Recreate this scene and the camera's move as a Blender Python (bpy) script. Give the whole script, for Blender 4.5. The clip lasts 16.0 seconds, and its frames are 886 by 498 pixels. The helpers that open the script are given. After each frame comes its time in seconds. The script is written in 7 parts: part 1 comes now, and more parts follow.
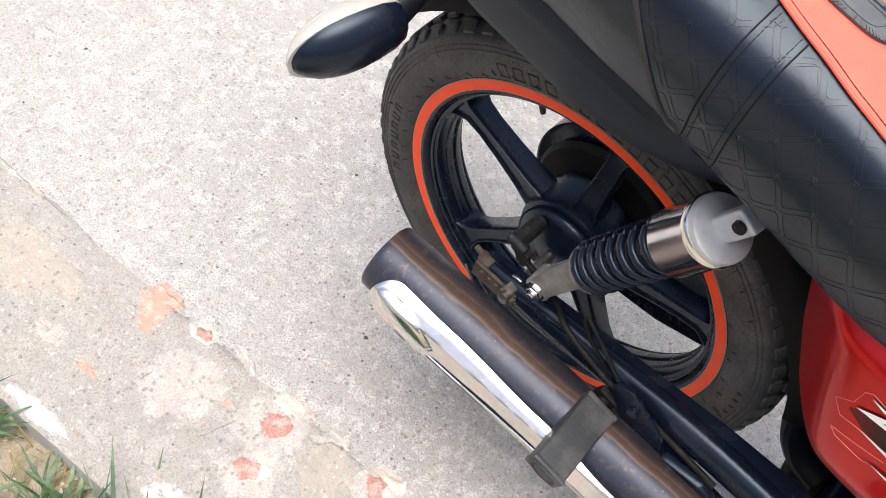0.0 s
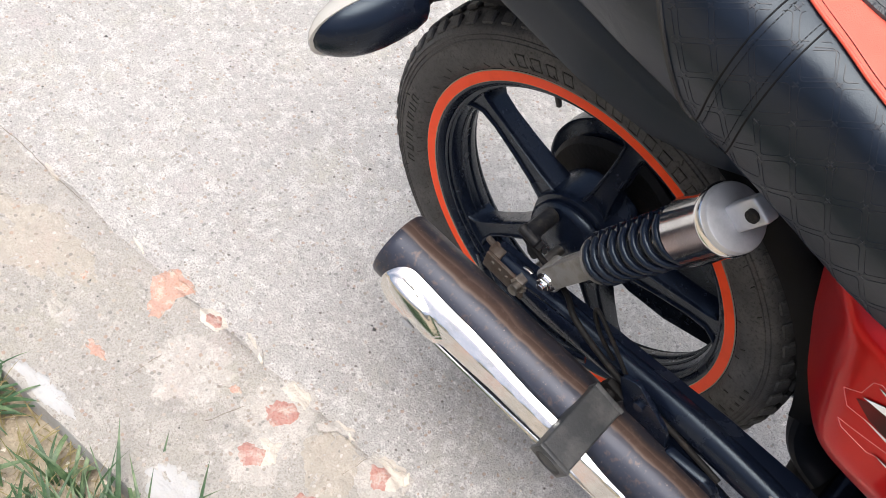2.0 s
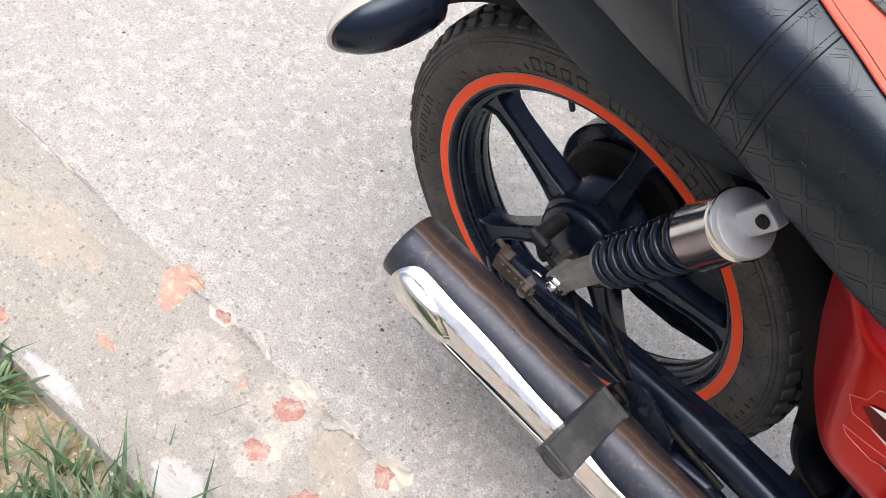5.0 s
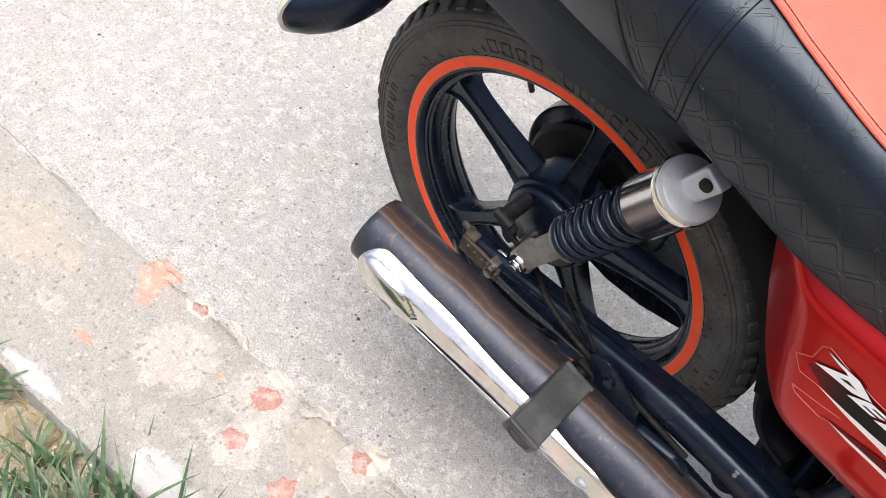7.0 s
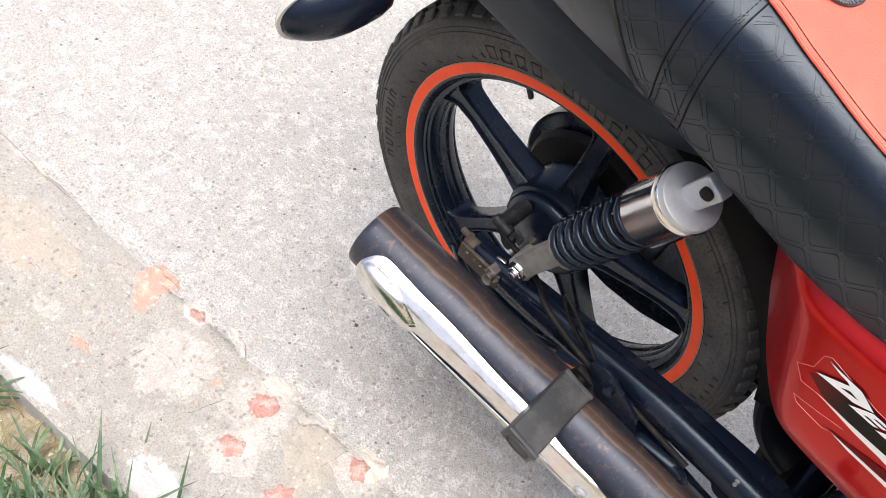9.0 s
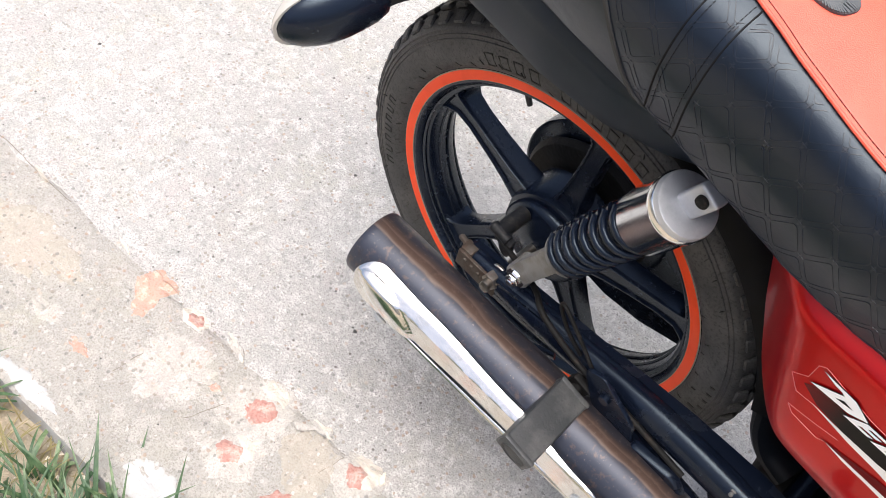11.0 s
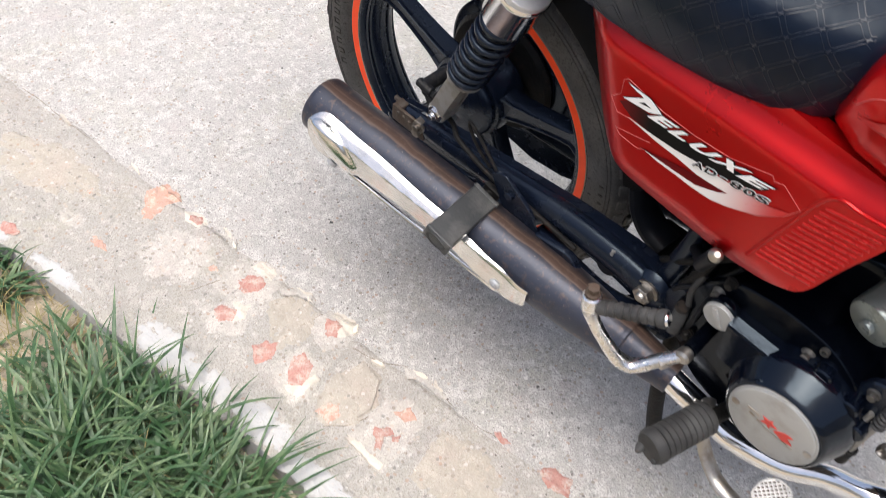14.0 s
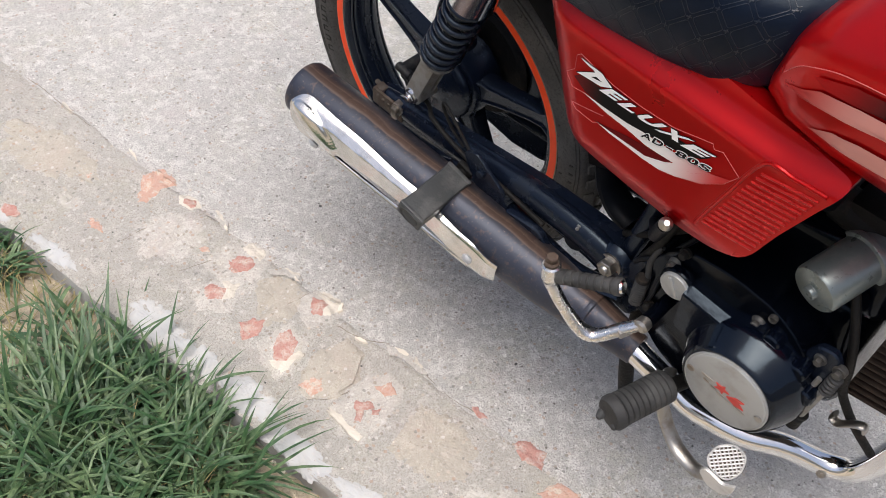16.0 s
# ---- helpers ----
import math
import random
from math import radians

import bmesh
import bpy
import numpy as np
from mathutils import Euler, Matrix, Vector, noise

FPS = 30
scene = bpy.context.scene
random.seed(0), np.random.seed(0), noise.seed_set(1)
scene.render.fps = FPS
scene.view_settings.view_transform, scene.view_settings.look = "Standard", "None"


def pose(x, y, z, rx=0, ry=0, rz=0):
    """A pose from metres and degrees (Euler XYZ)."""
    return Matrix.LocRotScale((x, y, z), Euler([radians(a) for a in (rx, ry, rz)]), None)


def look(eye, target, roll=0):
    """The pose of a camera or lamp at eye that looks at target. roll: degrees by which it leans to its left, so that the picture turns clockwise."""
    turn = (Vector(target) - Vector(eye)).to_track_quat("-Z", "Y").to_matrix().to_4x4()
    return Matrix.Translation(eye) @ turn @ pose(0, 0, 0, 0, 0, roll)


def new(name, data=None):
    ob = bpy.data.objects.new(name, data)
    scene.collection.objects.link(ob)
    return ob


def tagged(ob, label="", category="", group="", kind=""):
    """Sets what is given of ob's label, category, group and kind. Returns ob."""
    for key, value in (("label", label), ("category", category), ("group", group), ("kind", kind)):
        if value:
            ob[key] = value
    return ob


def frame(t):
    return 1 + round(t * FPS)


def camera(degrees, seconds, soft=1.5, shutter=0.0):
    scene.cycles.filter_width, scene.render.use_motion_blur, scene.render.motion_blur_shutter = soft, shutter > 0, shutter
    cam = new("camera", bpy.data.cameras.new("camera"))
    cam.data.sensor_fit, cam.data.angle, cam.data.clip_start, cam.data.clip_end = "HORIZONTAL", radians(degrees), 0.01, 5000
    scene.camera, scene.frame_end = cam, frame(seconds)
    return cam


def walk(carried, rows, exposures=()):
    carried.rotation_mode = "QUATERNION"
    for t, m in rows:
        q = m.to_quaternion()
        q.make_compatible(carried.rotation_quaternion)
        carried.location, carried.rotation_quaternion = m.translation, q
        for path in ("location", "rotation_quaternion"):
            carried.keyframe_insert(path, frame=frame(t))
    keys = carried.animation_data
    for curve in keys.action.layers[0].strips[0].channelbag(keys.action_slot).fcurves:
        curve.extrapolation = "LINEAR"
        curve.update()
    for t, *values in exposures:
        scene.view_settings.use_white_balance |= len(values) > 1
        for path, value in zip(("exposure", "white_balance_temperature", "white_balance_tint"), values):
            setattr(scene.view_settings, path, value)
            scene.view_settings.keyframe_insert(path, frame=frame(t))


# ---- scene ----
cam = camera(47.0, 16.0, soft=0.75, shutter=0.3)
PATH = [
    (0, (0.2558, -0.6651, 1.3013), (-0.0397, -0.1841, 0.4759), 13.67),
    (0.5, (0.2628, -0.6791, 1.2972), (-0.0329, -0.1959, 0.4731), 13.98),
    (1, (0.2656, -0.6849, 1.3003), (-0.0370, -0.2027, 0.4781), 13.77),
    (1.5, (0.2728, -0.6938, 1.2940), (-0.0342, -0.2075, 0.4759), 14.43),
    (2, (0.2710, -0.6865, 1.2909), (-0.0378, -0.2032, 0.4717), 14.72),
    (2.5, (0.2577, -0.6881, 1.2873), (-0.0506, -0.2069, 0.4667), 15.36),
    (3, (0.2495, -0.6904, 1.2871), (-0.0584, -0.2119, 0.4647), 16.00),
    (3.5, (0.2541, -0.6896, 1.2894), (-0.0549, -0.2157, 0.4648), 15.86),
    (4, (0.2623, -0.6967, 1.2890), (-0.0503, -0.2207, 0.4671), 15.85),
    (6.5, (0.3137, -0.6949, 1.2950), (-0.0114, -0.2074, 0.4846), 14.36),
    (7, (0.3280, -0.6942, 1.2942), (0.0038, -0.2068, 0.4834), 13.93),
    (7.5, (0.3248, -0.6948, 1.2943), (0.0002, -0.2060, 0.4846), 13.87),
    (8, (0.3216, -0.6905, 1.2938), (-0.0018, -0.2018, 0.4835), 13.97),
    (8.5, (0.3226, -0.6916, 1.2933), (-0.0006, -0.2004, 0.4845), 14.12),
    (9, (0.3227, -0.6899, 1.2919), (-0.0019, -0.1994, 0.4832), 14.09),
    (11.5, (0.3358, -0.6823, 1.2907), (-0.0024, -0.1942, 0.4862), 13.56),
    (12, (0.3484, -0.6892, 1.2868), (-0.0034, -0.2112, 0.4820), 11.97),
    (12.5, (0.3728, -0.7226, 1.3048), (0.0028, -0.2351, 0.5139), 11.22),
    (13, (0.4062, -0.7840, 1.3079), (0.0228, -0.2900, 0.5275), 10.18),
    (13.5, (0.5265, -0.7895, 1.3178), (0.1157, -0.2784, 0.5627), 6.67),
    (14, (0.7151, -0.8715, 1.3104), (0.2972, -0.3708, 0.5523), 5.33),
    (14.5, (0.7543, -0.9060, 1.3294), (0.3284, -0.4078, 0.5741), 4.63),
    (15, (0.7647, -0.8888, 1.3192), (0.3277, -0.4008, 0.5637), 4.26),
    (15.5, (0.7946, -0.8838, 1.3206), (0.3540, -0.3987, 0.5652), 4.08),
    (16, (0.8047, -0.8700, 1.3234), (0.3670, -0.3820, 0.5682), 4.02),
]
EXPOSURES = [(0, 0.93), (1.5, 0.86), (3, 0.73), (4, 0.76), (6.5, 0.88), (9, 0.96), (11.5, 0.99), (12, 0.96), (12.5, 0.77), (13.5, 0.67), (14, 0.85), (14.6, 0.48), (15.2, 0.43), (15.6, 0.36), (16, 0.57)]
walk(cam, [(t, look(eye, target, roll)) for t, eye, target, roll in PATH], EXPOSURES)

# ---------------------------------------------------------------- light
SUN_UP, SUN_TURN = 77.0, 155.0
world = bpy.data.worlds.new("sky")
world.use_nodes = True
scene.world = world
wn = world.node_tree
sky = wn.nodes.new("ShaderNodeTexSky")
sky.sky_type, sky.sun_disc = "NISHITA", False
sky.sun_elevation, sky.sun_rotation = radians(SUN_UP), radians(SUN_TURN)
sky.air_density, sky.dust_density, sky.ozone_density = 0.8, 6.0, 0.45
wn.links.new(sky.outputs["Color"], wn.nodes["Background"].inputs["Color"])
wn.nodes["Background"].inputs["Strength"].default_value = 0.115
sun_data = bpy.data.lights.new("sun", "SUN")
sun_data.energy, sun_data.angle, sun_data.color = 1.6, radians(50), (0.945, 0.965, 0.985)
sun = new("sun", sun_data)
sd = Vector((math.sin(radians(SUN_TURN)) * math.cos(radians(SUN_UP)), math.cos(radians(SUN_TURN)) * math.cos(radians(SUN_UP)), math.sin(radians(SUN_UP))))
sun.matrix_world = look(sd * 20, (0, 0, 0))


# ---------------------------------------------------------------- materials
def mat(name, color, rough=0.5, metal=0.0, spec=0.5, coat=0.0, grain=None, stain=None, bump=None, speck=None):
    """grain, stain: (scale, colour, low, high) of noise mixed over the base; bump: (scale, metres); speck: (scale, colour, threshold)."""
    m = bpy.data.materials.new(name)
    m.use_nodes = True
    nt = m.node_tree
    b = nt.nodes["Principled BSDF"]
    b.inputs["Roughness"].default_value, b.inputs["Metallic"].default_value = rough, metal
    b.inputs["Specular IOR Level"].default_value, b.inputs["Coat Weight"].default_value = spec, coat
    b.inputs["Coat Roughness"].default_value = 0.06
    tc = nt.nodes.new("ShaderNodeTexCoord")
    last = None
    base = nt.nodes.new("ShaderNodeRGB")
    base.outputs[0].default_value = (*color, 1)
    last = base.outputs[0]
    for i, layer in enumerate((stain, grain)):
        if not layer:
            continue
        scale, col, lo, hi = layer
        n = nt.nodes.new("ShaderNodeTexNoise")
        n.inputs["Scale"].default_value, n.inputs["Detail"].default_value = scale, 6
        n.inputs["Roughness"].default_value = 0.65
        nt.links.new(tc.outputs["Object"], n.inputs["Vector"])
        r = nt.nodes.new("ShaderNodeMapRange")
        r.inputs["From Min"].default_value, r.inputs["From Max"].default_value = lo, hi
        nt.links.new(n.outputs["Fac"], r.inputs["Value"])
        mx = nt.nodes.new("ShaderNodeMix")
        mx.data_type = "RGBA"
        nt.links.new(r.outputs["Result"], mx.inputs["Factor"])
        nt.links.new(last, mx.inputs["A"])
        mx.inputs["B"].default_value = (*col, 1)
        last = mx.outputs["Result"]
        if i == 1 or not grain:
            rr = nt.nodes.new("ShaderNodeMapRange")
            rr.inputs["To Min"].default_value, rr.inputs["To Max"].default_value = max(0.02, rough - 0.08), min(1, rough + 0.15)
            nt.links.new(n.outputs["Fac"], rr.inputs["Value"])
            nt.links.new(rr.outputs["Result"], b.inputs["Roughness"])
    if speck:
        scale, col, thr = speck
        v = nt.nodes.new("ShaderNodeTexVoronoi")
        v.inputs["Scale"].default_value = scale
        nt.links.new(tc.outputs["Object"], v.inputs["Vector"])
        wob = nt.nodes.new("ShaderNodeTexNoise")
        wob.inputs["Scale"].default_value = scale * 0.35
        nt.links.new(tc.outputs["Object"], wob.inputs["Vector"])
        add = nt.nodes.new("ShaderNodeMath")
        add.operation = "MULTIPLY_ADD"
        nt.links.new(wob.outputs["Fac"], add.inputs[0])
        add.inputs[1].default_value = 0.9
        nt.links.new(v.outputs["Distance"], add.inputs[2])
        r = nt.nodes.new("ShaderNodeMapRange")
        r.inputs["From Min"].default_value, r.inputs["From Max"].default_value = thr, thr + 0.06
        r.inputs["To Min"].default_value, r.inputs["To Max"].default_value = 1, 0
        nt.links.new(add.outputs[0], r.inputs["Value"])
        mx = nt.nodes.new("ShaderNodeMix")
        mx.data_type = "RGBA"
        nt.links.new(r.outputs["Result"], mx.inputs["Factor"])
        nt.links.new(last, mx.inputs["A"])
        mx.inputs["B"].default_value = (*col, 1)
        last = mx.outputs["Result"]
    nt.links.new(last, b.inputs["Base Color"])
    if bump:
        scale, depth = bump
        n = nt.nodes.new("ShaderNodeTexNoise")
        n.inputs["Scale"].default_value, n.inputs["Detail"].default_value = scale, 5
        nt.links.new(tc.outputs["Object"], n.inputs["Vector"])
        bp = nt.nodes.new("ShaderNodeBump")
        bp.inputs["Distance"].default_value, bp.inputs["Strength"].default_value = depth, 1.0
        nt.links.new(n.outputs["Fac"], bp.inputs["Height"])
        nt.links.new(bp.outputs["Normal"], b.inputs["Normal"])
    return m


def masonry(name, tone, patch, grain_dark, chips, speck_thr, bump=0.0014, mottle=1.0):
    """Worn cement: cloudy patches, sandy grain, pale and dark aggregate showing, sparse dark specks."""
    m = bpy.data.materials.new(name)
    m.use_nodes = True
    nt = m.node_tree
    b = nt.nodes["Principled BSDF"]
    b.inputs["Specular IOR Level"].default_value = 0.15
    tc = nt.nodes.new("ShaderNodeTexCoord")

    def fac(scale, lo, hi, detail=6, rough=0.65):
        n = nt.nodes.new("ShaderNodeTexNoise")
        n.inputs["Scale"].default_value, n.inputs["Detail"].default_value, n.inputs["Roughness"].default_value = scale, detail, rough
        nt.links.new(tc.outputs["Object"], n.inputs["Vector"])
        r = nt.nodes.new("ShaderNodeMapRange")
        r.inputs["From Min"].default_value, r.inputs["From Max"].default_value = lo, hi
        nt.links.new(n.outputs["Fac"], r.inputs["Value"])
        return n.outputs["Fac"], r.outputs["Result"]

    def over(below, f, colour):
        mx = nt.nodes.new("ShaderNodeMix")
        mx.data_type = "RGBA"
        nt.links.new(f, mx.inputs["Factor"])
        nt.links.new(below, mx.inputs["A"])
        if isinstance(colour, tuple):
            mx.inputs["B"].default_value = (*colour, 1)
        else:
            nt.links.new(colour, mx.inputs["B"])
        return mx.outputs["Result"]

    base = nt.nodes.new("ShaderNodeRGB")
    base.outputs[0].default_value = (*tone, 1)
    c = base.outputs[0]
    c = over(c, fac(2.2, 0.45, 0.68)[1], patch)
    c = over(c, fac(5.3, 0.50, 0.66, 4)[1], (tone[0] * 0.98, tone[1] * 0.975, tone[2] * 0.90))
    c = over(c, fac(8.7, 0.54, 0.70, 4)[1], (tone[0] * 1.03, tone[1] * 0.97, tone[2] * 0.98))
    def shade(k):
        return tuple(min(0.82, v * (1 + (k - 1) * mottle)) for v in tone)

    c = over(c, fac(16, 0.50, 0.66)[1], shade(0.90))
    c = over(c, fac(38, 0.53, 0.60, 6)[1], shade(1.22))
    c = over(c, fac(95, 0.55, 0.64, 5, 0.7)[1], shade(0.72))
    c = over(c, fac(150, 0.58, 0.64, 4, 0.7)[1], shade(1.30))
    c = over(c, fac(26, 0.560, 0.572, 8, 0.75)[1], shade(1.20))
    c = over(c, fac(44, 0.585, 0.600, 8, 0.75)[1], shade(0.80))
    c = over(c, fac(230, 0.635, 0.655, 3, 0.6)[1], shade(0.40))
    c = over(c, fac(75, 0.685, 0.70, 2, 0.5)[1], shade(1.4))
    fine_n, fine_f = fac(360, 0.50, 0.62, 3, 0.75)
    c = over(c, fine_f, grain_dark)
    # single stones of the aggregate, each with its own colour
    v = nt.nodes.new("ShaderNodeTexVoronoi")
    v.inputs["Scale"].default_value = 150
    nt.links.new(tc.outputs["Object"], v.inputs["Vector"])
    sep = nt.nodes.new("ShaderNodeSeparateColor")
    nt.links.new(v.outputs["Color"], sep.inputs[0])
    ramp = nt.nodes.new("ShaderNodeValToRGB")
    ramp.color_ramp.interpolation = "CONSTANT"
    for k, (p, col) in enumerate(chips):
        e = ramp.color_ramp.elements[k] if k < 2 else ramp.color_ramp.elements.new(p)
        e.position, e.color = p, (*col, 1)
    nt.links.new(sep.outputs["Green"], ramp.inputs["Fac"])
    pick = nt.nodes.new("ShaderNodeMath")
    pick.operation = "GREATER_THAN"
    nt.links.new(sep.outputs["Red"], pick.inputs[0])
    pick.inputs[1].default_value = 0.83
    small = nt.nodes.new("ShaderNodeMath")
    small.operation = "LESS_THAN"
    nt.links.new(v.outputs["Distance"], small.inputs[0])
    small.inputs[1].default_value = 0.42
    both = nt.nodes.new("ShaderNodeMath")
    both.operation = "MULTIPLY"
    nt.links.new(pick.outputs[0], both.inputs[0])
    nt.links.new(small.outputs[0], both.inputs[1])
    dim = nt.nodes.new("ShaderNodeMath")
    dim.operation = "MULTIPLY"
    nt.links.new(both.outputs[0], dim.inputs[0])
    dim.inputs[1].default_value = 0.6
    c = over(c, dim.outputs[0], ramp.outputs["Color"])
    # sparse dark specks
    v2 = nt.nodes.new("ShaderNodeTexVoronoi")
    v2.inputs["Scale"].default_value = 60
    nt.links.new(tc.outputs["Object"], v2.inputs["Vector"])
    r2 = nt.nodes.new("ShaderNodeMapRange")
    r2.inputs["From Min"].default_value, r2.inputs["From Max"].default_value = speck_thr, speck_thr + 0.03
    r2.inputs["To Min"].default_value, r2.inputs["To Max"].default_value = 0.85, 0
    nt.links.new(v2.outputs["Distance"], r2.inputs["Value"])
    sep2 = nt.nodes.new("ShaderNodeSeparateColor")
    nt.links.new(v2.outputs["Color"], sep2.inputs[0])
    some = nt.nodes.new("ShaderNodeMath")
    some.operation = "GREATER_THAN"
    nt.links.new(sep2.outputs["Blue"], some.inputs[0])
    some.inputs[1].default_value = 0.975
    few = nt.nodes.new("ShaderNodeMath")
    few.operation = "MULTIPLY"
    nt.links.new(some.outputs[0], few.inputs[0])
    nt.links.new(r2.outputs["Result"], few.inputs[1])
    c = over(c, few.outputs[0], (0.13, 0.11, 0.10))
    nt.links.new(c, b.inputs["Base Color"])
    b.inputs["Roughness"].default_value = 0.93
    rough_n, _ = fac(120, 0.3, 0.7, 6)
    mixh = nt.nodes.new("ShaderNodeMath")
    mixh.operation = "ADD"
    nt.links.new(rough_n, mixh.inputs[0])
    nt.links.new(fine_n, mixh.inputs[1])
    bp = nt.nodes.new("ShaderNodeBump")
    bp.inputs["Distance"].default_value = bump
    nt.links.new(mixh.outputs[0], bp.inputs["Height"])
    nt.links.new(bp.outputs["Normal"], b.inputs["Normal"])
    return m


STONES = ((0.0, (0.28, 0.23, 0.19)), (0.3, (0.62, 0.60, 0.57)), (0.55, (0.40, 0.27, 0.2)), (0.7, (0.2, 0.19, 0.18)), (0.82, (0.52, 0.44, 0.36)))
concrete = masonry("concrete", (0.530, 0.515, 0.486), (0.455, 0.440, 0.411), (0.347, 0.335, 0.312), STONES, 0.10, 0.0026)
mortar = masonry("old_mortar", (0.460, 0.438, 0.398), (0.415, 0.386, 0.340), (0.337, 0.314, 0.282), STONES, 0.08, 0.0026, 0.55)
brick_red = mat("worn_brick", (0.455, 0.255, 0.215), 0.92, spec=0.15, stain=(46, (0.53, 0.43, 0.37), 0.47, 0.62), grain=(260, (0.40, 0.17, 0.13), 0.5, 0.7), bump=(260, 0.002))
brick_pale = mat("pale_brick", (0.52, 0.345, 0.275), 0.92, spec=0.15, stain=(60, (0.56, 0.47, 0.39), 0.50, 0.57), grain=(260, (0.5, 0.24, 0.16), 0.52, 0.7), bump=(260, 0.002))
plaster = mat("flaked_plaster", (0.63, 0.58, 0.50), 0.92, spec=0.15, stain=(60, (0.54, 0.49, 0.42), 0.45, 0.62), grain=(240, (0.66, 0.62, 0.54), 0.5, 0.7), bump=(220, 0.002))
skim = masonry("mortar_skim", (0.445, 0.408, 0.348), (0.42, 0.38, 0.322), (0.40, 0.355, 0.30), STONES, 0.05, 0.0014, 0.4)
mortar_pale = masonry("pale_mortar", (0.515, 0.490, 0.45), (0.48, 0.45, 0.40), (0.43, 0.395, 0.345), STONES, 0.06, 0.0018, 0.5)
limewash = mat("whitewash", (0.49, 0.49, 0.485), 0.9, spec=0.15, stain=(22, (0.46, 0.45, 0.43), 0.48, 0.64), grain=(160, (0.52, 0.5, 0.47), 0.52, 0.7), bump=(160, 0.0022))
kerb_grey = mat("kerb_cement", (0.44, 0.44, 0.43), 0.92, spec=0.2, stain=(18, (0.30, 0.28, 0.25), 0.4, 0.7), bump=(220, 0.002))
soil = mat("dry_soil", (0.43, 0.370, 0.280), 0.95, spec=0.1, stain=(12, (0.31, 0.255, 0.18), 0.42, 0.68), grain=(180, (0.48, 0.42, 0.32), 0.55, 0.75), bump=(140, 0.006))
straw = mat("dead_grass", (0.36, 0.28, 0.15), 0.85, spec=0.2, stain=(60, (0.24, 0.19, 0.11), 0.4, 0.7))
chalk = mat("pale_chips", (0.72, 0.66, 0.56), 0.9, spec=0.2)
pebble_dark = mat("dark_pebble", (0.09, 0.085, 0.08), 0.85, spec=0.3)

rubber = mat("tyre_rubber", (0.052, 0.051, 0.050), 0.58, spec=0.30, stain=(14, (0.092, 0.088, 0.082), 0.42, 0.66), grain=(300, (0.026, 0.025, 0.023), 0.50, 0.72), bump=(500, 0.0003))
rubber_letter = mat("tyre_lettering", (0.022, 0.021, 0.0195), 0.6, spec=0.3, grain=(200, (0.05, 0.046, 0.04), 0.5, 0.7))
dull_rubber = mat("grey_rubber", (0.030, 0.030, 0.030), 0.6, spec=0.35, stain=(20, (0.072, 0.072, 0.070), 0.44, 0.70), bump=(300, 0.0005))
pad_rubber = mat("pad_rubber", (0.075, 0.082, 0.088), 0.5, spec=0.4, stain=(60, (0.11, 0.115, 0.12), 0.46, 0.66))
peg_rubber = mat("peg_rubber", (0.040, 0.043, 0.045), 0.40, spec=0.42, stain=(26, (0.095, 0.095, 0.092), 0.48, 0.68), grain=(200, (0.04, 0.04, 0.04), 0.55, 0.75), bump=(300, 0.0004))
black_paint = mat("black_enamel", (0.0055, 0.0085, 0.0175), 0.22, spec=0.40, stain=(25, (0.015, 0.017, 0.024), 0.52, 0.78), bump=(700, 0.0001))
satin_plastic = mat("satin_black_plastic", (0.0090, 0.0150, 0.0300), 0.33, spec=0.75, stain=(12, (0.016, 0.020, 0.031), 0.45, 0.7), bump=(900, 0.0001))
dusty_black = mat("dusty_black", (0.012, 0.012, 0.013), 0.5, spec=0.35, stain=(60, (0.06, 0.052, 0.042), 0.52, 0.75), bump=(300, 0.0005))
fin_brown = mat("fin_brown", (0.028, 0.019, 0.014), 0.6, spec=0.3, stain=(40, (0.05, 0.035, 0.026), 0.5, 0.75))
black_plastic = mat("black_plastic", (0.0045, 0.0055, 0.0080), 0.40, spec=0.20, stain=(12, (0.009, 0.011, 0.015), 0.45, 0.7), bump=(900, 0.0002))
black_grease = mat("greasy_black", (0.007, 0.0065, 0.006), 0.6, spec=0.25, stain=(40, (0.05, 0.035, 0.025), 0.57, 0.8), bump=(200, 0.0012))
engine_black = mat("engine_black", (0.0012, 0.0018, 0.0038), 0.10, spec=0.16, stain=(22, (0.004, 0.005, 0.007), 0.55, 0.8), bump=(60, 0.0004))
cover_black = mat("cover_black", (0.0020, 0.0032, 0.0075), 0.08, spec=0.40, stain=(22, (0.006, 0.008, 0.012), 0.55, 0.8), bump=(50, 0.0005))
for _m in (black_paint, satin_plastic, engine_black, cover_black):
    _m.node_tree.nodes["Principled BSDF"].inputs["Specular Tint"].default_value = (0.72, 0.87, 1.0, 1)
dirty_steel = mat("dirty_steel", (0.085, 0.083, 0.078), 0.45, metal=0.4, stain=(80, (0.05, 0.045, 0.04), 0.46, 0.65))
satin_chrome = mat("satin_chrome", (0.80, 0.80, 0.80), 0.24, metal=1.0, stain=(60, (0.60, 0.57, 0.53), 0.5, 0.72), bump=(90, 0.0004))
strut_grey = mat("weathered_alloy", (0.25, 0.245, 0.23), 0.45, metal=0.35, stain=(50, (0.17, 0.15, 0.125), 0.46, 0.7), bump=(200, 0.0005))
orange_tape = mat("orange_rim_tape", (0.92, 0.078, 0.016), 0.38, spec=0.25, stain=(30, (0.80, 0.068, 0.014), 0.5, 0.75))
cream_edge = mat("tape_edge", (0.30, 0.26, 0.2), 0.7, spec=0.3)
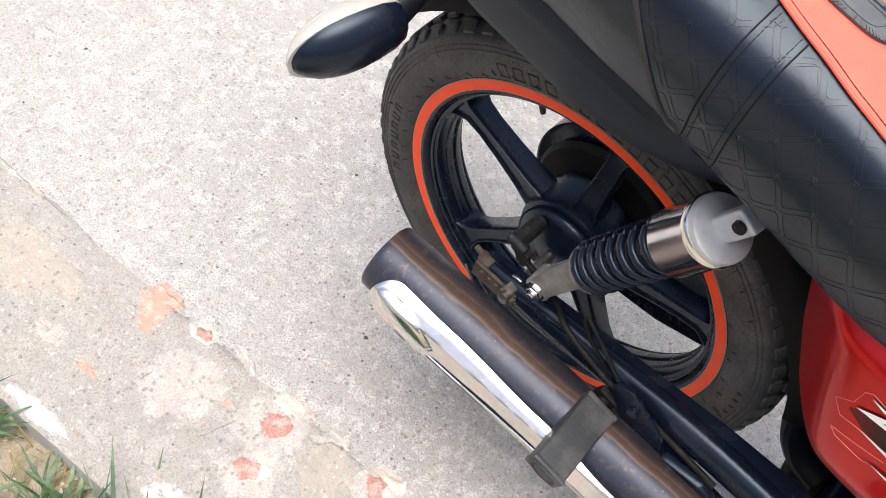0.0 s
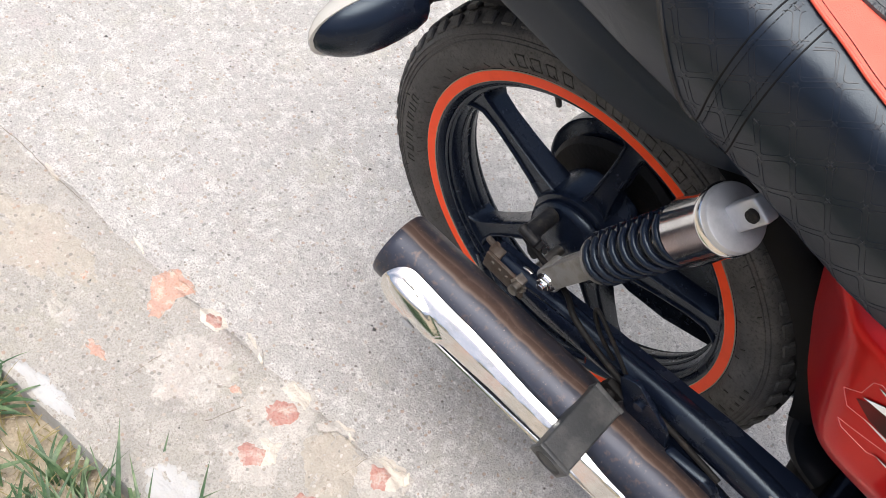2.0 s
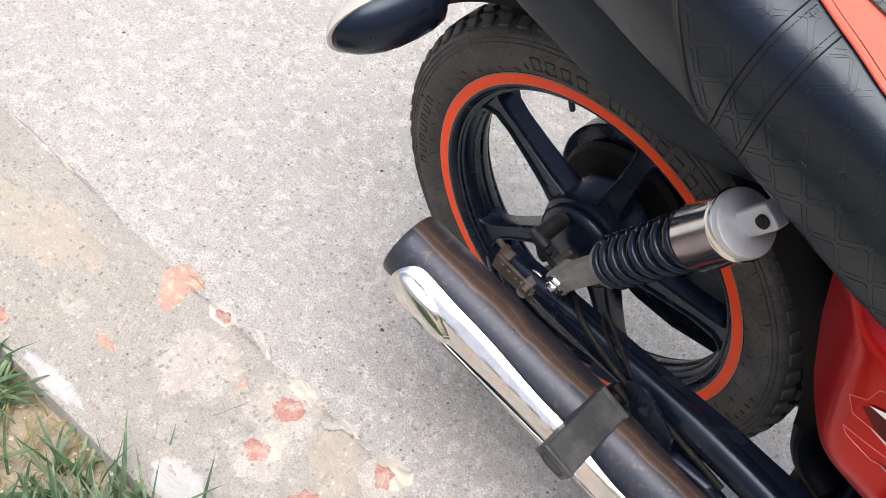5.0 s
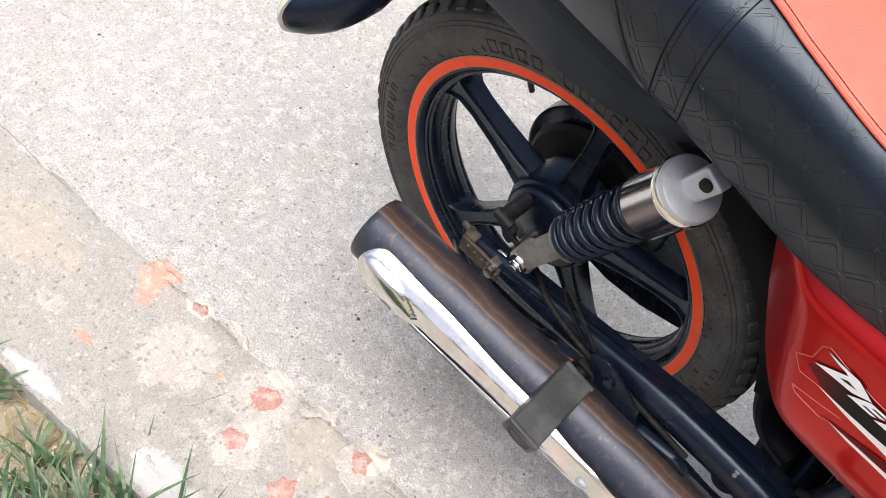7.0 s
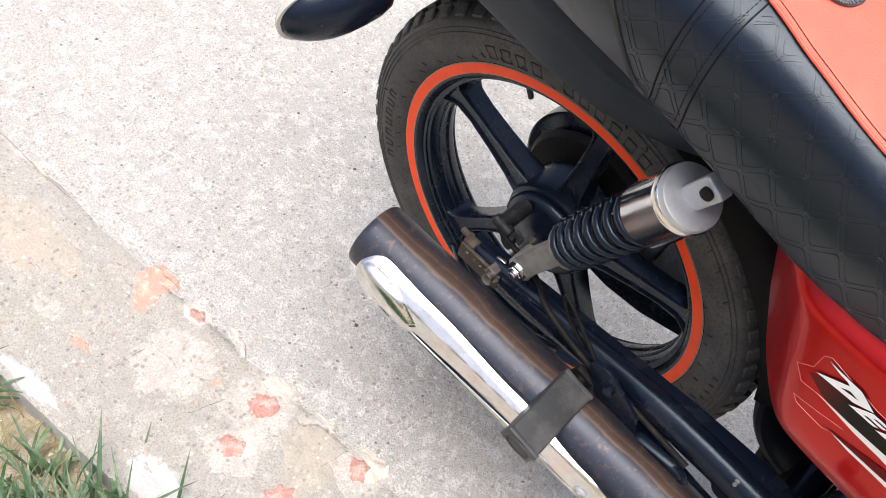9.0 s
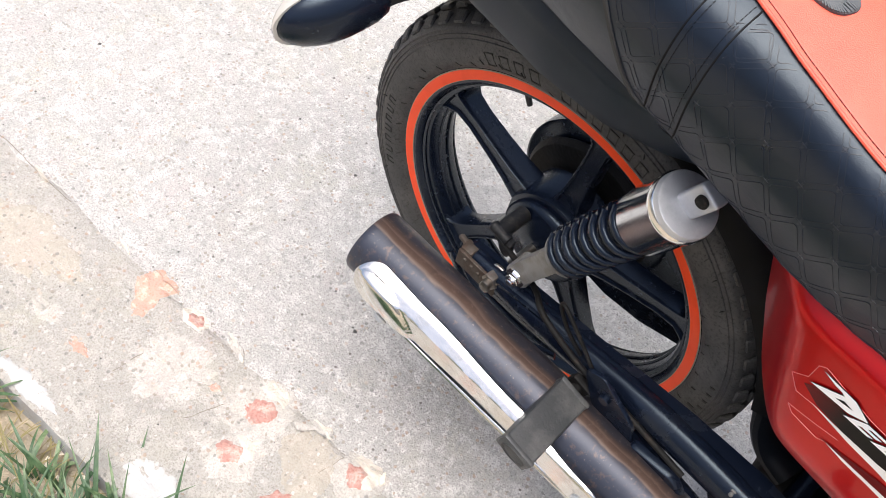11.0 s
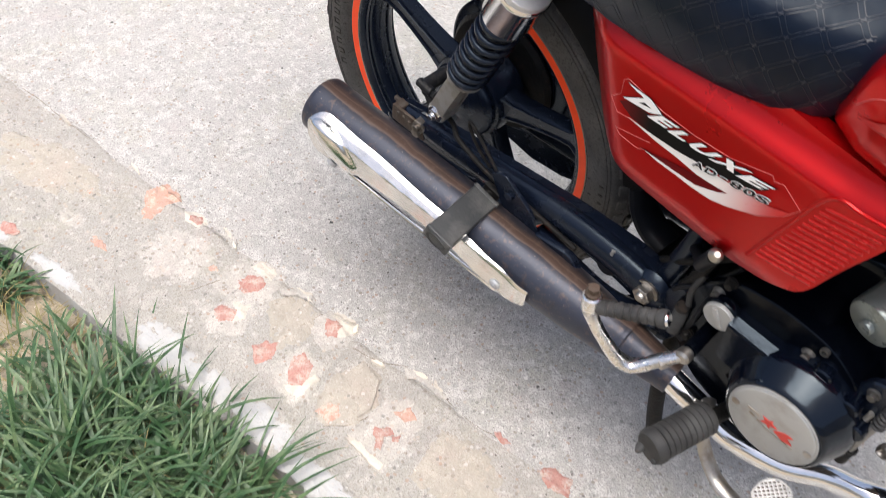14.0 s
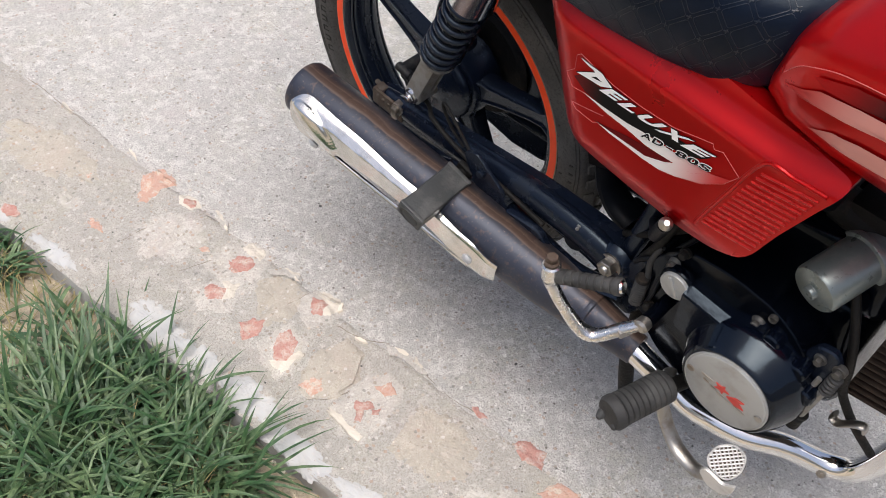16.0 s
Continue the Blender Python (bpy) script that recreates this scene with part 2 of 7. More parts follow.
chrome = mat("chrome", (0.86, 0.86, 0.865), 0.09, metal=1.0, stain=(30, (0.72, 0.71, 0.69), 0.5, 0.8))
guard_chrome = mat("worn_chrome", (0.78, 0.78, 0.765), 0.15, metal=1.0, stain=(40, (0.62, 0.61, 0.58), 0.48, 0.75), bump=(30, 0.0008))
bright_steel = mat("bright_steel", (0.60, 0.59, 0.57), 0.36, metal=0.45, stain=(60, (0.45, 0.43, 0.40), 0.5, 0.75))
dull_steel = mat("dull_steel", (0.42, 0.40, 0.37), 0.38, metal=1.0, stain=(35, (0.25, 0.20, 0.15), 0.5, 0.75))
cast_alloy = mat("cast_alloy", (0.50, 0.51, 0.53), 0.42, metal=0.55, stain=(40, (0.40, 0.41, 0.43), 0.5, 0.75))
grey_plate = mat("grey_plate", (0.37, 0.375, 0.365), 0.42, metal=0.25, stain=(30, (0.29, 0.28, 0.255), 0.5, 0.75))
motor_grey = mat("motor_grey", (0.20, 0.23, 0.225), 0.26, metal=0.5, stain=(40, (0.27, 0.295, 0.28), 0.5, 0.72))
nickel = mat("nickel_can", (0.74, 0.71, 0.64), 0.12, metal=1.0, stain=(35, (0.5, 0.46, 0.38), 0.5, 0.8))
rusty = mat("rusty_steel", (0.075, 0.05, 0.035), 0.6, metal=0.3, stain=(60, (0.12, 0.105, 0.09), 0.47, 0.7), bump=(300, 0.0008))
leather = mat("black_leatherette", (0.0036, 0.0066, 0.0140), 0.28, spec=0.6, stain=(8, (0.006, 0.010, 0.021), 0.45, 0.7), bump=(1100, 0.00010))
def along_x(m, socket, a, b, start, end):
    """Lets one value of a material run from a to b along the bike."""
    nt = m.node_tree
    tc = nt.nodes.new("ShaderNodeTexCoord")
    sp = nt.nodes.new("ShaderNodeSeparateXYZ")
    nt.links.new(tc.outputs["Object"], sp.inputs[0])
    r = nt.nodes.new("ShaderNodeMapRange")
    r.inputs["From Min"].default_value, r.inputs["From Max"].default_value = start, end
    r.inputs["To Min"].default_value, r.inputs["To Max"].default_value = a, b
    nt.links.new(sp.outputs["X"], r.inputs["Value"])
    nt.links.new(r.outputs["Result"], nt.nodes["Principled BSDF"].inputs[socket])


# the cover's specular level falls from rear to front
along_x(leather, "Specular IOR Level", 0.50, 0.14, 0.29, 0.40)
leather.node_tree.nodes["Principled BSDF"].inputs["Specular Tint"].default_value = (0.78, 0.9, 1.0, 1)
_nt = leather.node_tree
_n1 = _nt.nodes.new("ShaderNodeTexNoise")
_n1.inputs["Scale"].default_value, _n1.inputs["Detail"].default_value, _n1.inputs["Distortion"].default_value = 26, 5, 1.2
_nt.links.new(_nt.nodes.new("ShaderNodeTexCoord").outputs["Object"], _n1.inputs["Vector"])
_b1 = _nt.nodes.new("ShaderNodeBump")
_b1.inputs["Distance"].default_value = 0.0006
_nt.links.new(_n1.outputs["Fac"], _b1.inputs["Height"])
_old = next(n for n in _nt.nodes if n.type == "BUMP" and n != _b1)
_nt.links.new(_b1.outputs["Normal"], _old.inputs["Normal"])
# paler than the cover: the glint on the raised lines is in this colour
leather_line = mat("embossed_line", (0.008, 0.012, 0.022), 0.34, spec=0.5)
leather_red = mat("red_leatherette", (0.75, 0.105, 0.06), 0.42, spec=0.5, stain=(9, (0.66, 0.085, 0.05), 0.45, 0.7), bump=(1100, 0.00022))
thread = mat("stitching", (0.005, 0.005, 0.006), 0.7, spec=0.2)
paint_red = mat("red_metallic_paint", (0.46, 0.0032, 0.0050), 0.27, metal=0.60, spec=0.10, coat=0.42, stain=(6, (0.40, 0.0026, 0.0042), 0.45, 0.7))
# paler than the panel paint: light caught on the ribs, put into colour
rib_red = mat("rib_highlight_red", (0.52, 0.016, 0.016), 0.24, metal=0.4, coat=0.5, stain=(60, (0.46, 0.008, 0.009), 0.48, 0.62))
decal_white = mat("decal_white", (0.86, 0.85, 0.84), 0.35)
decal_black = mat("decal_black", (0.006, 0.005, 0.006), 0.3, spec=0.16)
decal_dark = mat("decal_dark_red", (0.11, 0.003, 0.005), 0.3, spec=0.1)
decal_pink = mat("decal_pink", (0.75, 0.30, 0.24), 0.35, stain=(25, (0.62, 0.14, 0.1), 0.4, 0.65))
def fade(name, a, b, axis_vec, start, end, rough=0.32):
    """A printed film whose colour runs from a to b along a direction."""
    m = mat(name, a, rough, spec=0.16)
    nt = m.node_tree
    tc = nt.nodes.new("ShaderNodeTexCoord")
    dot = nt.nodes.new("ShaderNodeVectorMath")
    dot.operation = "DOT_PRODUCT"
    nt.links.new(tc.outputs["Object"], dot.inputs[0])
    dot.inputs[1].default_value = axis_vec
    r = nt.nodes.new("ShaderNodeMapRange")
    r.interpolation_type = "SMOOTHSTEP"
    r.inputs["From Min"].default_value, r.inputs["From Max"].default_value = start, end
    nt.links.new(dot.outputs["Value"], r.inputs["Value"])
    mx = nt.nodes.new("ShaderNodeMix")
    mx.data_type = "RGBA"
    nt.links.new(r.outputs["Result"], mx.inputs["Factor"])
    mx.inputs["A"].default_value, mx.inputs["B"].default_value = (*a, 1), (*b, 1)
    nt.links.new(mx.outputs["Result"], nt.nodes["Principled BSDF"].inputs["Base Color"])
    return m


RED = (0.33, 0.0035, 0.0055)
print_shade = fade("decal_shade", (0.10, 0.004, 0.006), (0.004, 0.003, 0.004), (1, 0, 0), 0.326, 0.372)
print_stripe = fade("decal_stripe", (0.78, 0.75, 0.72), (0.50, 0.03, 0.03), (1, 0, 0), 0.448, 0.528)
tank_stripe = fade("tank_stripe", (0.42, 0.02, 0.02), (0.62, 0.27, 0.23), (1, 0, 0), 0.560, 0.632)
tank_shade = fade("tank_shade", RED, (0.03, 0.006, 0.008), (1, 0, 0), 0.585, 0.66)
decal_clear = mat("decal_edge", (0.55, 0.10, 0.10), 0.3)
emblem_red = mat("emblem_red", (0.5, 0.04, 0.03), 0.4)
amber = mat("lens_white", (0.50, 0.48, 0.43), 0.15, spec=0.6, coat=0.5)
muffler_mat = bpy.data.materials.new("heat_browned_steel")
muffler_mat.use_nodes = True
_nt = muffler_mat.node_tree
_b = _nt.nodes["Principled BSDF"]
_tc = _nt.nodes.new("ShaderNodeTexCoord")
_sep = _nt.nodes.new("ShaderNodeSeparateXYZ")
_nt.links.new(_tc.outputs["Object"], _sep.inputs[0])
_n = _nt.nodes.new("ShaderNodeTexNoise")
_n.inputs["Scale"].default_value, _n.inputs["Detail"].default_value = 22, 7
_map = _nt.nodes.new("ShaderNodeMapping")
_map.inputs["Scale"].default_value = (0.45, 1, 1)
_nt.links.new(_tc.outputs["Object"], _map.inputs[0])
_nt.links.new(_map.outputs[0], _n.inputs["Vector"])
# rust runs along the upper outer side of the pipe
_ma = _nt.nodes.new("ShaderNodeMath")
_ma.operation = "MULTIPLY_ADD"
_nt.links.new(_n.outputs["Fac"], _ma.inputs[0])
_ma.inputs[1].default_value = 0.024
_nt.links.new(_sep.outputs["Y"], _ma.inputs[2])
_r = _nt.nodes.new("ShaderNodeValToRGB")
_r.color_ramp.elements[0].position, _r.color_ramp.elements[0].color = 0.0, (0.040, 0.046, 0.066, 1)
_r.color_ramp.elements[1].position, _r.color_ramp.elements[1].color = 1.0, (0.044, 0.040, 0.046, 1)
for _p, _c in ((0.36, (0.036, 0.041, 0.060)), (0.455, (0.036, 0.039, 0.054)), (0.485, (0.165, 0.125, 0.105)), (0.52, (0.100, 0.062, 0.048)), (0.585, (0.085, 0.054, 0.043)), (0.605, (0.135, 0.092, 0.072)), (0.64, (0.080, 0.052, 0.042)), (0.73, (0.034, 0.033, 0.042))):
    _e = _r.color_ramp.elements.new(_p)
    _e.color = (*_c, 1)
_mr = _nt.nodes.new("ShaderNodeMapRange")
_mr.inputs["From Min"].default_value, _mr.inputs["From Max"].default_value = -0.032, 0.052
_nt.links.new(_ma.outputs[0], _mr.inputs["Value"])
_nt.links.new(_mr.outputs["Result"], _r.inputs["Fac"])
# pale dust flecks and dark scorched flecks over the bands
_col = _r.outputs["Color"]
for _s, _lo, _hi, _k, _fleck in ((95, 0.54, 0.66, 0.55, (0.155, 0.105, 0.080)), (38, 0.55, 0.70, 0.5, (0.040, 0.032, 0.032)), (240, 0.64, 0.70, 0.8, (0.26, 0.22, 0.19))):
    _f = _nt.nodes.new("ShaderNodeTexNoise")
    _f.inputs["Scale"].default_value, _f.inputs["Detail"].default_value, _f.inputs["Roughness"].default_value = _s, 6, 0.7
    _nt.links.new(_tc.outputs["Object"], _f.inputs["Vector"])
    _fr = _nt.nodes.new("ShaderNodeMapRange")
    _fr.inputs["From Min"].default_value, _fr.inputs["From Max"].default_value, _fr.inputs["To Max"].default_value = _lo, _hi, _k
    _nt.links.new(_f.outputs["Fac"], _fr.inputs["Value"])
    _mx = _nt.nodes.new("ShaderNodeMix")
    _mx.data_type = "RGBA"
    _nt.links.new(_fr.outputs["Result"], _mx.inputs["Factor"])
    _nt.links.new(_col, _mx.inputs["A"])
    _mx.inputs["B"].default_value = (*_fleck, 1)
    _col = _mx.outputs["Result"]
_nt.links.new(_col, _b.inputs["Base Color"])
_b.inputs["Roughness"].default_value, _b.inputs["Metallic"].default_value = 0.40, 0.35
_bp = _nt.nodes.new("ShaderNodeBump")
_bp.inputs["Distance"].default_value = 0.00016
_n2 = _nt.nodes.new("ShaderNodeTexNoise")
_n2.inputs["Scale"].default_value = 160
_nt.links.new(_tc.outputs["Object"], _n2.inputs["Vector"])
_nt.links.new(_n2.outputs["Fac"], _bp.inputs["Height"])
_nt.links.new(_bp.outputs["Normal"], _b.inputs["Normal"])


# ---------------------------------------------------------------- mesh helpers
def link_mesh(name, bm, material, smooth=True):
    me = bpy.data.meshes.new(name)
    bmesh.ops.recalc_face_normals(bm, faces=bm.faces)
    for f in bm.faces:
        f.smooth = smooth
    bm.to_mesh(me)
    bm.free()
    me.materials.append(material)
    if smooth:
        me.set_sharp_from_angle(angle=radians(38))
    return new(name, me)


def part(name, bm, material, parent, label="", smooth=True, m=None, kind=""):
    ob = link_mesh(name, bm, material, smooth)
    ob.parent = parent
    if m is not None:
        ob.matrix_basis = m
    return tagged(ob, label, kind=kind)


def thing(name, bm, material, label, category, group="", kind="", smooth=True):
    return tagged(link_mesh(name, bm, material, smooth), label, category, group, kind)


def lathe(bm, prof, m=None, seg=48, closed=False):
    """Turns a profile of (radius, height) about z; closed: the profile is a loop."""
    m = m or Matrix()
    rings = []
    for r, h in prof:
        if r < 1e-6:
            rings.append([bm.verts.new(m @ Vector((0, 0, h)))])
        else:
            rings.append([bm.verts.new(m @ Vector((r * math.cos(2 * math.pi * k / seg), r * math.sin(2 * math.pi * k / seg), h))) for k in range(seg)])
    pairs = list(zip(rings, rings[1:])) + ([(rings[-1], rings[0])] if closed else [])
    for a, b in pairs:
        for k in range(seg):
            j = (k + 1) % seg
            if len(a) == 1 and len(b) == 1:
                continue
            if len(a) == 1:
                bm.faces.new((a[0], b[k], b[j]))
            elif len(b) == 1:
                bm.faces.new((a[k], a[j], b[0]))
            else:
                bm.faces.new((a[k], a[j], b[j], b[k]))
    return bm


def axis(a, b):
    """The pose whose z runs from a to b."""
    a, b = Vector(a), Vector(b)
    return Matrix.Translation(a) @ (b - a).to_track_quat("Z", "Y").to_matrix().to_4x4()


def rod(bm, a, b, r, r2=None, seg=20, bevel=0.0):
    r2 = r if r2 is None else r2
    L = (Vector(b) - Vector(a)).length
    e = min(bevel, L / 3, r * 0.6) if bevel else 0
    prof = [(0, 0), (r - e, 0), (r, e), (r2, L - e), (r2 - e, L), (0, L)] if e else [(0, 0), (r, 0), (r2, L), (0, L)]
    return lathe(bm, prof, axis(a, b), seg)


def smooth_path(pts, n=6):
    pts = [Vector(p) for p in pts]
    out = []
    for i in range(len(pts) - 1):
        p0, p1, p2, p3 = pts[max(i - 1, 0)], pts[i], pts[i + 1], pts[min(i + 2, len(pts) - 1)]
        for k in range(n):
            t = k / n
            out.append(0.5 * ((2 * p1) + (p2 - p0) * t + (2 * p0 - 5 * p1 + 4 * p2 - p3) * t * t + (3 * p1 - p0 - 3 * p2 + p3) * t ** 3))
    return out + [pts[-1]]


def tube(bm, pts, radius, seg=14, n=6, flat=(1.0, 1.0), up=(0, 1, 0)):
    """A pipe through the points; radius a number or one for each point; flat: its width and height."""
    path = smooth_path(pts, n) if n > 1 else [Vector(p) for p in pts]
    rr = radius if isinstance(radius, (list, tuple)) else [radius] * len(pts)
    rings, N = [], len(path)
    for i, p in enumerate(path):
        d = (path[min(i + 1, N - 1)] - path[max(i - 1, 0)]).normalized()
        s = d.cross(Vector(up))
        s = s.normalized() if s.length > 1e-4 else d.orthogonal().normalized()
        w = s.cross(d)
        f = i / (N - 1) * (len(rr) - 1)
        k = min(int(f), len(rr) - 2) if len(rr) > 1 else 0
        r = rr[k] + (rr[k + 1] - rr[k]) * (f - k) if len(rr) > 1 else rr[0]
        rings.append([bm.verts.new(p + r * (flat[0] * math.cos(2 * math.pi * j / seg) * s + flat[1] * math.sin(2 * math.pi * j / seg) * w)) for j in range(seg)])
    for a, b in zip(rings, rings[1:]):
        for j in range(seg):
            k = (j + 1) % seg
            bm.faces.new((a[j], a[k], b[k], b[j]))
    bm.faces.new(rings[0][::-1])
    bm.faces.new(rings[-1])
    return bm


def block(bm, size, m=None, bevel=0.003, seg=2):
    r = bmesh.ops.create_cube(bm, size=1.0)
    bmesh.ops.scale(bm, vec=size, verts=r["verts"])
    edges = list({e for v in r["verts"] for e in v.link_edges})
    vs = r["verts"]
    if bevel:
        out = bmesh.ops.bevel(bm, geom=edges, offset=bevel, segments=seg, affect="EDGES", profile=0.6)
        vs = list({v for f in out["faces"] for v in f.verts} | {v for v in vs if v.is_valid})
    if m is not None:
        bmesh.ops.transform(bm, matrix=m, verts=vs)
    return bm


def plate(bm, outline, y0, y1, bevel=0.0):
    """A plate with an outline of (x, z), from y0 (near) to y1."""
    rings = []
    c = Vector((sum(p[0] for p in outline) / len(outline), sum(p[1] for p in outline) / len(outline)))
    levels = [(y0, bevel), (y0 + (bevel if y1 > y0 else -bevel), 0), (y1, 0)] if bevel else [(y0, 0), (y1, 0)]
    for y, inset in levels:
        ring = []
        for px, pz in outline:
            d = Vector((px, pz)) - c
            q = c + d * (1 - inset / max(d.length, 1e-6))
            ring.append(bm.verts.new((q.x, y, q.y)))
        rings.append(ring)
    n = len(outline)
    for a, b in zip(rings, rings[1:]):
        for k in range(n):
            bm.faces.new((a[k], a[(k + 1) % n], b[(k + 1) % n], b[k]))
    bm.faces.new(rings[0])
    bm.faces.new(rings[-1][::-1])
    return bm


def hex_nut(bm, a, b, r):
    return lathe(bm, [(0, 0), (r * 0.92, 0), (r, 0.0008), (r, (Vector(b) - Vector(a)).length - 0.0008), (r * 0.92, (Vector(b) - Vector(a)).length), (0, (Vector(b) - Vector(a)).length)], axis(a, b), 6)


def rounded(points, radius=0.01, n=4):
    """An outline with its corners rounded."""
    out, N = [], len(points)
    for i in range(N):
        p, a, b = Vector(points[i]), Vector(points[i - 1]), Vector(points[(i + 1) % N])
        da, db = (a - p), (b - p)
        r = min(radius, da.length * 0.45, db.length * 0.45)
        s, e = p + da.normalized() * r, p + db.normalized() * r
        for k in range(n + 1):
            t = k / n
            out.append(tuple((1 - t) ** 2 * s + 2 * t * (1 - t) * p + t * t * e))
    return out


# ---------------------------------------------------------------- ground
def edge_y(x):
    """The walkway's edge towards the soil."""
    return -0.477 + 0.100 * x + 0.004 * noise.noise(Vector((x * 9, 0, 3))) + 0.0025 * noise.noise(Vector((x * 31, 5, 3)))


def step_y(x):
    """The line along which the slab meets the mortared brick border."""
    return -0.240 + 0.075 * x + 0.009 * noise.noise(Vector((x * 7, 2, 8))) + 0.005 * noise.noise(Vector((x * 26, 9, 1)))


def border_z(x, y):
    """Height of the mortared border: a worn, lumpy skin a few millimetres over the slab."""
    n1 = noise.noise(Vector((x * 11, y * 14, 1.3)))
    n2 = noise.noise(Vector((x * 34, y * 38, 4.1)))
    z = 0.0035 + 0.0060 * n1 + 0.0024 * n2
    # the hollows between one worn brick course and the next
    z -= 0.0045 * max(0.0, 1 - abs(((x + 0.35 * y + 0.02 * n1) / 0.118) % 1.0 - 0.5) * 9)
    return z


def surface_z(x, y):
    s = step_y(x)
    t = min(1.0, max(0.0, (s + 0.004 - y) / 0.012))
    t = t * t * (3 - 2 * t)
    flat = 0.0012 * noise.noise(Vector((x * 5, y * 5, 0))) + 0.0005 * noise.noise(Vector((x * 60, y * 60, 2)))
    near_edge = min(1.0, max(0.0, (y - edge_y(x)) / 0.02))
    return flat * (1 - t) + (border_z(x, y) * t) * near_edge - 0.004 * (1 - near_edge)


def sheet(bm, xs, rows_at, z_at):
    """A grid: xs across, rows_at(x) the y values for that x."""
    prev = None
    for x in xs:
        col = [bm.verts.new((x, y, z_at(x, y))) for y in rows_at(x)]
        if prev:
            for k in range(len(col) - 1):
                bm.faces.new((prev[k], col[k], col[k + 1], prev[k + 1]))
        prev = col


def steps(a, b, n):
    return [a + (b - a) * k / n for k in range(n + 1)]


# one sheet of soil to the horizon, with a shallow bed along the walkway
bm = bmesh.new()
R = (0.0, 0.35, 0.8, 2.0, 6.0, 30.0, 200.0, 2000.0)


def soil_z(x, y):
    if abs(x) > 1.5 or y > -0.40 or y < -1.5:
        return -0.05
    return -0.042 + 0.010 * noise.noise(Vector((x * 6, y * 6, 7))) + 0.006 * noise.noise(Vector((x * 23, y * 23, 2))) + 0.003 * noise.noise(Vector((x * 70, y * 70, 2)))


gx = [-2000, -200, -30, -6, -2.2] + steps(-1.5, 1.5, 150) + [2.2, 6, 30, 200, 2000]
gy = [-2000, -200, -30, -6, -2] + steps(-1.5, -0.40, 70) + [0, 2, 6, 30, 200, 2000]
sheet(bm, gx, lambda x: gy, soil_z)
ground = thing("ground", bm, soil, "dry brown soil with grit and dead grass", "ground", kind="structure")

# the walkway slab
bm = bmesh.new()
fx = [-6, -3, -1.8] + steps(-1.25, 1.35, 420) + [2, 3.5, 6]
sheet(bm, fx, lambda x: [step_y(x) + (0.95 - step_y(x)) * k / 150 for k in range(151)] + [1.6, 2.6, 4.0], lambda x, y: surface_z(x, y) if y < 1 else 0.0)
pavement = thing("pavement", bm, concrete, "weathered pale grey concrete walkway with worn aggregate and cracks", "pavement", kind="structure")

# the mortared border over old bricks, and its outer face
bm = bmesh.new()


def border_rows(x):
    e, s = edge_y(x), step_y(x)
    return [e + (s + 0.001 - e) * k / 64 for k in range(65)]


sheet(bm, [-6, -3, -1.8] + steps(-1.25, 1.35, 420) + [2, 3.5, 6], border_rows, surface_z)
border = part("border", bm, mortar, pavement, "sandy mortar skin over an old brick border")
bm = bmesh.new()
sheet(bm, [-6, -3, -1.8] + steps(-1.25, 1.35, 300) + [2, 3.5, 6], lambda x: steps(0, 1, 6), lambda x, k: 0)
for v in bm.verts:
    x, k = v.co.x, v.co.y
    v.co = Vector((x, edge_y(x) - 0.004 * math.sin(k * 3.1) * (1 + noise.noise(Vector((x * 30, k * 4, 0)))), surface_z(x, edge_y(x)) - 0.075 * k))
part("kerb_face", bm, kerb_grey, pavement, "rough grey cement face of the kerb")


def ragged(cx, cy, a, b, turn, seed, jag=0.22, n=96):
    """An uneven closed outline round a centre."""
    out = []
    for k in range(n):
        w = 2 * math.pi * k / n
        r = 1 + jag * noise.noise(Vector((math.cos(w) * 1.4, math.sin(w) * 1.4, seed * 3.7))) * 2 + jag * 0.9 * noise.noise(Vector((math.cos(w) * 5, math.sin(w) * 5, seed * 1.9))) + jag * 0.7 * noise.noise(Vector((math.cos(w) * 14, math.sin(w) * 14, seed * 2.3)))
        px, py = a * r * math.cos(w), b * r * math.sin(w)
        out.append((cx + px * math.cos(turn) - py * math.sin(turn), cy + px * math.sin(turn) + py * math.cos(turn)))
    return out


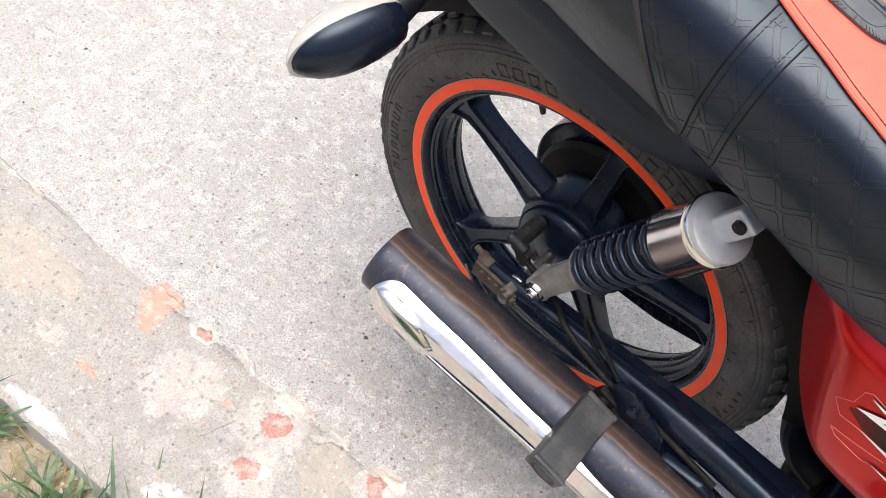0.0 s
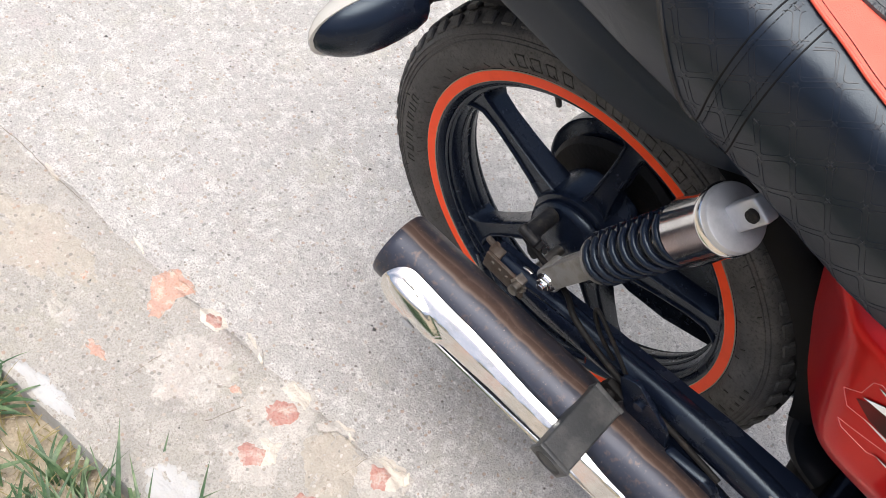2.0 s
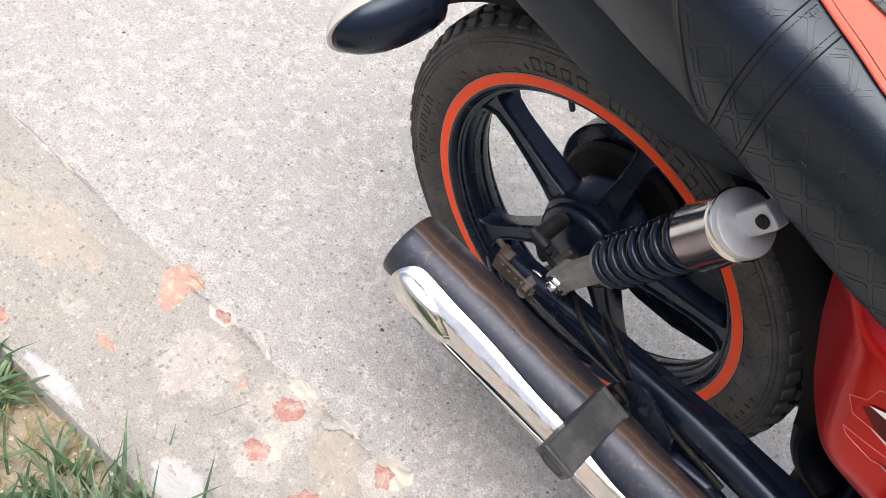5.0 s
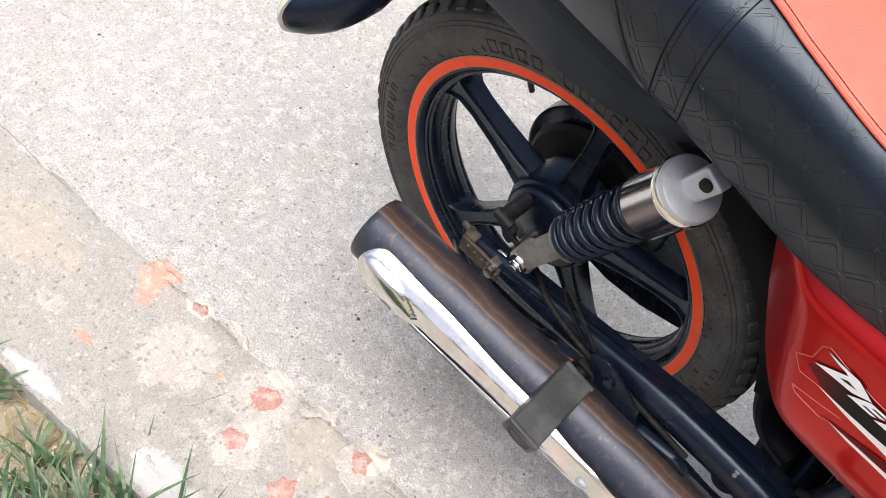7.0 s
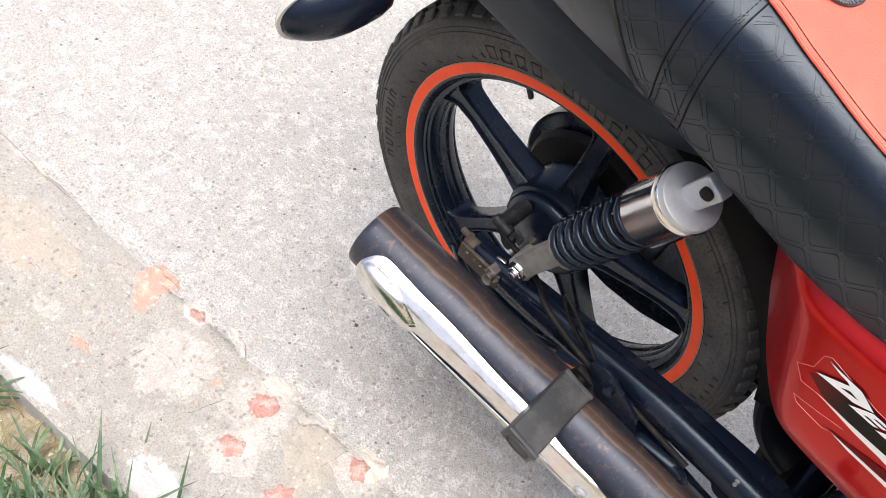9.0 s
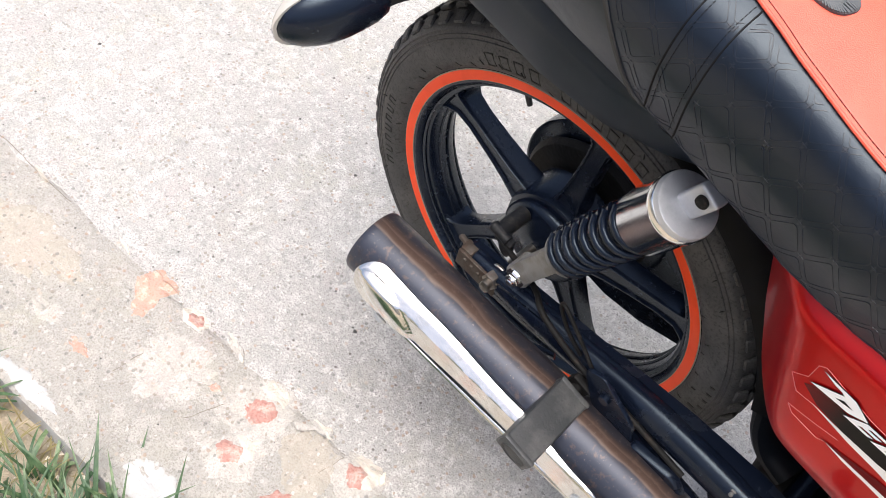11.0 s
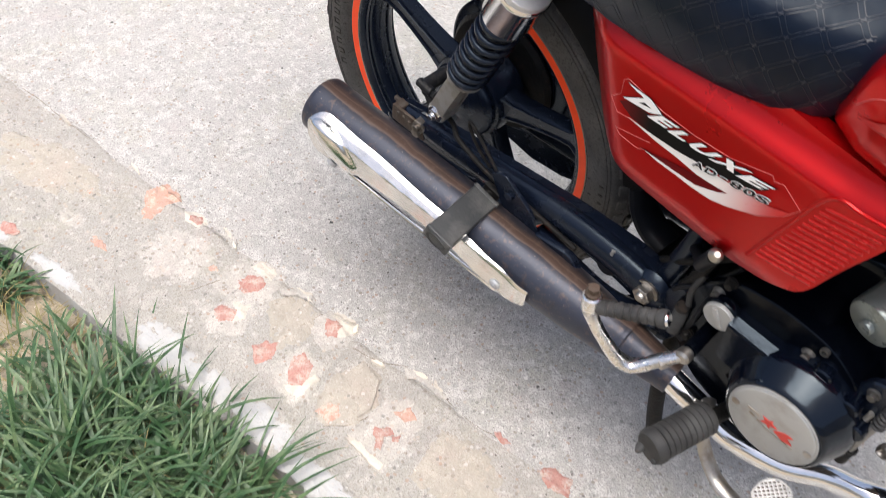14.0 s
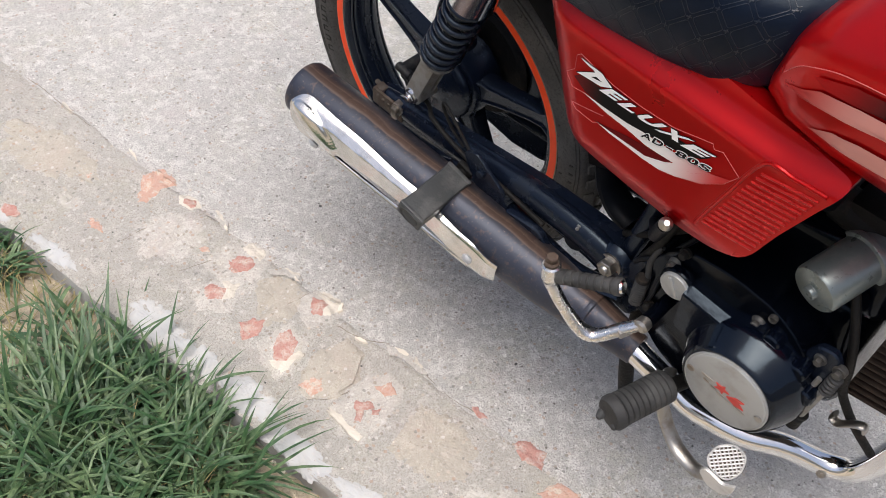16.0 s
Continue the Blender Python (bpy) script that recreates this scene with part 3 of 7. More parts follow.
def scab(name, outline, lift, material, parent, label="", worn=False):
    """A thin uneven flake or bared face lying on the ground sheet; a worn one dips raggedly under the mortar skin."""
    bm = bmesh.new()
    n = len(outline)
    cx, cy = sum(p[0] for p in outline) / n, sum(p[1] for p in outline) / n
    rings = []
    if worn:
        for f, up in ((1.14, -0.0030), (1.07, -0.0014), (1.02, -0.0002), (0.97, lift * 0.25), (0.90, lift * 0.45), (0.80, lift * 0.6), (0.68, lift * 0.7), (0.55, lift * 0.75), (0.42, lift * 0.75), (0.28, lift * 0.75), (0.14, lift * 0.75)):
            ring = []
            for px, py in outline:
                x, y = cx + (px - cx) * f, cy + (py - cy) * f
                rough = 0.0013 * noise.noise(Vector((x * 95, y * 95, cx * 9))) + 0.0009 * noise.noise(Vector((x * 240, y * 240, cy * 9)))
                ring.append(bm.verts.new((x, y, surface_z(x, y) + up + rough)))
            rings.append(ring)
    for f, up in () if worn else ((1.0, -0.002), (0.985, lift * 0.7), (0.9, lift), (0.6, lift), (0.3, lift)):
        rings.append([bm.verts.new((x, y, surface_z(x, y) + up + (0.0006 * noise.noise(Vector((x * 120, y * 120, 0))) if up > 0 else 0))) for x, y in ((cx + (px - cx) * f, cy + (py - cy) * f) for px, py in outline)])
    for a, b in zip(rings, rings[1:]):
        for k in range(n):
            bm.faces.new((a[k], a[(k + 1) % n], b[(k + 1) % n], b[k]))
    bm.faces.new(rings[-1])
    return part(name, bm, material, parent, label)


def dense(points, step=0.006, wob=0.0018):
    """A closed outline with short, slightly wandering sides."""
    out = []
    for i, p in enumerate(points):
        q = points[(i + 1) % len(points)]
        L = math.hypot(q[0] - p[0], q[1] - p[1])
        for k in range(max(1, int(L / step))):
            t = k / max(1, int(L / step))
            x, y = p[0] + (q[0] - p[0]) * t, p[1] + (q[1] - p[1]) * t
            out.append((x + wob * noise.noise(Vector((x * 130, y * 130, 1))), y + wob * noise.noise(Vector((x * 130, y * 130, 6)))))
    return out


# bared brick faces, each the top of one worn brick
def frayed(points, seed):
    """An outline frayed at two scales."""
    out = []
    for x, y in dense(points, 0.0022, 0.0):
        a = Vector((noise.noise(Vector((x * 70, y * 70, seed))), noise.noise(Vector((x * 70, y * 70, seed + 7))), 0)) * 0.0045
        b = Vector((noise.noise(Vector((x * 260, y * 260, seed + 3))), noise.noise(Vector((x * 260, y * 260, seed + 5))), 0)) * 0.0022
        out.append((x + a.x + b.x, y + a.y + b.y))
    return out


def patch(name, outline, lift, material, seed, label=""):
    """A worn flake or bared face with a frayed outline."""
    return scab(name, frayed(outline, seed), lift, material, border, label, name in ("brick", "mortar_skim") or lift < 0.0027)


# smooth mortar skims and the hollows between them
patch("mortar_skim", [(-0.118, -0.290), (-0.090, -0.243), (-0.045, -0.250), (-0.020, -0.300), (-0.040, -0.345), (-0.075, -0.330)], 0.0014, skim, 91, "smooth brownish mortar skim")
patch("mortar_skim", [(0.258, -0.350), (0.238, -0.262), (0.300, -0.240), (0.352, -0.256), (0.372, -0.300), (0.340, -0.346)], 0.0014, skim, 92)
patch("mortar_skim", [(0.055, -0.325), (0.070, -0.262), (0.108, -0.262), (0.140, -0.300), (0.142, -0.350), (0.112, -0.380), (0.080, -0.376)], 0.0030, skim, 93)
scab("mortar_skim", ragged(-0.30, -0.34, 0.06, 0.045, 0.6, 94, 0.2), 0.0012, mortar_pale, border, "", True)
scab("mortar_skim", ragged(-0.62, -0.38, 0.11, 0.05, 0.2, 95, 0.2), 0.0010, skim, border, "", True)
scab("mortar_skim", ragged(0.47, -0.30, 0.09, 0.05, 0.4, 96, 0.25), 0.0012, mortar_pale, border, "", True)
# lumps of mortar standing proud where the slab broke away
patch("mortar_lump", [(0.076, -0.262), (0.112, -0.268), (0.140, -0.312), (0.136, -0.340), (0.118, -0.318), (0.096, -0.280)], 0.0050, skim, 211)
patch("mortar_lump", [(0.118, -0.226), (0.140, -0.216), (0.172, -0.210), (0.204, -0.216), (0.196, -0.226), (0.160, -0.226), (0.134, -0.232)], 0.0048, mortar_pale, 213)
patch("mortar_lump", [(-0.124, -0.268), (-0.106, -0.240), (-0.072, -0.234), (-0.066, -0.246), (-0.096, -0.250), (-0.112, -0.270)], 0.0050, mortar_pale, 214)
patch("mortar_lump", [(-0.292, -0.268), (-0.280, -0.246), (-0.258, -0.246), (-0.240, -0.262), (-0.258, -0.262), (-0.276, -0.258)], 0.0040, mortar_pale, 215)
# the course of old bricks: each worn top keeps some plaster round its bared red clay
for i, outline in enumerate(([(-0.225, -0.300), (-0.196, -0.240), (-0.140, -0.236), (-0.118, -0.300), (-0.150, -0.335), (-0.205, -0.335)], [(-0.185, -0.380), (-0.165, -0.328), (-0.118, -0.316), (-0.096, -0.366), (-0.140, -0.398)], [(-0.046, -0.262), (-0.038, -0.228), (0.022, -0.218), (0.030, -0.258), (0.012, -0.292), (-0.030, -0.284)], [(-0.020, -0.372), (-0.018, -0.312), (0.040, -0.312), (0.066, -0.372), (0.048, -0.392), (0.010, -0.388)])):
    patch("plaster_flake", outline, 0.0012, mortar_pale, i + 31)
patch("plaster_flake", [(0.150, -0.374), (0.140, -0.284), (0.168, -0.256), (0.204, -0.258), (0.224, -0.330), (0.222, -0.372)], 0.0026, mortar_pale, 37, "brick top still skinned with pale mortar")
patch("plaster_flake", [(-0.198, -0.264), (-0.194, -0.245), (-0.160, -0.241), (-0.146, -0.262), (-0.170, -0.266)], 0.0026, plaster, 41)
patch("plaster_flake", [(-0.160, -0.336), (-0.132, -0.318), (-0.116, -0.342), (-0.122, -0.362), (-0.138, -0.342)], 0.0026, plaster, 42)
patch("plaster_flake", [(-0.036, -0.236), (0.018, -0.222), (0.020, -0.252), (0.004, -0.262), (0.000, -0.240), (-0.020, -0.234)], 0.0026, plaster, 43)
patch("plaster_flake", [(0.016, -0.378), (0.050, -0.382), (0.048, -0.330), (0.034, -0.330), (0.036, -0.364)], 0.0022, plaster, 44)
patch("plaster_flake", [(0.150, -0.375), (0.158, -0.366), (0.220, -0.364), (0.222, -0.376)], 0.0048, plaster, 45)
scab("plaster_flake", ragged(-0.340, -0.268, 0.023, 0.015, 0.1, 46, 0.12), 0.0012, plaster, border)
scab("plaster_flake", ragged(-0.482, -0.416, 0.026, 0.014, 0.1, 47, 0.25), 0.0010, mortar_pale, border, "", True)
patch("brick", [(-0.454, -0.289), (-0.443, -0.259), (-0.393, -0.258), (-0.401, -0.286), (-0.389, -0.321), (-0.403, -0.333)], 0.0016, brick_pale, 1, "broken pale orange brick face")
patch("brick", [(-0.192, -0.300), (-0.189, -0.278), (-0.167, -0.268), (-0.147, -0.270), (-0.143, -0.291), (-0.162, -0.314)], 0.0024, brick_red, 2)
patch("brick", [(-0.171, -0.367), (-0.159, -0.344), (-0.136, -0.340), (-0.123, -0.358), (-0.142, -0.377)], 0.0024, brick_red, 3)
patch("brick", [(-0.032, -0.250), (-0.018, -0.234), (0.002, -0.239), (0.009, -0.260), (-0.010, -0.272)], 0.0024, brick_red, 4)
patch("brick", [(-0.071, -0.366), (-0.065, -0.342), (-0.045, -0.333), (-0.032, -0.361), (-0.043, -0.383)], 0.0024, brick_red, 5)
patch("brick", [(-0.010, -0.343), (-0.007, -0.316), (0.022, -0.322), (0.040, -0.346), (0.044, -0.368), (0.018, -0.372)], 0.0024, brick_red, 6)
patch("brick", [(0.082, -0.372), (0.086, -0.346), (0.104, -0.340), (0.122, -0.352), (0.112, -0.376)], 0.0036, brick_pale, 7)
patch("brick", [(0.164, -0.330), (0.178, -0.310), (0.192, -0.312), (0.186, -0.330), (0.202, -0.352), (0.192, -0.356)], 0.0050, brick_red, 8)
patch("brick", [(0.190, -0.322), (0.202, -0.310), (0.210, -0.322), (0.200, -0.330)], 0.0050, brick_red, 9)
patch("brick", [(0.164, -0.290), (0.180, -0.268), (0.196, -0.276), (0.190, -0.294)], 0.0050, brick_pale, 10)
patch("brick", [(0.377, -0.208), (0.386, -0.190), (0.423, -0.186), (0.435, -0.211), (0.403, -0.222)], 0.0026, brick_red, 11)
patch("brick", [(0.290, -0.208), (0.297, -0.201), (0.321, -0.204), (0.315, -0.213)], 0.0024, brick_red, 12)
patch("brick", [(0.455, -0.245), (0.465, -0.210), (0.500, -0.200), (0.510, -0.235)], 0.0024, brick_pale, 13)
scab("brick", frayed(ragged(-0.338, -0.268, 0.014, 0.009, 0.1, 14, 0.12, 30), 14), 0.0020, brick_red, border)
scab("brick", frayed(ragged(-0.535, -0.505, 0.020, 0.012, 0.1, 15, 0.15, 30), 15), 0.0018, brick_red, border)
scab("brick", frayed(ragged(-0.408, -0.416, 0.020, 0.009, 0.2, 16, 0.25, 30), 16), 0.0008, brick_pale, border, "", True)
scab("brick", frayed(ragged(-0.520, -0.360, 0.012, 0.007, 0.2, 17, 0.3, 30), 17), 0.0008, brick_pale, border, "", True)
scab("brick", frayed(ragged(-0.236, -0.312, 0.010, 0.006, 0.2, 18, 0.3, 30), 18), 0.0008, brick_pale, border, "", True)
# pale chips broken along the edge of the slab
for i, (x, y, a, b, turn) in enumerate(((-0.278, -0.249, 0.014, 0.0030, -0.10), (-0.250, -0.258, 0.009, 0.0026, -0.6), (-0.700, -0.290, 0.020, 0.0030, -0.1), (-0.509, -0.270, 0.015, 0.0026, -0.16), (-0.092, -0.238, 0.015, 0.0028, 0.25), (-0.078, -0.242, 0.009, 0.0026, -0.3), (-0.012, -0.226, 0.020, 0.0030, 0.20), (0.016, -0.228, 0.010, 0.0026, -0.9), (0.186, -0.370, 0.030, 0.0040, 0.0), (0.148, -0.216, 0.016, 0.0030, 0.2), (0.182, -0.213, 0.014, 0.0032, -0.25), (0.087, -0.248, 0.010, 0.0024, 0.5), (-0.418, -0.258, 0.024, 0.0034, 0.02))):
    scab("chip", frayed(ragged(x, y, a, b, turn, i + 131, 0.3, 40), i + 71), 0.0052, (plaster, chalk)[i % 2] if i != 12 else brick_pale, border)
# whitewash flakes left along the edge
for i, (x, y, a, b, turn) in enumerate(((-0.400, -0.499, 0.055, 0.013, 0.09), (-0.56, -0.522, 0.04, 0.009, 0.09), (-0.165, -0.462, 0.062, 0.026, 0.12), (-0.060, -0.457, 0.050, 0.024, 0.1), (0.050, -0.441, 0.052, 0.026, 0.05), (0.170, -0.448, 0.066, 0.018, 0.07), (0.33, -0.425, 0.09, 0.018, 0.09), (-0.78, -0.545, 0.07, 0.012, 0.09))):
    scab("whitewash", frayed(ragged(x, max(y, edge_y(x) + b * 0.7), a, b, turn, i + 61, 0.2, 40), i + 51), 0.0014, limewash, border, "", True)

# hairline cracks, sunk as thin dark seams
crack_mat = mat("crack_dirt", (0.24, 0.20, 0.16), 0.95, spec=0.1)


def crack(points, w, seed):
    bm = bmesh.new()
    path = smooth_path([(x, y, 0) for x, y in points], 10)
    left, right = [], []
    for i, p in enumerate(path):
        d = (path[min(i + 1, len(path) - 1)] - path[max(i - 1, 0)]).normalized()
        s = Vector((-d.y, d.x, 0))
        p = p + s * 0.003 * noise.noise(Vector((p.x * 60, p.y * 60, seed)))
        ww = w * (0.4 + 0.8 * abs(noise.noise(Vector((p.x * 45, p.y * 45, seed + 4)))))
        for side, sg in ((left, 1), (right, -1)):
            q = p + s * ww * sg
            side.append(bm.verts.new((q.x, q.y, surface_z(q.x, q.y) + 0.0006)))
    for k in range(len(path) - 1):
        bm.faces.new((left[k], left[k + 1], right[k + 1], right[k]))
    return part("crack", bm, crack_mat, pavement)


crack([(-0.225, -0.372), (-0.212, -0.330), (-0.196, -0.296)], 0.0009, 2)
crack([(-0.052, -0.318), (-0.046, -0.280), (-0.040, -0.240)], 0.0009, 3)
crack([(-0.345, -0.404), (-0.345, -0.383), (-0.343, -0.356)], 0.0007, 4)
crack([(0.040, -0.256), (0.080, -0.246), (0.118, -0.222)], 0.0011, 5)
crack([(0.110, -0.382), (0.140, -0.350), (0.146, -0.304)], 0.0012, 6)
crack([(0.20, -0.218), (0.25, -0.220), (0.30, -0.212)], 0.0008, 7)
crack([(-0.83, -0.300), (-0.748, -0.292), (-0.674, -0.293), (-0.626, -0.287)], 0.0010, 8)

# grit and pebbles strewn over the walkway: one field of tiny stones
bm = bmesh.new()
rnd = random.Random(4)


def stone(bm, x, y, z, r):
    """A small angular stone."""
    tip = [bm.verts.new((x + v[0] * r * rnd.uniform(0.7, 1.2), y + v[1] * r * rnd.uniform(0.7, 1.2), z + r * 0.25 + v[2] * r * rnd.uniform(0.4, 0.7))) for v in ((1, 0, 0), (0.2, 1, 0), (-1, 0.3, 0), (-0.2, -1, 0.1), (0.1, 0, 1), (0, 0, -1))]
    for k in range(4):
        bm.faces.new((tip[k], tip[(k + 1) % 4], tip[4]))
        bm.faces.new((tip[(k + 1) % 4], tip[k], tip[5]))


for _ in range(170):
    x, y = rnd.uniform(-0.95, 0.95), rnd.uniform(-0.48, 0.7)
    stone(bm, x, y, surface_z(x, y), rnd.choice((0.0009, 0.0012, 0.0016, 0.002)))
for x, y, r in ((-0.180, -0.104, 0.0042), (-0.188, -0.102, 0.002), (-0.400, 0.092, 0.0036), (-0.887, -0.062, 0.0045), (0.215, -0.152, 0.002), (0.33, -0.12, 0.002), (0.285, -0.10, 0.003), (-0.30, 0.21, 0.003), (-0.55, 0.10, 0.003)):
    stone(bm, x, y, surface_z(x, y), r)
thing("grit", bm, pebble_dark, "tiny dark grit strewn over the concrete", "grit", kind="stuff", smooth=False)
bm = bmesh.new()
for _ in range(200):
    x, y = rnd.uniform(-0.95, 0.95), rnd.uniform(-0.48, 0.7)
    stone(bm, x, y, surface_z(x, y), rnd.choice((0.0008, 0.0012, 0.0018)))
for _ in range(420):
    x = rnd.uniform(-0.75, 0.35)
    y = edge_y(x) - rnd.uniform(0.003, 0.30)
    stone(bm, x, y, soil_z(x, y), rnd.choice((0.0015, 0.002, 0.003, 0.004)))
thing("pale_grit", bm, chalk, "pale sand grains and chips on walkway and soil", "grit", kind="stuff", smooth=False)

# plain walls added around the place, out of view, to shape reflected light
closing = mat("closing_wall", (0.52, 0.51, 0.47), 0.95, spec=0.1, stain=(3, (0.44, 0.43, 0.39), 0.4, 0.65), bump=(30, 0.02))
for name, size, at in (("closing_north", (9.4, 0.2, 1.3), (0, 4.4, 0.59)), ("closing_south", (9.4, 0.2, 1.3), (0, -4.4, 0.59)), ("closing_east", (0.2, 8.6, 1.3), (4.6, 0, 0.59)), ("closing_west", (0.2, 8.6, 1.3), (-4.6, 0, 0.59))):
    bm = bmesh.new()
    block(bm, size, pose(*at), 0.02, 1)
    thing(name, bm, closing, "plain weathered wall, unseen, added to shape reflections", "wall", kind="structure")

# grass
grass_mat = mat("grass_blade", (0.040, 0.095, 0.036), 0.42, spec=0.5, stain=(22, (0.16, 0.225, 0.105), 0.44, 0.64), grain=(60, (0.018, 0.05, 0.016), 0.48, 0.72))
dry_mat = mat("dry_blade", (0.30, 0.24, 0.11), 0.6, spec=0.3, stain=(20, (0.2, 0.19, 0.08), 0.4, 0.7))


def blade(bm, x, y, z, L, w, heading, bend, rise, n=7):
    """One arching leaf with a folded midrib."""
    d = Vector((math.cos(heading), math.sin(heading), 0))
    s = Vector((-d.y, d.x, 0))
    p, up, prev = Vector((x, y, z)), rise, None
    for k in range(n + 1):
        t = k / n
        ww = w * (0.55 + 0.9 * t - 1.45 * t ** 2.4)
        if k == n:
            ring = [bm.verts.new(p)]
        else:
            ring = [bm.verts.new(p - s * ww + Vector((0, 0, 0.25 * ww))), bm.verts.new(p), bm.verts.new(p + s * ww + Vector((0, 0, 0.25 * ww)))]
        if prev:
            if len(ring) == 3:
                bm.faces.new((prev[0], prev[1], ring[1], ring[0]))
                bm.faces.new((prev[1], prev[2], ring[2], ring[1]))
            else:
                bm.faces.new((prev[0], prev[1], ring[0]))
                bm.faces.new((prev[1], prev[2], ring[0]))
        prev = ring
        p = p + (d * math.cos(up) + Vector((0, 0, 1)) * math.sin(up)) * L / n
        up -= bend / n


def tuft(name, spots, material, label, seed, length=(0.08, 0.20), width=(0.0020, 0.0052)):
    g = random.Random(seed)
    bm = bmesh.new()
    for cx, cy, rx, ry, count in spots:
        for _ in range(count):
            a, r = g.uniform(0, 2 * math.pi), math.sqrt(g.random())
            x, y = cx + rx * r * math.cos(a), cy + ry * r * math.sin(a)
            y = min(y, edge_y(x) - 0.004)
            blade(bm, x, y, soil_z(x, y) - 0.004, g.uniform(*length), g.uniform(*width), a + g.uniform(-2.0, 2.0), g.uniform(0.4, 2.6), g.uniform(0.55, 1.5))
    return thing(name, bm, material, label, "grass", kind="stuff")


tuft("grass", [(-0.03, -0.62, 0.15, 0.11, 440), (-0.10, -0.70, 0.13, 0.12, 300), (0.07, -0.57, 0.10, 0.07, 250), (-0.17, -0.63, 0.06, 0.08, 90), (0.03, -0.78, 0.2, 0.12, 320)], grass_mat, "dense clump of green grass growing against the kerb", 3)
tuft("grass", [(-0.51, -0.57, 0.08, 0.03, 150), (-0.60, -0.61, 0.10, 0.06, 170), (-0.33, -0.64, 0.08, 0.06, 25)], grass_mat, "sparser green grass tuft at the kerb", 8, (0.05, 0.11))
tuft("grass", [(-0.21, -0.56, 0.10, 0.030, 60), (-0.06, -0.50, 0.12, 0.02, 50)], grass_mat, "single tall grass blades leaning over the whitewashed edge", 14, (0.08, 0.14))
tuft("dry_grass", [(-0.05, -0.64, 0.2, 0.14, 330), (-0.30, -0.60, 0.18, 0.08, 160), (-0.5, -0.6, 0.2, 0.08, 60)], dry_mat, "withered straw-coloured blades among the grass", 21, (0.04, 0.10), (0.0008, 0.0016))
bm = bmesh.new()
g2 = random.Random(77)
for _ in range(700):
    x = g2.uniform(-0.75, 0.3)
    y = edge_y(x) - g2.uniform(0.004, 0.26)
    blade(bm, x, y, soil_z(x, y) + 0.001, g2.uniform(0.008, 0.035), g2.uniform(0.0005, 0.0012), g2.uniform(0, 6.28), 0.3, g2.uniform(-0.1, 0.35), 3)
thing("plant_litter", bm, straw, "brown dead stems and chaff lying on the soil", "litter", kind="stuff")


# ---------------------------------------------------------------- motorcycle
bike = new("motorcycle")
bike.matrix_basis = pose(0, -0.005, 0.3357, 2.97, 0, 0)
tagged(bike, "red and black commuter motorcycle on its centre stand, rear wheel lifted", "motorcycle")
YC = 0.035          # the middle plane of the bike
ACROSS = Matrix.Rotation(radians(90), 4, "X")   # turns z to -y


def wheel_m(y=YC):
    """Pose for lathes about the axle: their z runs towards -y."""
    return Matrix.Translation((0, y, 0)) @ ACROSS


# --- tyre
bm = bmesh.new()
half = [(0.226, 0.031), (0.2305, 0.0345), (0.2335, 0.0385), (0.240, 0.0425), (0.250, 0.0445), (0.262, 0.0440), (0.2675, 0.0431), (0.2680, 0.0441), (0.2695, 0.0438), (0.2700, 0.0424), (0.2725, 0.0418), (0.2730, 0.0429), (0.2745, 0.0425), (0.2750, 0.0410), (0.2780, 0.0400), (0.2785, 0.0410), (0.2800, 0.0402), (0.282, 0.0380), (0.2865, 0.031), (0.2905, 0.021), (0.2925, 0.010)]
prof = half + [(0.2930, 0.0)] + [(r, -h) for r, h in reversed(half)] + [(0.222, -0.02), (0.222, 0.02)]
lathe(bm, prof, wheel_m(), 128, closed=True)
tyre = part("tyre", bm, rubber, bike, "worn black tyre with dusty sidewall")


def lug(bm):
    block(bm, (0.0155, 0.017, 0.0085), None, 0.0016, 1)


bm = bmesh.new()
lug(bm)
first = part("tread_block", bm, rubber, tyre, smooth=False)
lug_mesh = first.data
bm = bmesh.new()
block(bm, (0.019, 0.013, 0.006), None, 0.0015, 1)
mid = part("tread_block", bm, rubber, tyre, smooth=False)
mid_mesh = mid.data
N_LUG = 62
for k in range(N_LUG):
    a = 2 * math.pi * k / N_LUG
    for side, me, r, h, tilt in ((1, lug_mesh, 0.2868, 0.0285, 34), (-1, lug_mesh, 0.2868, -0.0285, -34), (0, mid_mesh, 0.2945, 0.008, 0), (2, mid_mesh, 0.2945, -0.008, 0)):
        if k == 0 and side == 1:
            ob = first
        elif k == 0 and side == 0:
            ob = mid
        else:
            ob = new("tread_block", me)
            ob.parent = tyre
        aa = a + (math.pi / N_LUG if side in (-1, 0) else 0)
        ob.matrix_basis = wheel_m() @ Matrix.Rotation(aa, 4, "Z") @ Matrix.Translation((r, 0, h)) @ Matrix.Rotation(radians(-tilt), 4, "Y") @ Matrix.Rotation(radians(90), 4, "Y") @ Matrix.Rotation(radians(90), 4, "Z") @ Matrix.Rotation(radians(0 if side in (0, 2) else 90), 4, "Z")

# raised sidewall marks: bars in place of the maker's lettering, short wear ticks, and fine ribs
bm = bmesh.new()


def sidewall(r):
    """Distance of the sidewall from the middle plane at radius r."""
    for (r0, h0), (r1, h1) in zip(half, half[1:]):
        if r0 <= r <= r1:
            return h0 + (h1 - h0) * (r - r0) / (r1 - r0)
    return 0.03


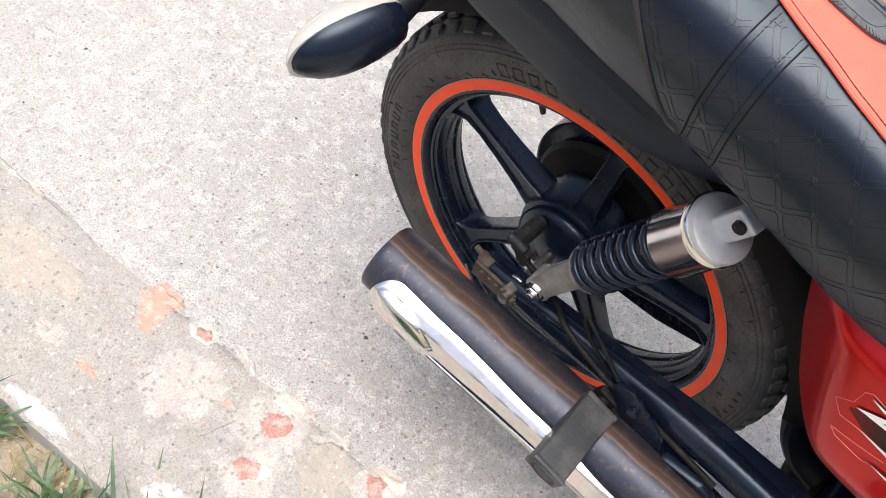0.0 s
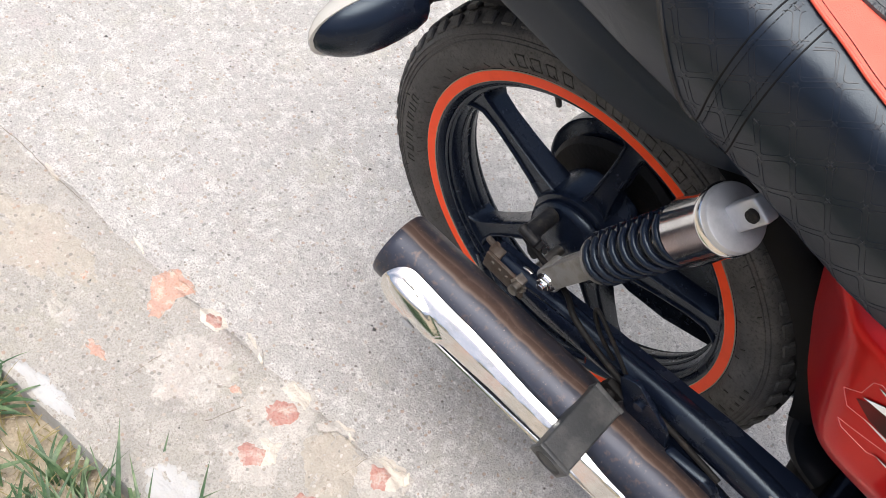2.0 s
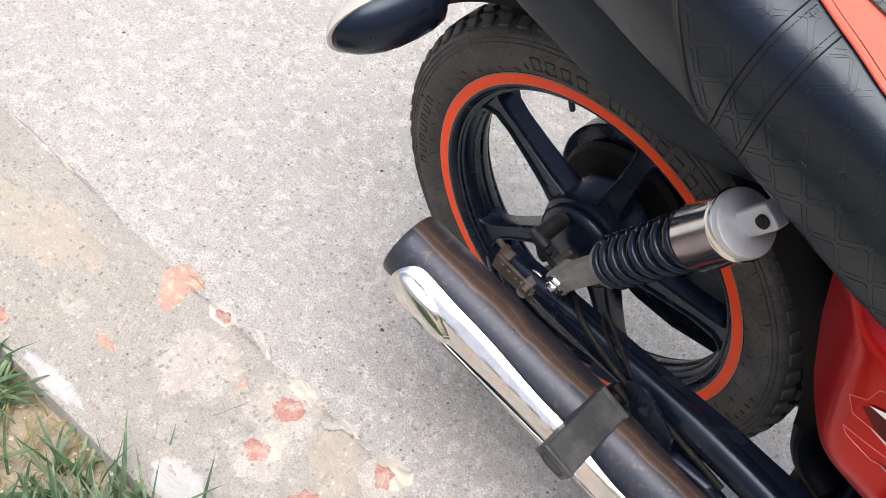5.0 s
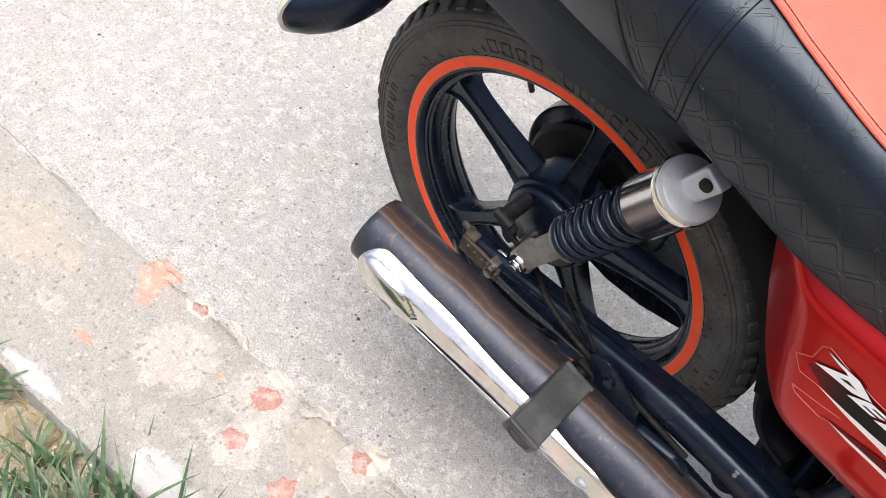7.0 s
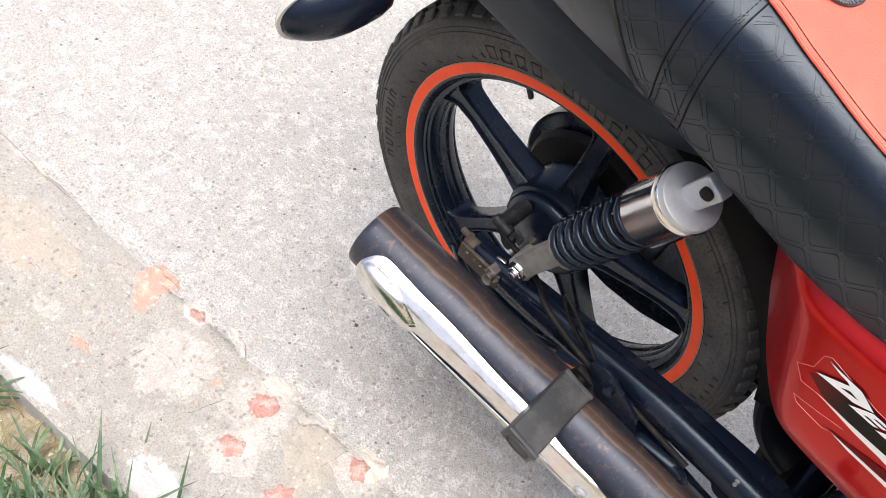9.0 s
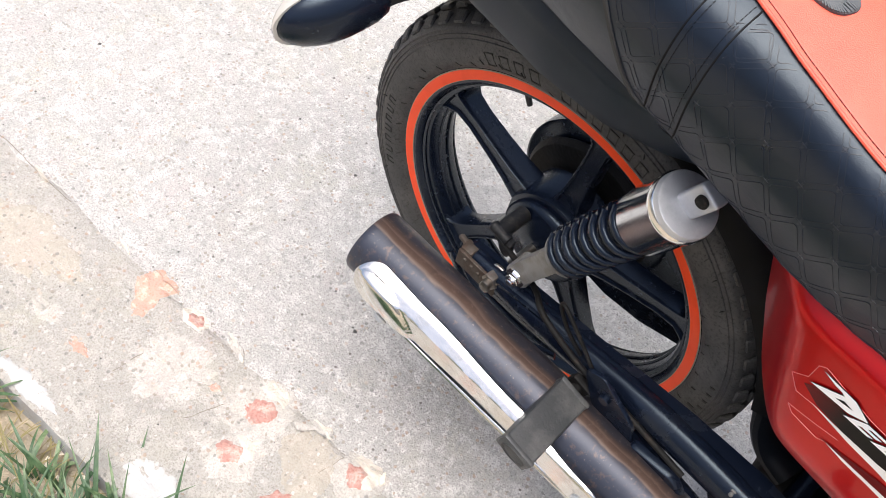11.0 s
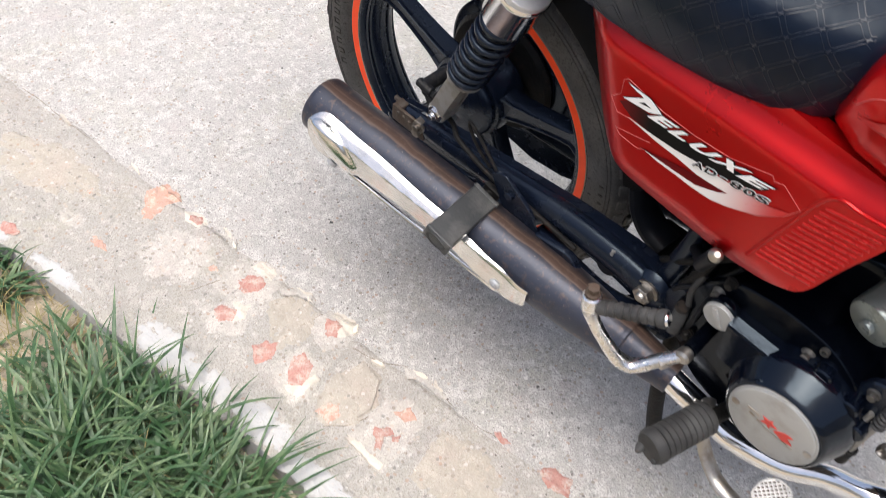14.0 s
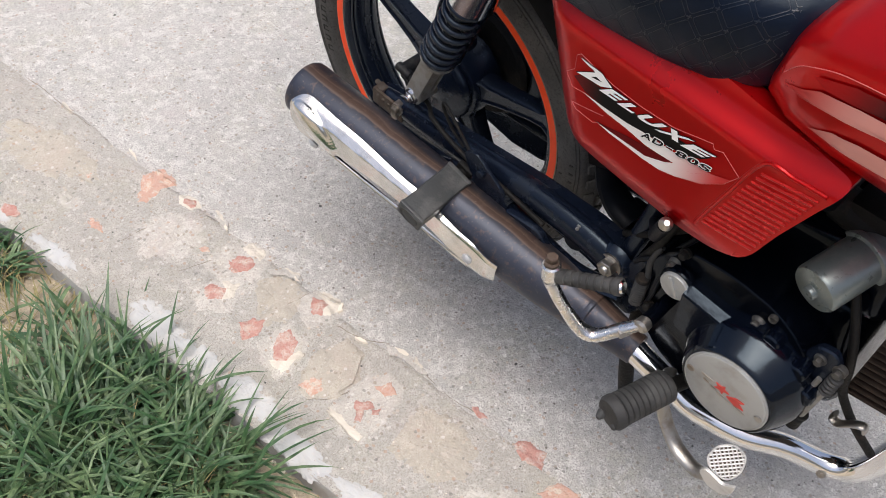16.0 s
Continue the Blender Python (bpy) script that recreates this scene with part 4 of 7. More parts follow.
def mark(bm, a, r, wide, tall, proud=0.0011, slant=0.0):
    """One raised bar on the near sidewall at angle a (degrees)."""
    vs = []
    for lift in (-0.001, proud):
        for dr, dt in ((-tall / 2, -wide / 2), (-tall / 2, wide / 2), (tall / 2, wide / 2), (tall / 2, -wide / 2)):
            rr = r + dr
            w = radians(a) + (dt + slant * dr) / r
            vs.append(bm.verts.new((rr * math.cos(w), YC - sidewall(rr) - lift, rr * math.sin(w))))
    for q in ((4, 5, 6, 7), (0, 1, 5, 4), (1, 2, 6, 5), (2, 3, 7, 6), (3, 0, 4, 7)):
        bm.faces.new([vs[i] for i in q])


for k in range(12):
    a = 118 - 4.8 * k
    if k == 4:
        continue
    mark(bm, a + 1.35, 0.2500, 0.0012, 0.0150, 0.0010, 0.15)
    mark(bm, a - 1.35, 0.2500, 0.0012, 0.0150, 0.0010, 0.15)
    mark(bm, a, 0.2575, 0.0118, 0.0012, 0.0010)
    mark(bm, a, 0.2425, 0.0118, 0.0012, 0.0010)
for k in range(7):
    a = 196 - 4.2 * k
    mark(bm, a + 0.9, 0.254, 0.0014, 0.011)
    mark(bm, a - 0.9, 0.254, 0.0014, 0.011)
    mark(bm, a, 0.2485 if k % 2 else 0.2590, 0.007, 0.0014)
for k in range(6):
    mark(bm, -26 + 3.8 * k, 0.254, 0.004, 0.009)
for k in range(5):
    mark(bm, -8 + 3.4 * k, 0.262, 0.003, 0.006)
rr = random.Random(9)
for k in range(54):
    mark(bm, 360 / 54 * k + rr.uniform(-2, 2), rr.choice((0.2385, 0.244, 0.266)), 0.0009, 0.006, 0.0012, 0.5)
part("sidewall_lettering", bm, rubber_letter, tyre, "raised sidewall bars", smooth=False, kind="stuff")

# --- rim with its tape and spokes
bm = bmesh.new()
rim_prof = [(0.2312, 0.0350), (0.2292, 0.0358), (0.2130, 0.0350), (0.2085, 0.0300), (0.2070, 0.0240), (0.2015, 0.0215), (0.1985, 0.0150), (0.1975, 0.0), (0.1985, -0.0150), (0.2015, -0.0215), (0.2070, -0.0240), (0.2085, -0.0300), (0.2130, -0.0350), (0.2292, -0.0358), (0.2312, -0.0350), (0.2250, -0.0300), (0.2120, -0.0120), (0.2120, 0.0120), (0.2250, 0.0300)]
lathe(bm, rim_prof, wheel_m(), 112, closed=True)
rim = part("rear_wheel", bm, black_paint, bike, "black cast wheel with five spokes")
bm = bmesh.new()
lathe(bm, [(0.2290, 0.0360), (0.2290, 0.0367), (0.2166, 0.0360), (0.2166, 0.0350)], wheel_m(), 112)
part("rim_tape", bm, orange_tape, rim, "bright orange reflective rim tape")
bm = bmesh.new()
lathe(bm, [(0.2303, 0.0352), (0.2301, 0.0361), (0.2291, 0.0362), (0.2291, 0.0352)], wheel_m(), 112)
part("tape_edge", bm, cream_edge, rim, "pale worn backing along the tape")
bm = bmesh.new()
lathe(bm, [(0.2168, 0.0345), (0.2167, 0.0361), (0.2161, 0.0358), (0.2158, 0.0340)], wheel_m(), 112)
part("tape_edge", bm, cream_edge, rim)
# inner rim ridges
bm = bmesh.new()
for h in (0.0265, -0.0265):
    lathe(bm, [(0.2068, h - 0.0015), (0.2045, h - 0.001), (0.2045, h + 0.001), (0.2068, h + 0.0015)], wheel_m(), 96)
part("rim_ridge", bm, black_paint, rim)
for h, rr_ in ((0.006, 0.1977), (-0.008, 0.1977)):
    bm = bmesh.new()
    lathe(bm, [(rr_, h - 0.0016), (rr_ - 0.0022, h - 0.0008), (rr_ - 0.0022, h + 0.0008), (rr_, h + 0.0016)], wheel_m(), 96)
    part("rim_ridge", bm, black_paint, rim)


def spoke(bm):
    """One cast spoke along +x: flanged edges, hollowed face, flared foot."""
    prof = ((0.040, 0.027, 0.020), (0.060, 0.0190, 0.0185), (0.085, 0.0145, 0.017), (0.120, 0.0120, 0.0155), (0.160, 0.0108, 0.0145), (0.183, 0.0122, 0.0155), (0.195, 0.019, 0.019), (0.202, 0.028, 0.021))
    rings = []
    for x, w, t in prof:
        sec = ((-w, t * 0.55), (-w * 0.99, t * 0.92), (-w * 0.92, t), (-w * 0.76, t), (-w * 0.68, t * 0.80), (w * 0.68, t * 0.80), (w * 0.76, t), (w * 0.92, t), (w * 0.99, t * 0.92), (w, t * 0.55), (w, -t * 0.55), (w * 0.9, -t * 0.9), (0, -t), (-w * 0.9, -t * 0.9), (-w, -t * 0.55))
        rings.append([bm.verts.new((x, s, h)) for s, h in sec])
    n = len(rings[0])
    for a, b in zip(rings, rings[1:]):
        for k in range(n):
            bm.faces.new((a[k], a[(k + 1) % n], b[(k + 1) % n], b[k]))
    bm.faces.new(rings[0])
    bm.faces.new(rings[-1][::-1])


for k in range(5):
    bm = bmesh.new()
    spoke(bm)
    part("spoke", bm, black_paint, rim, m=Matrix.Translation((0, YC, 0)) @ Matrix.Rotation(radians(-(11 + 72 * k)), 4, "Y") @ ACROSS)
# valve
bm = bmesh.new()
va = radians(118)
rod(bm, (0.205 * math.cos(va), YC - 0.002, 0.205 * math.sin(va)), (0.172 * math.cos(va), YC - 0.004, 0.172 * math.sin(va)), 0.0042, 0.0034, 12, 0.001)
part("valve", bm, dull_rubber, rim, "black rubber valve stem")
# hub and brake drum
bm = bmesh.new()
lathe(bm, [(0, 0.030), (0.030, 0.030), (0.034, 0.028), (0.056, 0.026), (0.062, 0.023), (0.065, 0.016), (0.065, -0.03), (0.050, -0.04), (0, -0.04)], wheel_m(), 56)
part("hub", bm, black_paint, rim)

# --- brake plate, lever and axle
bm = bmesh.new()
lathe(bm, [(0, 0.046), (0.020, 0.046), (0.024, 0.043), (0.047, 0.040), (0.0535, 0.037), (0.0572, 0.033), (0.058, 0.029), (0, 0.029)], wheel_m(), 48)
plate_b = part("brake_plate", bm, black_paint, bike, "black rear brake plate")
bm = bmesh.new()
rod(bm, (-0.026, -0.006, 0.040), (-0.026, -0.052, 0.042), 0.0105, None, 20, 0.002)
rod(bm, (-0.038, -0.050, 0.046), (-0.010, -0.050, 0.040), 0.0070, None, 16, 0.002)
hex_nut(bm, (-0.010, -0.050, 0.040), (-0.004, -0.050, 0.039), 0.0058)
plate(bm, rounded([(-0.036, 0.050), (-0.012, 0.046), (-0.004, 0.020), (-0.010, 0.004), (-0.020, 0.008), (-0.030, 0.030)], 0.006), -0.049, -0.044, 0.001)
part("brake_lever", bm, dusty_black, plate_b, "dusty brake lever")
bm = bmesh.new()
rod(bm, (0, 0.16, 0), (0, -0.096, 0), 0.0068, None, 16, 0.001)
ax = part("axle", bm, dull_steel, bike, "steel rear axle")
bm = bmesh.new()
hex_nut(bm, (0.003, -0.080, 0.012), (0.003, -0.092, 0.012), 0.0115)
rod(bm, (0.002, -0.076, 0.008), (0.002, -0.081, 0.010), 0.0165, None, 24, 0.001)
rod(bm, (0.003, -0.090, 0.013), (0.003, -0.099, 0.013), 0.0062, None, 14, 0.001)
part("nut", bm, dull_steel, ax, "greyed axle nut")

# --- swing arm with chain adjuster
bm = bmesh.new()
tube(bm, [(-0.045, -0.076, 0.004), (0.03, -0.076, 0.006), (0.12, -0.078, 0.012), (0.25, -0.083, 0.026), (0.36, -0.088, 0.026), (0.405, -0.088, 0.014), (0.420, -0.086, 0.006)], [0.013, 0.019, 0.0205, 0.021, 0.021, 0.021, 0.018], 18, 6, (0.85, 1.1), (0, 0, 1))
plate(bm, rounded([(-0.050, 0.014), (0.03, 0.024), (0.14, 0.034), (0.27, 0.046), (0.36, 0.047), (0.40, 0.040), (0.428, 0.018), (0.422, -0.014), (0.400, -0.026), (0.372, -0.016), (0.27, 0.004), (0.14, -0.008), (0.03, -0.014), (-0.050, -0.010)], 0.008), -0.089, -0.060, 0.008)
rod(bm, (0.404, -0.086, 0.022), (0.404, -0.100, 0.022), 0.027, 0.024, 32, 0.004)
arm = part("swing_arm", bm, black_paint, bike, "black box-section swing arm")
bm = bmesh.new()
tube(bm, [(-0.045, 0.150, 0.004), (0.12, 0.150, 0.010), (0.25, 0.150, 0.012), (0.415, 0.150, 0.0)], [0.013, 0.0205, 0.021, 0.020], 14, 4, (0.85, 1.1), (0, 0, 1))
rod(bm, (0.402, -0.09, 0.0), (0.402, 0.15, 0.0), 0.019, None, 18)
part("far_arm", bm, black_paint, arm)
bm = bmesh.new()
block(bm, (0.062, 0.005, 0.028), pose(-0.018, -0.089, 0.006, 0, 4, 0), 0.002)
block(bm, (0.016, 0.014, 0.024), pose(-0.040, -0.080, 0.010), 0.002)
rod(bm, (-0.030, -0.075, 0.010), (-0.064, -0.069, 0.010), 0.0038, None, 12, 0.0008)
hex_nut(bm, (-0.046, -0.073, 0.010), (-0.052, -0.072, 0.010), 0.0078)
for k in range(4):
    rod(bm, (-0.036 + 0.011 * k, -0.088, 0.014 - 0.002 * k), (-0.036 + 0.011 * k, -0.0935, 0.014 - 0.002 * k), 0.0030, 0.0024, 8, 0.0006)
part("chain_adjuster", bm, rusty, arm, "corroded chain adjuster")
# the two-bolt seam plate along the arm's rear foot
bm = bmesh.new()
tube(bm, [(-0.062, -0.083, -0.008), (-0.02, -0.090, -0.038), (0.05, -0.092, -0.042), (0.11, -0.086, -0.022)], [0.004, 0.007, 0.007, 0.004], 10, 6, (1.4, 0.7))
part("arm_gusset", bm, black_paint, arm)
# brake cable lying over the arm
bm = bmesh.new()
tube(bm, [(-0.030, -0.047, 0.028), (0.05, -0.075, 0.045), (0.085, -0.098, 0.052), (0.15, -0.104, 0.034), (0.20, -0.104, 0.030), (0.30, -0.11, 0.02)], 0.0036, 10, 8)
part("brake_rod", bm, black_grease, bike, "black cable tied along the swing arm")
bm = bmesh.new()
tube(bm, [(0.190, -0.108, 0.026), (0.165, -0.104, 0.044), (0.135, -0.098, 0.066), (0.108, -0.094, 0.086), (0.098, -0.092, 0.088), (0.100, -0.092, 0.076), (0.118, -0.093, 0.052), (0.140, -0.094, 0.036)], 0.0024, 10, 8)
part("brake_rod", bm, black_grease, bike, "black cable tied along the swing arm")

# --- chain case and sprocket side, seen through the wheel
bm = bmesh.new()
lathe(bm, [(0, -0.062), (0.106, -0.062), (0.112, -0.066), (0.112, -0.086), (0.106, -0.092), (0, -0.092)], wheel_m(), 56)
tube(bm, [(0.0, 0.112, 0.085), (0.22, 0.112, 0.088), (0.46, 0.112, 0.078)], 0.016, 12, 4, (0.9, 1.3))
tube(bm, [(0.0, 0.112, -0.085), (0.22, 0.112, -0.078), (0.46, 0.112, -0.052)], 0.016, 12, 4, (0.9, 1.3))
plate(bm, [(-0.02, 0.095), (0.22, 0.088), (0.46, 0.078), (0.46, -0.055), (0.26, -0.098), (0.18, -0.130), (0.12, -0.148), (0.06, -0.152), (0.005, -0.140), (-0.03, -0.11)], 0.104, 0.120, 0.003)
part("chain_case", bm, black_paint, bike, "black closed chain case")
bm = bmesh.new()
lathe(bm, [(0.040, -0.040), (0.090, -0.044), (0.096, -0.052), (0.090, -0.060), (0.040, -0.060)], wheel_m(), 48)
part("sprocket_carrier", bm, black_grease, rim)

# --- shock absorber
def shock(y0, y1):
    a, b = Vector((0.033, y0, 0.057)), Vector((0.180, y1, 0.366))
    d = (b - a).normalized()
    M = axis(a, b)
    L = (b - a).length
    T = L - 0.034
    bm = bmesh.new()
    lathe(bm, [(0, 0.012), (0.0125, 0.012), (0.0135, 0.020), (0.0138, 0.060), (0.0145, 0.088), (0.0165, 0.098), (0.0255, 0.101), (0.0262, 0.108), (0, 0.108)], M, 32)
    for sx in (-0.0125, 0.0125):
        block(bm, (0.0045, 0.026, 0.082), M @ Matrix.Translation((sx, 0, 0.050)), 0.0015)
    block(bm, (0.024, 0.019, 0.080), M @ Matrix.Translation((0, 0, 0.048)), 0.003)
    body = part("shock_absorber", bm, strut_grey, bike, "spring shock absorber with chrome cover")
    bm = bmesh.new()
    rod(bm, (a.x, y0 + 0.016, a.z), (a.x, y0 - 0.014, a.z), 0.0155, None, 24, 0.002)
    part("lower_eye", bm, strut_grey, body)
    bm = bmesh.new()
    rod(bm, (a.x, y0 - 0.012, a.z), (a.x, y0 - 0.0155, a.z), 0.0125, None, 22, 0.0006)
    hex_nut(bm, (a.x, y0 - 0.015, a.z), (a.x, y0 - 0.0215, a.z), 0.0088)
    rod(bm, (a.x, y0 - 0.016, a.z), (a.x, y0 - 0.026, a.z), 0.0048, None, 14, 0.001)
    part("bolt", bm, chrome, body, "bright steel mounting bolt")
    bm = bmesh.new()
    pts, turns = [], 9.6
    for k in range(int(turns * 16) + 1):
        w = 2 * math.pi * k / 16
        pts.append(M @ Vector((0.0246 * math.cos(w), 0.0246 * math.sin(w), 0.108 + 0.172 * (k / (turns * 16)) ** 1.12)))
    tube(bm, pts, 0.0044, 10, 1)
    part("coil_spring", bm, black_paint, body, "black coil spring")
    bm = bmesh.new()
    lathe(bm, [(0.0, 0.10), (0.0150, 0.10), (0.0150, 0.30), (0, 0.30)], M, 24)
    part("damper_rod", bm, nickel, body, "bright damper tube")
    bm = bmesh.new()
    lathe(bm, [(0, T - 0.058), (0.0285, T - 0.058), (0.0300, T - 0.0595), (0.0310, T - 0.0575), (0.0310, T - 0.009), (0.0321, T - 0.007), (0.0321, T - 0.003), (0.0305, T), (0, T)], M, 48)
    part("chrome_cover", bm, chrome, body, "polished chrome spring cover")
    bm = bmesh.new()
    lathe(bm, [(0.0302, T - 0.002), (0.0302, T + 0.004), (0.0290, T + 0.0065), (0.0268, T + 0.0072), (0, T + 0.0075)], M, 48)
    part("cap", bm, cast_alloy, body, "matt cast alloy cap")
    bm = bmesh.new()
    block(bm, (0.015, 0.024, 0.044), Matrix.Translation(b - d * 0.012) @ M.to_3x3().to_4x4(), 0.004, 3)
    part("upper_eye", bm, cast_alloy, body)
    bm = bmesh.new()
    rod(bm, b - Vector((0, 0.0118, 0)), b + Vector((0, 0.0118, 0)), 0.0060, None, 20, 0.0008)
    part("rubber_bush", bm, black_grease, body, "black bush in the upper eye")
    bm = bmesh.new()
    rod(bm, b - Vector((0, 0.0124, 0)), b + Vector((0, 0.0124, 0)), 0.0034, None, 14, 0.0006)
    part("stud", bm, black_grease, body)


shock(-0.075, -0.094)
shock(0.145, 0.164)

# --- muffler, guard and header
MA, MB = Vector((-0.127, -0.154, 0.013)), Vector((0.435, -0.128, -0.054))
muf_dir = (MB - MA).normalized()
MUF_M = Matrix.Translation(MA) @ muf_dir.to_track_quat("X", "Z").to_matrix().to_4x4()   # local x runs forward along the pipe
TURN_X = Matrix.Rotation(radians(90), 4, "Y")
bm = bmesh.new()
# local profile about x; object space keeps y across and z up for the rust
lathe(bm, [(0.033, 0.030), (0.0375, 0.004), (0.0395, 0.0), (0.0415, 0.003), (0.0418, 0.010), (0.0418, 0.10), (0.0412, 0.30), (0.0400, 0.42), (0.0375, 0.47), (0.0310, 0.535), (0.0255, 0.575), (0.0215, 0.615), (0, 0.616)], TURN_X, 72)
muffler = part("muffler", bm, muffler_mat, bike, "heat-browned dark steel muffler with rust streaks", m=MUF_M)
bm = bmesh.new()
lathe(bm, [(0, 0.028), (0.0335, 0.028), (0.0335, 0.024), (0.010, 0.020), (0.010, -0.001), (0.008, -0.001), (0.008, 0.02), (0, 0.02)], TURN_X, 48)
part("end_plate", bm, black_grease, muffler, "sooty recessed end plate")
bm = bmesh.new()
lathe(bm, [(0.0306, 0.533), (0.0318, 0.536), (0.0318, 0.541), (0.0290, 0.544)], TURN_X, 48)
part("weld_seam", bm, muffler_mat, muffler)
bm = bmesh.new()
lathe(bm, [(0.0416, 0.300), (0.0424, 0.302), (0.0424, 0.305), (0.0416, 0.307)], TURN_X, 64)
part("weld_seam", bm, muffler_mat, muffler)


def guard_shell(bm, x0, x1, lo, hi, r=0.0490, t=0.0016, n=110, ma=44):
    """A curved strip round the pipe between the angles lo(x) and hi(x), in degrees above the outward side."""
    outer, inner = [], []
    for i in range(n + 1):
        x = x0 + (x1 - x0) * (i / n) ** 1.35
        a0, a1 = lo(x), hi(x)
        u = min(1.0, (x - x0) / 0.030)
        e, am = max(0.12, math.sqrt(1 - (1 - u) ** 2)), (a0 + a1) / 2
        a0, a1 = am + (a0 - am) * e, am + (a1 - am) * e
        ro, ri = [], []
        for k in range(ma + 1):
            f = k / ma
            a = radians(a0 + (a1 - a0) * f)
            lip = 0.0022 * (1 - min(f, 1 - f) * 8) if min(f, 1 - f) < 0.125 else 0
            end = 0.003 * max(0, 1 - min(i, n - i) / 3)
            d2 = ((x - 0.072) / 0.044) ** 2 + ((math.degrees(a) - 6 + 380 * (x - 0.072)) / 27) ** 2
            bulb = 0.0090 * max(0.0, 1 - d2) ** 0.55
            fold = 0.0470 / max(math.cos(a - radians(53)), math.cos(a + radians(1)), 0.86) - 0.0470
            for ring, rad in ((ro, r + bulb + fold - lip - end), (ri, r + bulb + fold - t - lip - end)):
                ring.append(bm.verts.new((x, -rad * math.cos(a), rad * math.sin(a))))
        outer.append(ro)
        inner.append(ri)
    for grid in (outer, inner):
        for p, q in zip(grid, grid[1:]):
            for k in range(ma):
                bm.faces.new((p[k], p[k + 1], q[k + 1], q[k]))
    for k in range(n):
        bm.faces.new((outer[k][0], outer[k + 1][0], inner[k + 1][0], inner[k][0]))
        bm.faces.new((outer[k][-1], inner[k][-1], inner[k + 1][-1], outer[k + 1][-1]))
    for g, h in ((outer[0], inner[0]), (outer[-1], inner[-1])):
        for k in range(ma):
            bm.faces.new((g[k], h[k], h[k + 1], g[k + 1]))


def gl(x, pts):
    for (xa, va), (xb, vb) in zip(pts, pts[1:]):
        if x <= xb:
            f = max(0.0, (x - xa) / (xb - xa))
            f = f * f * (3 - 2 * f)
            return va + (vb - va) * f
    return pts[-1][1]


bm = bmesh.new()
guard_shell(bm, 0.019, 0.412, lambda x: gl(x, [(0.014, -40), (0.05, -46), (0.085, -44), (0.125, -20), (0.22, -14), (0.29, -18), (0.35, -30), (0.385, -30), (0.412, -24)]), lambda x: gl(x, [(0.014, 48), (0.035, 52), (0.12, 48), (0.25, 40), (0.36, 29), (0.412, 20)]))
guard = part("heat_guard", bm, guard_chrome, muffler, "bright chrome heat guard")
bm = bmesh.new()
guard_shell(bm, 0.060, 0.375, lambda x: gl(x, [(0.06, -46), (0.12, -48), (0.30, -44), (0.375, -34)]), lambda x: gl(x, [(0.06, -38), (0.12, -32), (0.30, -29), (0.375, -24)]), 0.0482)
part("guard_rail", bm, guard_chrome, guard)
for x, a in ((0.073, -26), (0.366, -12)):
    bm = bmesh.new()
    w = radians(a)
    rg = 0.0565 if x < 0.1 else 0.0482
    p = Vector((x, -rg * math.cos(w), rg * math.sin(w)))
    q = Vector((x, -(rg + 0.0045) * math.cos(w), (rg + 0.0045) * math.sin(w)))
    rod(bm, p, q, 0.0085, 0.0075, 22, 0.001)
    rod(bm, p, q + (q - p) * 0.3, 0.0045, 0.004, 12, 0.001)
    part("screw", bm, cast_alloy, guard, "round-headed guard screw")

bm = bmesh.new()
tube(bm, [(0.470, -0.1265, -0.058), (0.506, -0.126, -0.070), (0.540, -0.123, -0.084), (0.575, -0.118, -0.100), (0.635, -0.095, -0.120), (0.682, -0.062, -0.132), (0.736, -0.032, -0.152), (0.771, -0.022, -0.130), (0.79, -0.015, -0.06)], [0.0175, 0.0165, 0.016, 0.016, 0.016, 0.016, 0.016, 0.016, 0.016], 24, 8)
header = part("exhaust_header", bm, chrome, bike, "chromed exhaust header pipe")
bm = bmesh.new()
rod(bm, (0.735, -0.044, -0.155), (0.737, -0.052, -0.150), 0.007, 0.006, 16, 0.001)
rod(bm, (0.736, -0.050, -0.151), (0.738, -0.054, -0.149), 0.003, 0.003, 12)
part("bolt", bm, dull_steel, header)

# --- pillion footrest
PEG = pose(0.163, -0.174, 0.018, 0, 20, 3)
bm = bmesh.new()
block(bm, (0.040, 0.100, 0.024), None, 0.0035, 3)
block(bm, (0.042, 0.006, 0.026), pose(0, -0.046, 0), 0.002, 2)
block(bm, (0.042, 0.006, 0.026), pose(0, 0.046, 0), 0.002, 2)
peg = part("pillion_footrest", bm, peg_rubber, bike, "dusty grey rubber pillion footrest", m=PEG)
bm = bmesh.new()
lathe(bm, [(0.0072, 0.0), (0.0082, 0.0012), (0.0100, 0.0014), (0.0106, 0.0)], Matrix.Translation((0, -0.0495, 0)) @ ACROSS @ Matrix.Diagonal((1.55, 1, 1, 1)), 36)
part("end_cap", bm, dull_rubber, peg, "raised oval rim on the end")
bm = bmesh.new()
rod(bm, (0, 0.045, 0), (0, 0.072, 0), 0.007, None, 16, 0.001)
block(bm, (0.026, 0.010, 0.022), pose(0, 0.062, 0), 0.003)
part("pivot", bm, black_grease, peg)
bm = bmesh.new()
plate(bm, rounded([(0.158, 0.056), (0.180, 0.068), (0.230, 0.030), (0.242, -0.010), (0.203, -0.004), (0.180, 0.008)], 0.008), -0.114, -0.109, 0.0008)
br = part("footrest_bracket", bm, black_paint, bike, "black footrest bracket plate")
bm = bmesh.new()
rod(bm, (0.192, -0.113, 0.038), (0.192, -0.119, 0.038), 0.0065, None, 16, 0.001)
part("rivet", bm, black_paint, br)
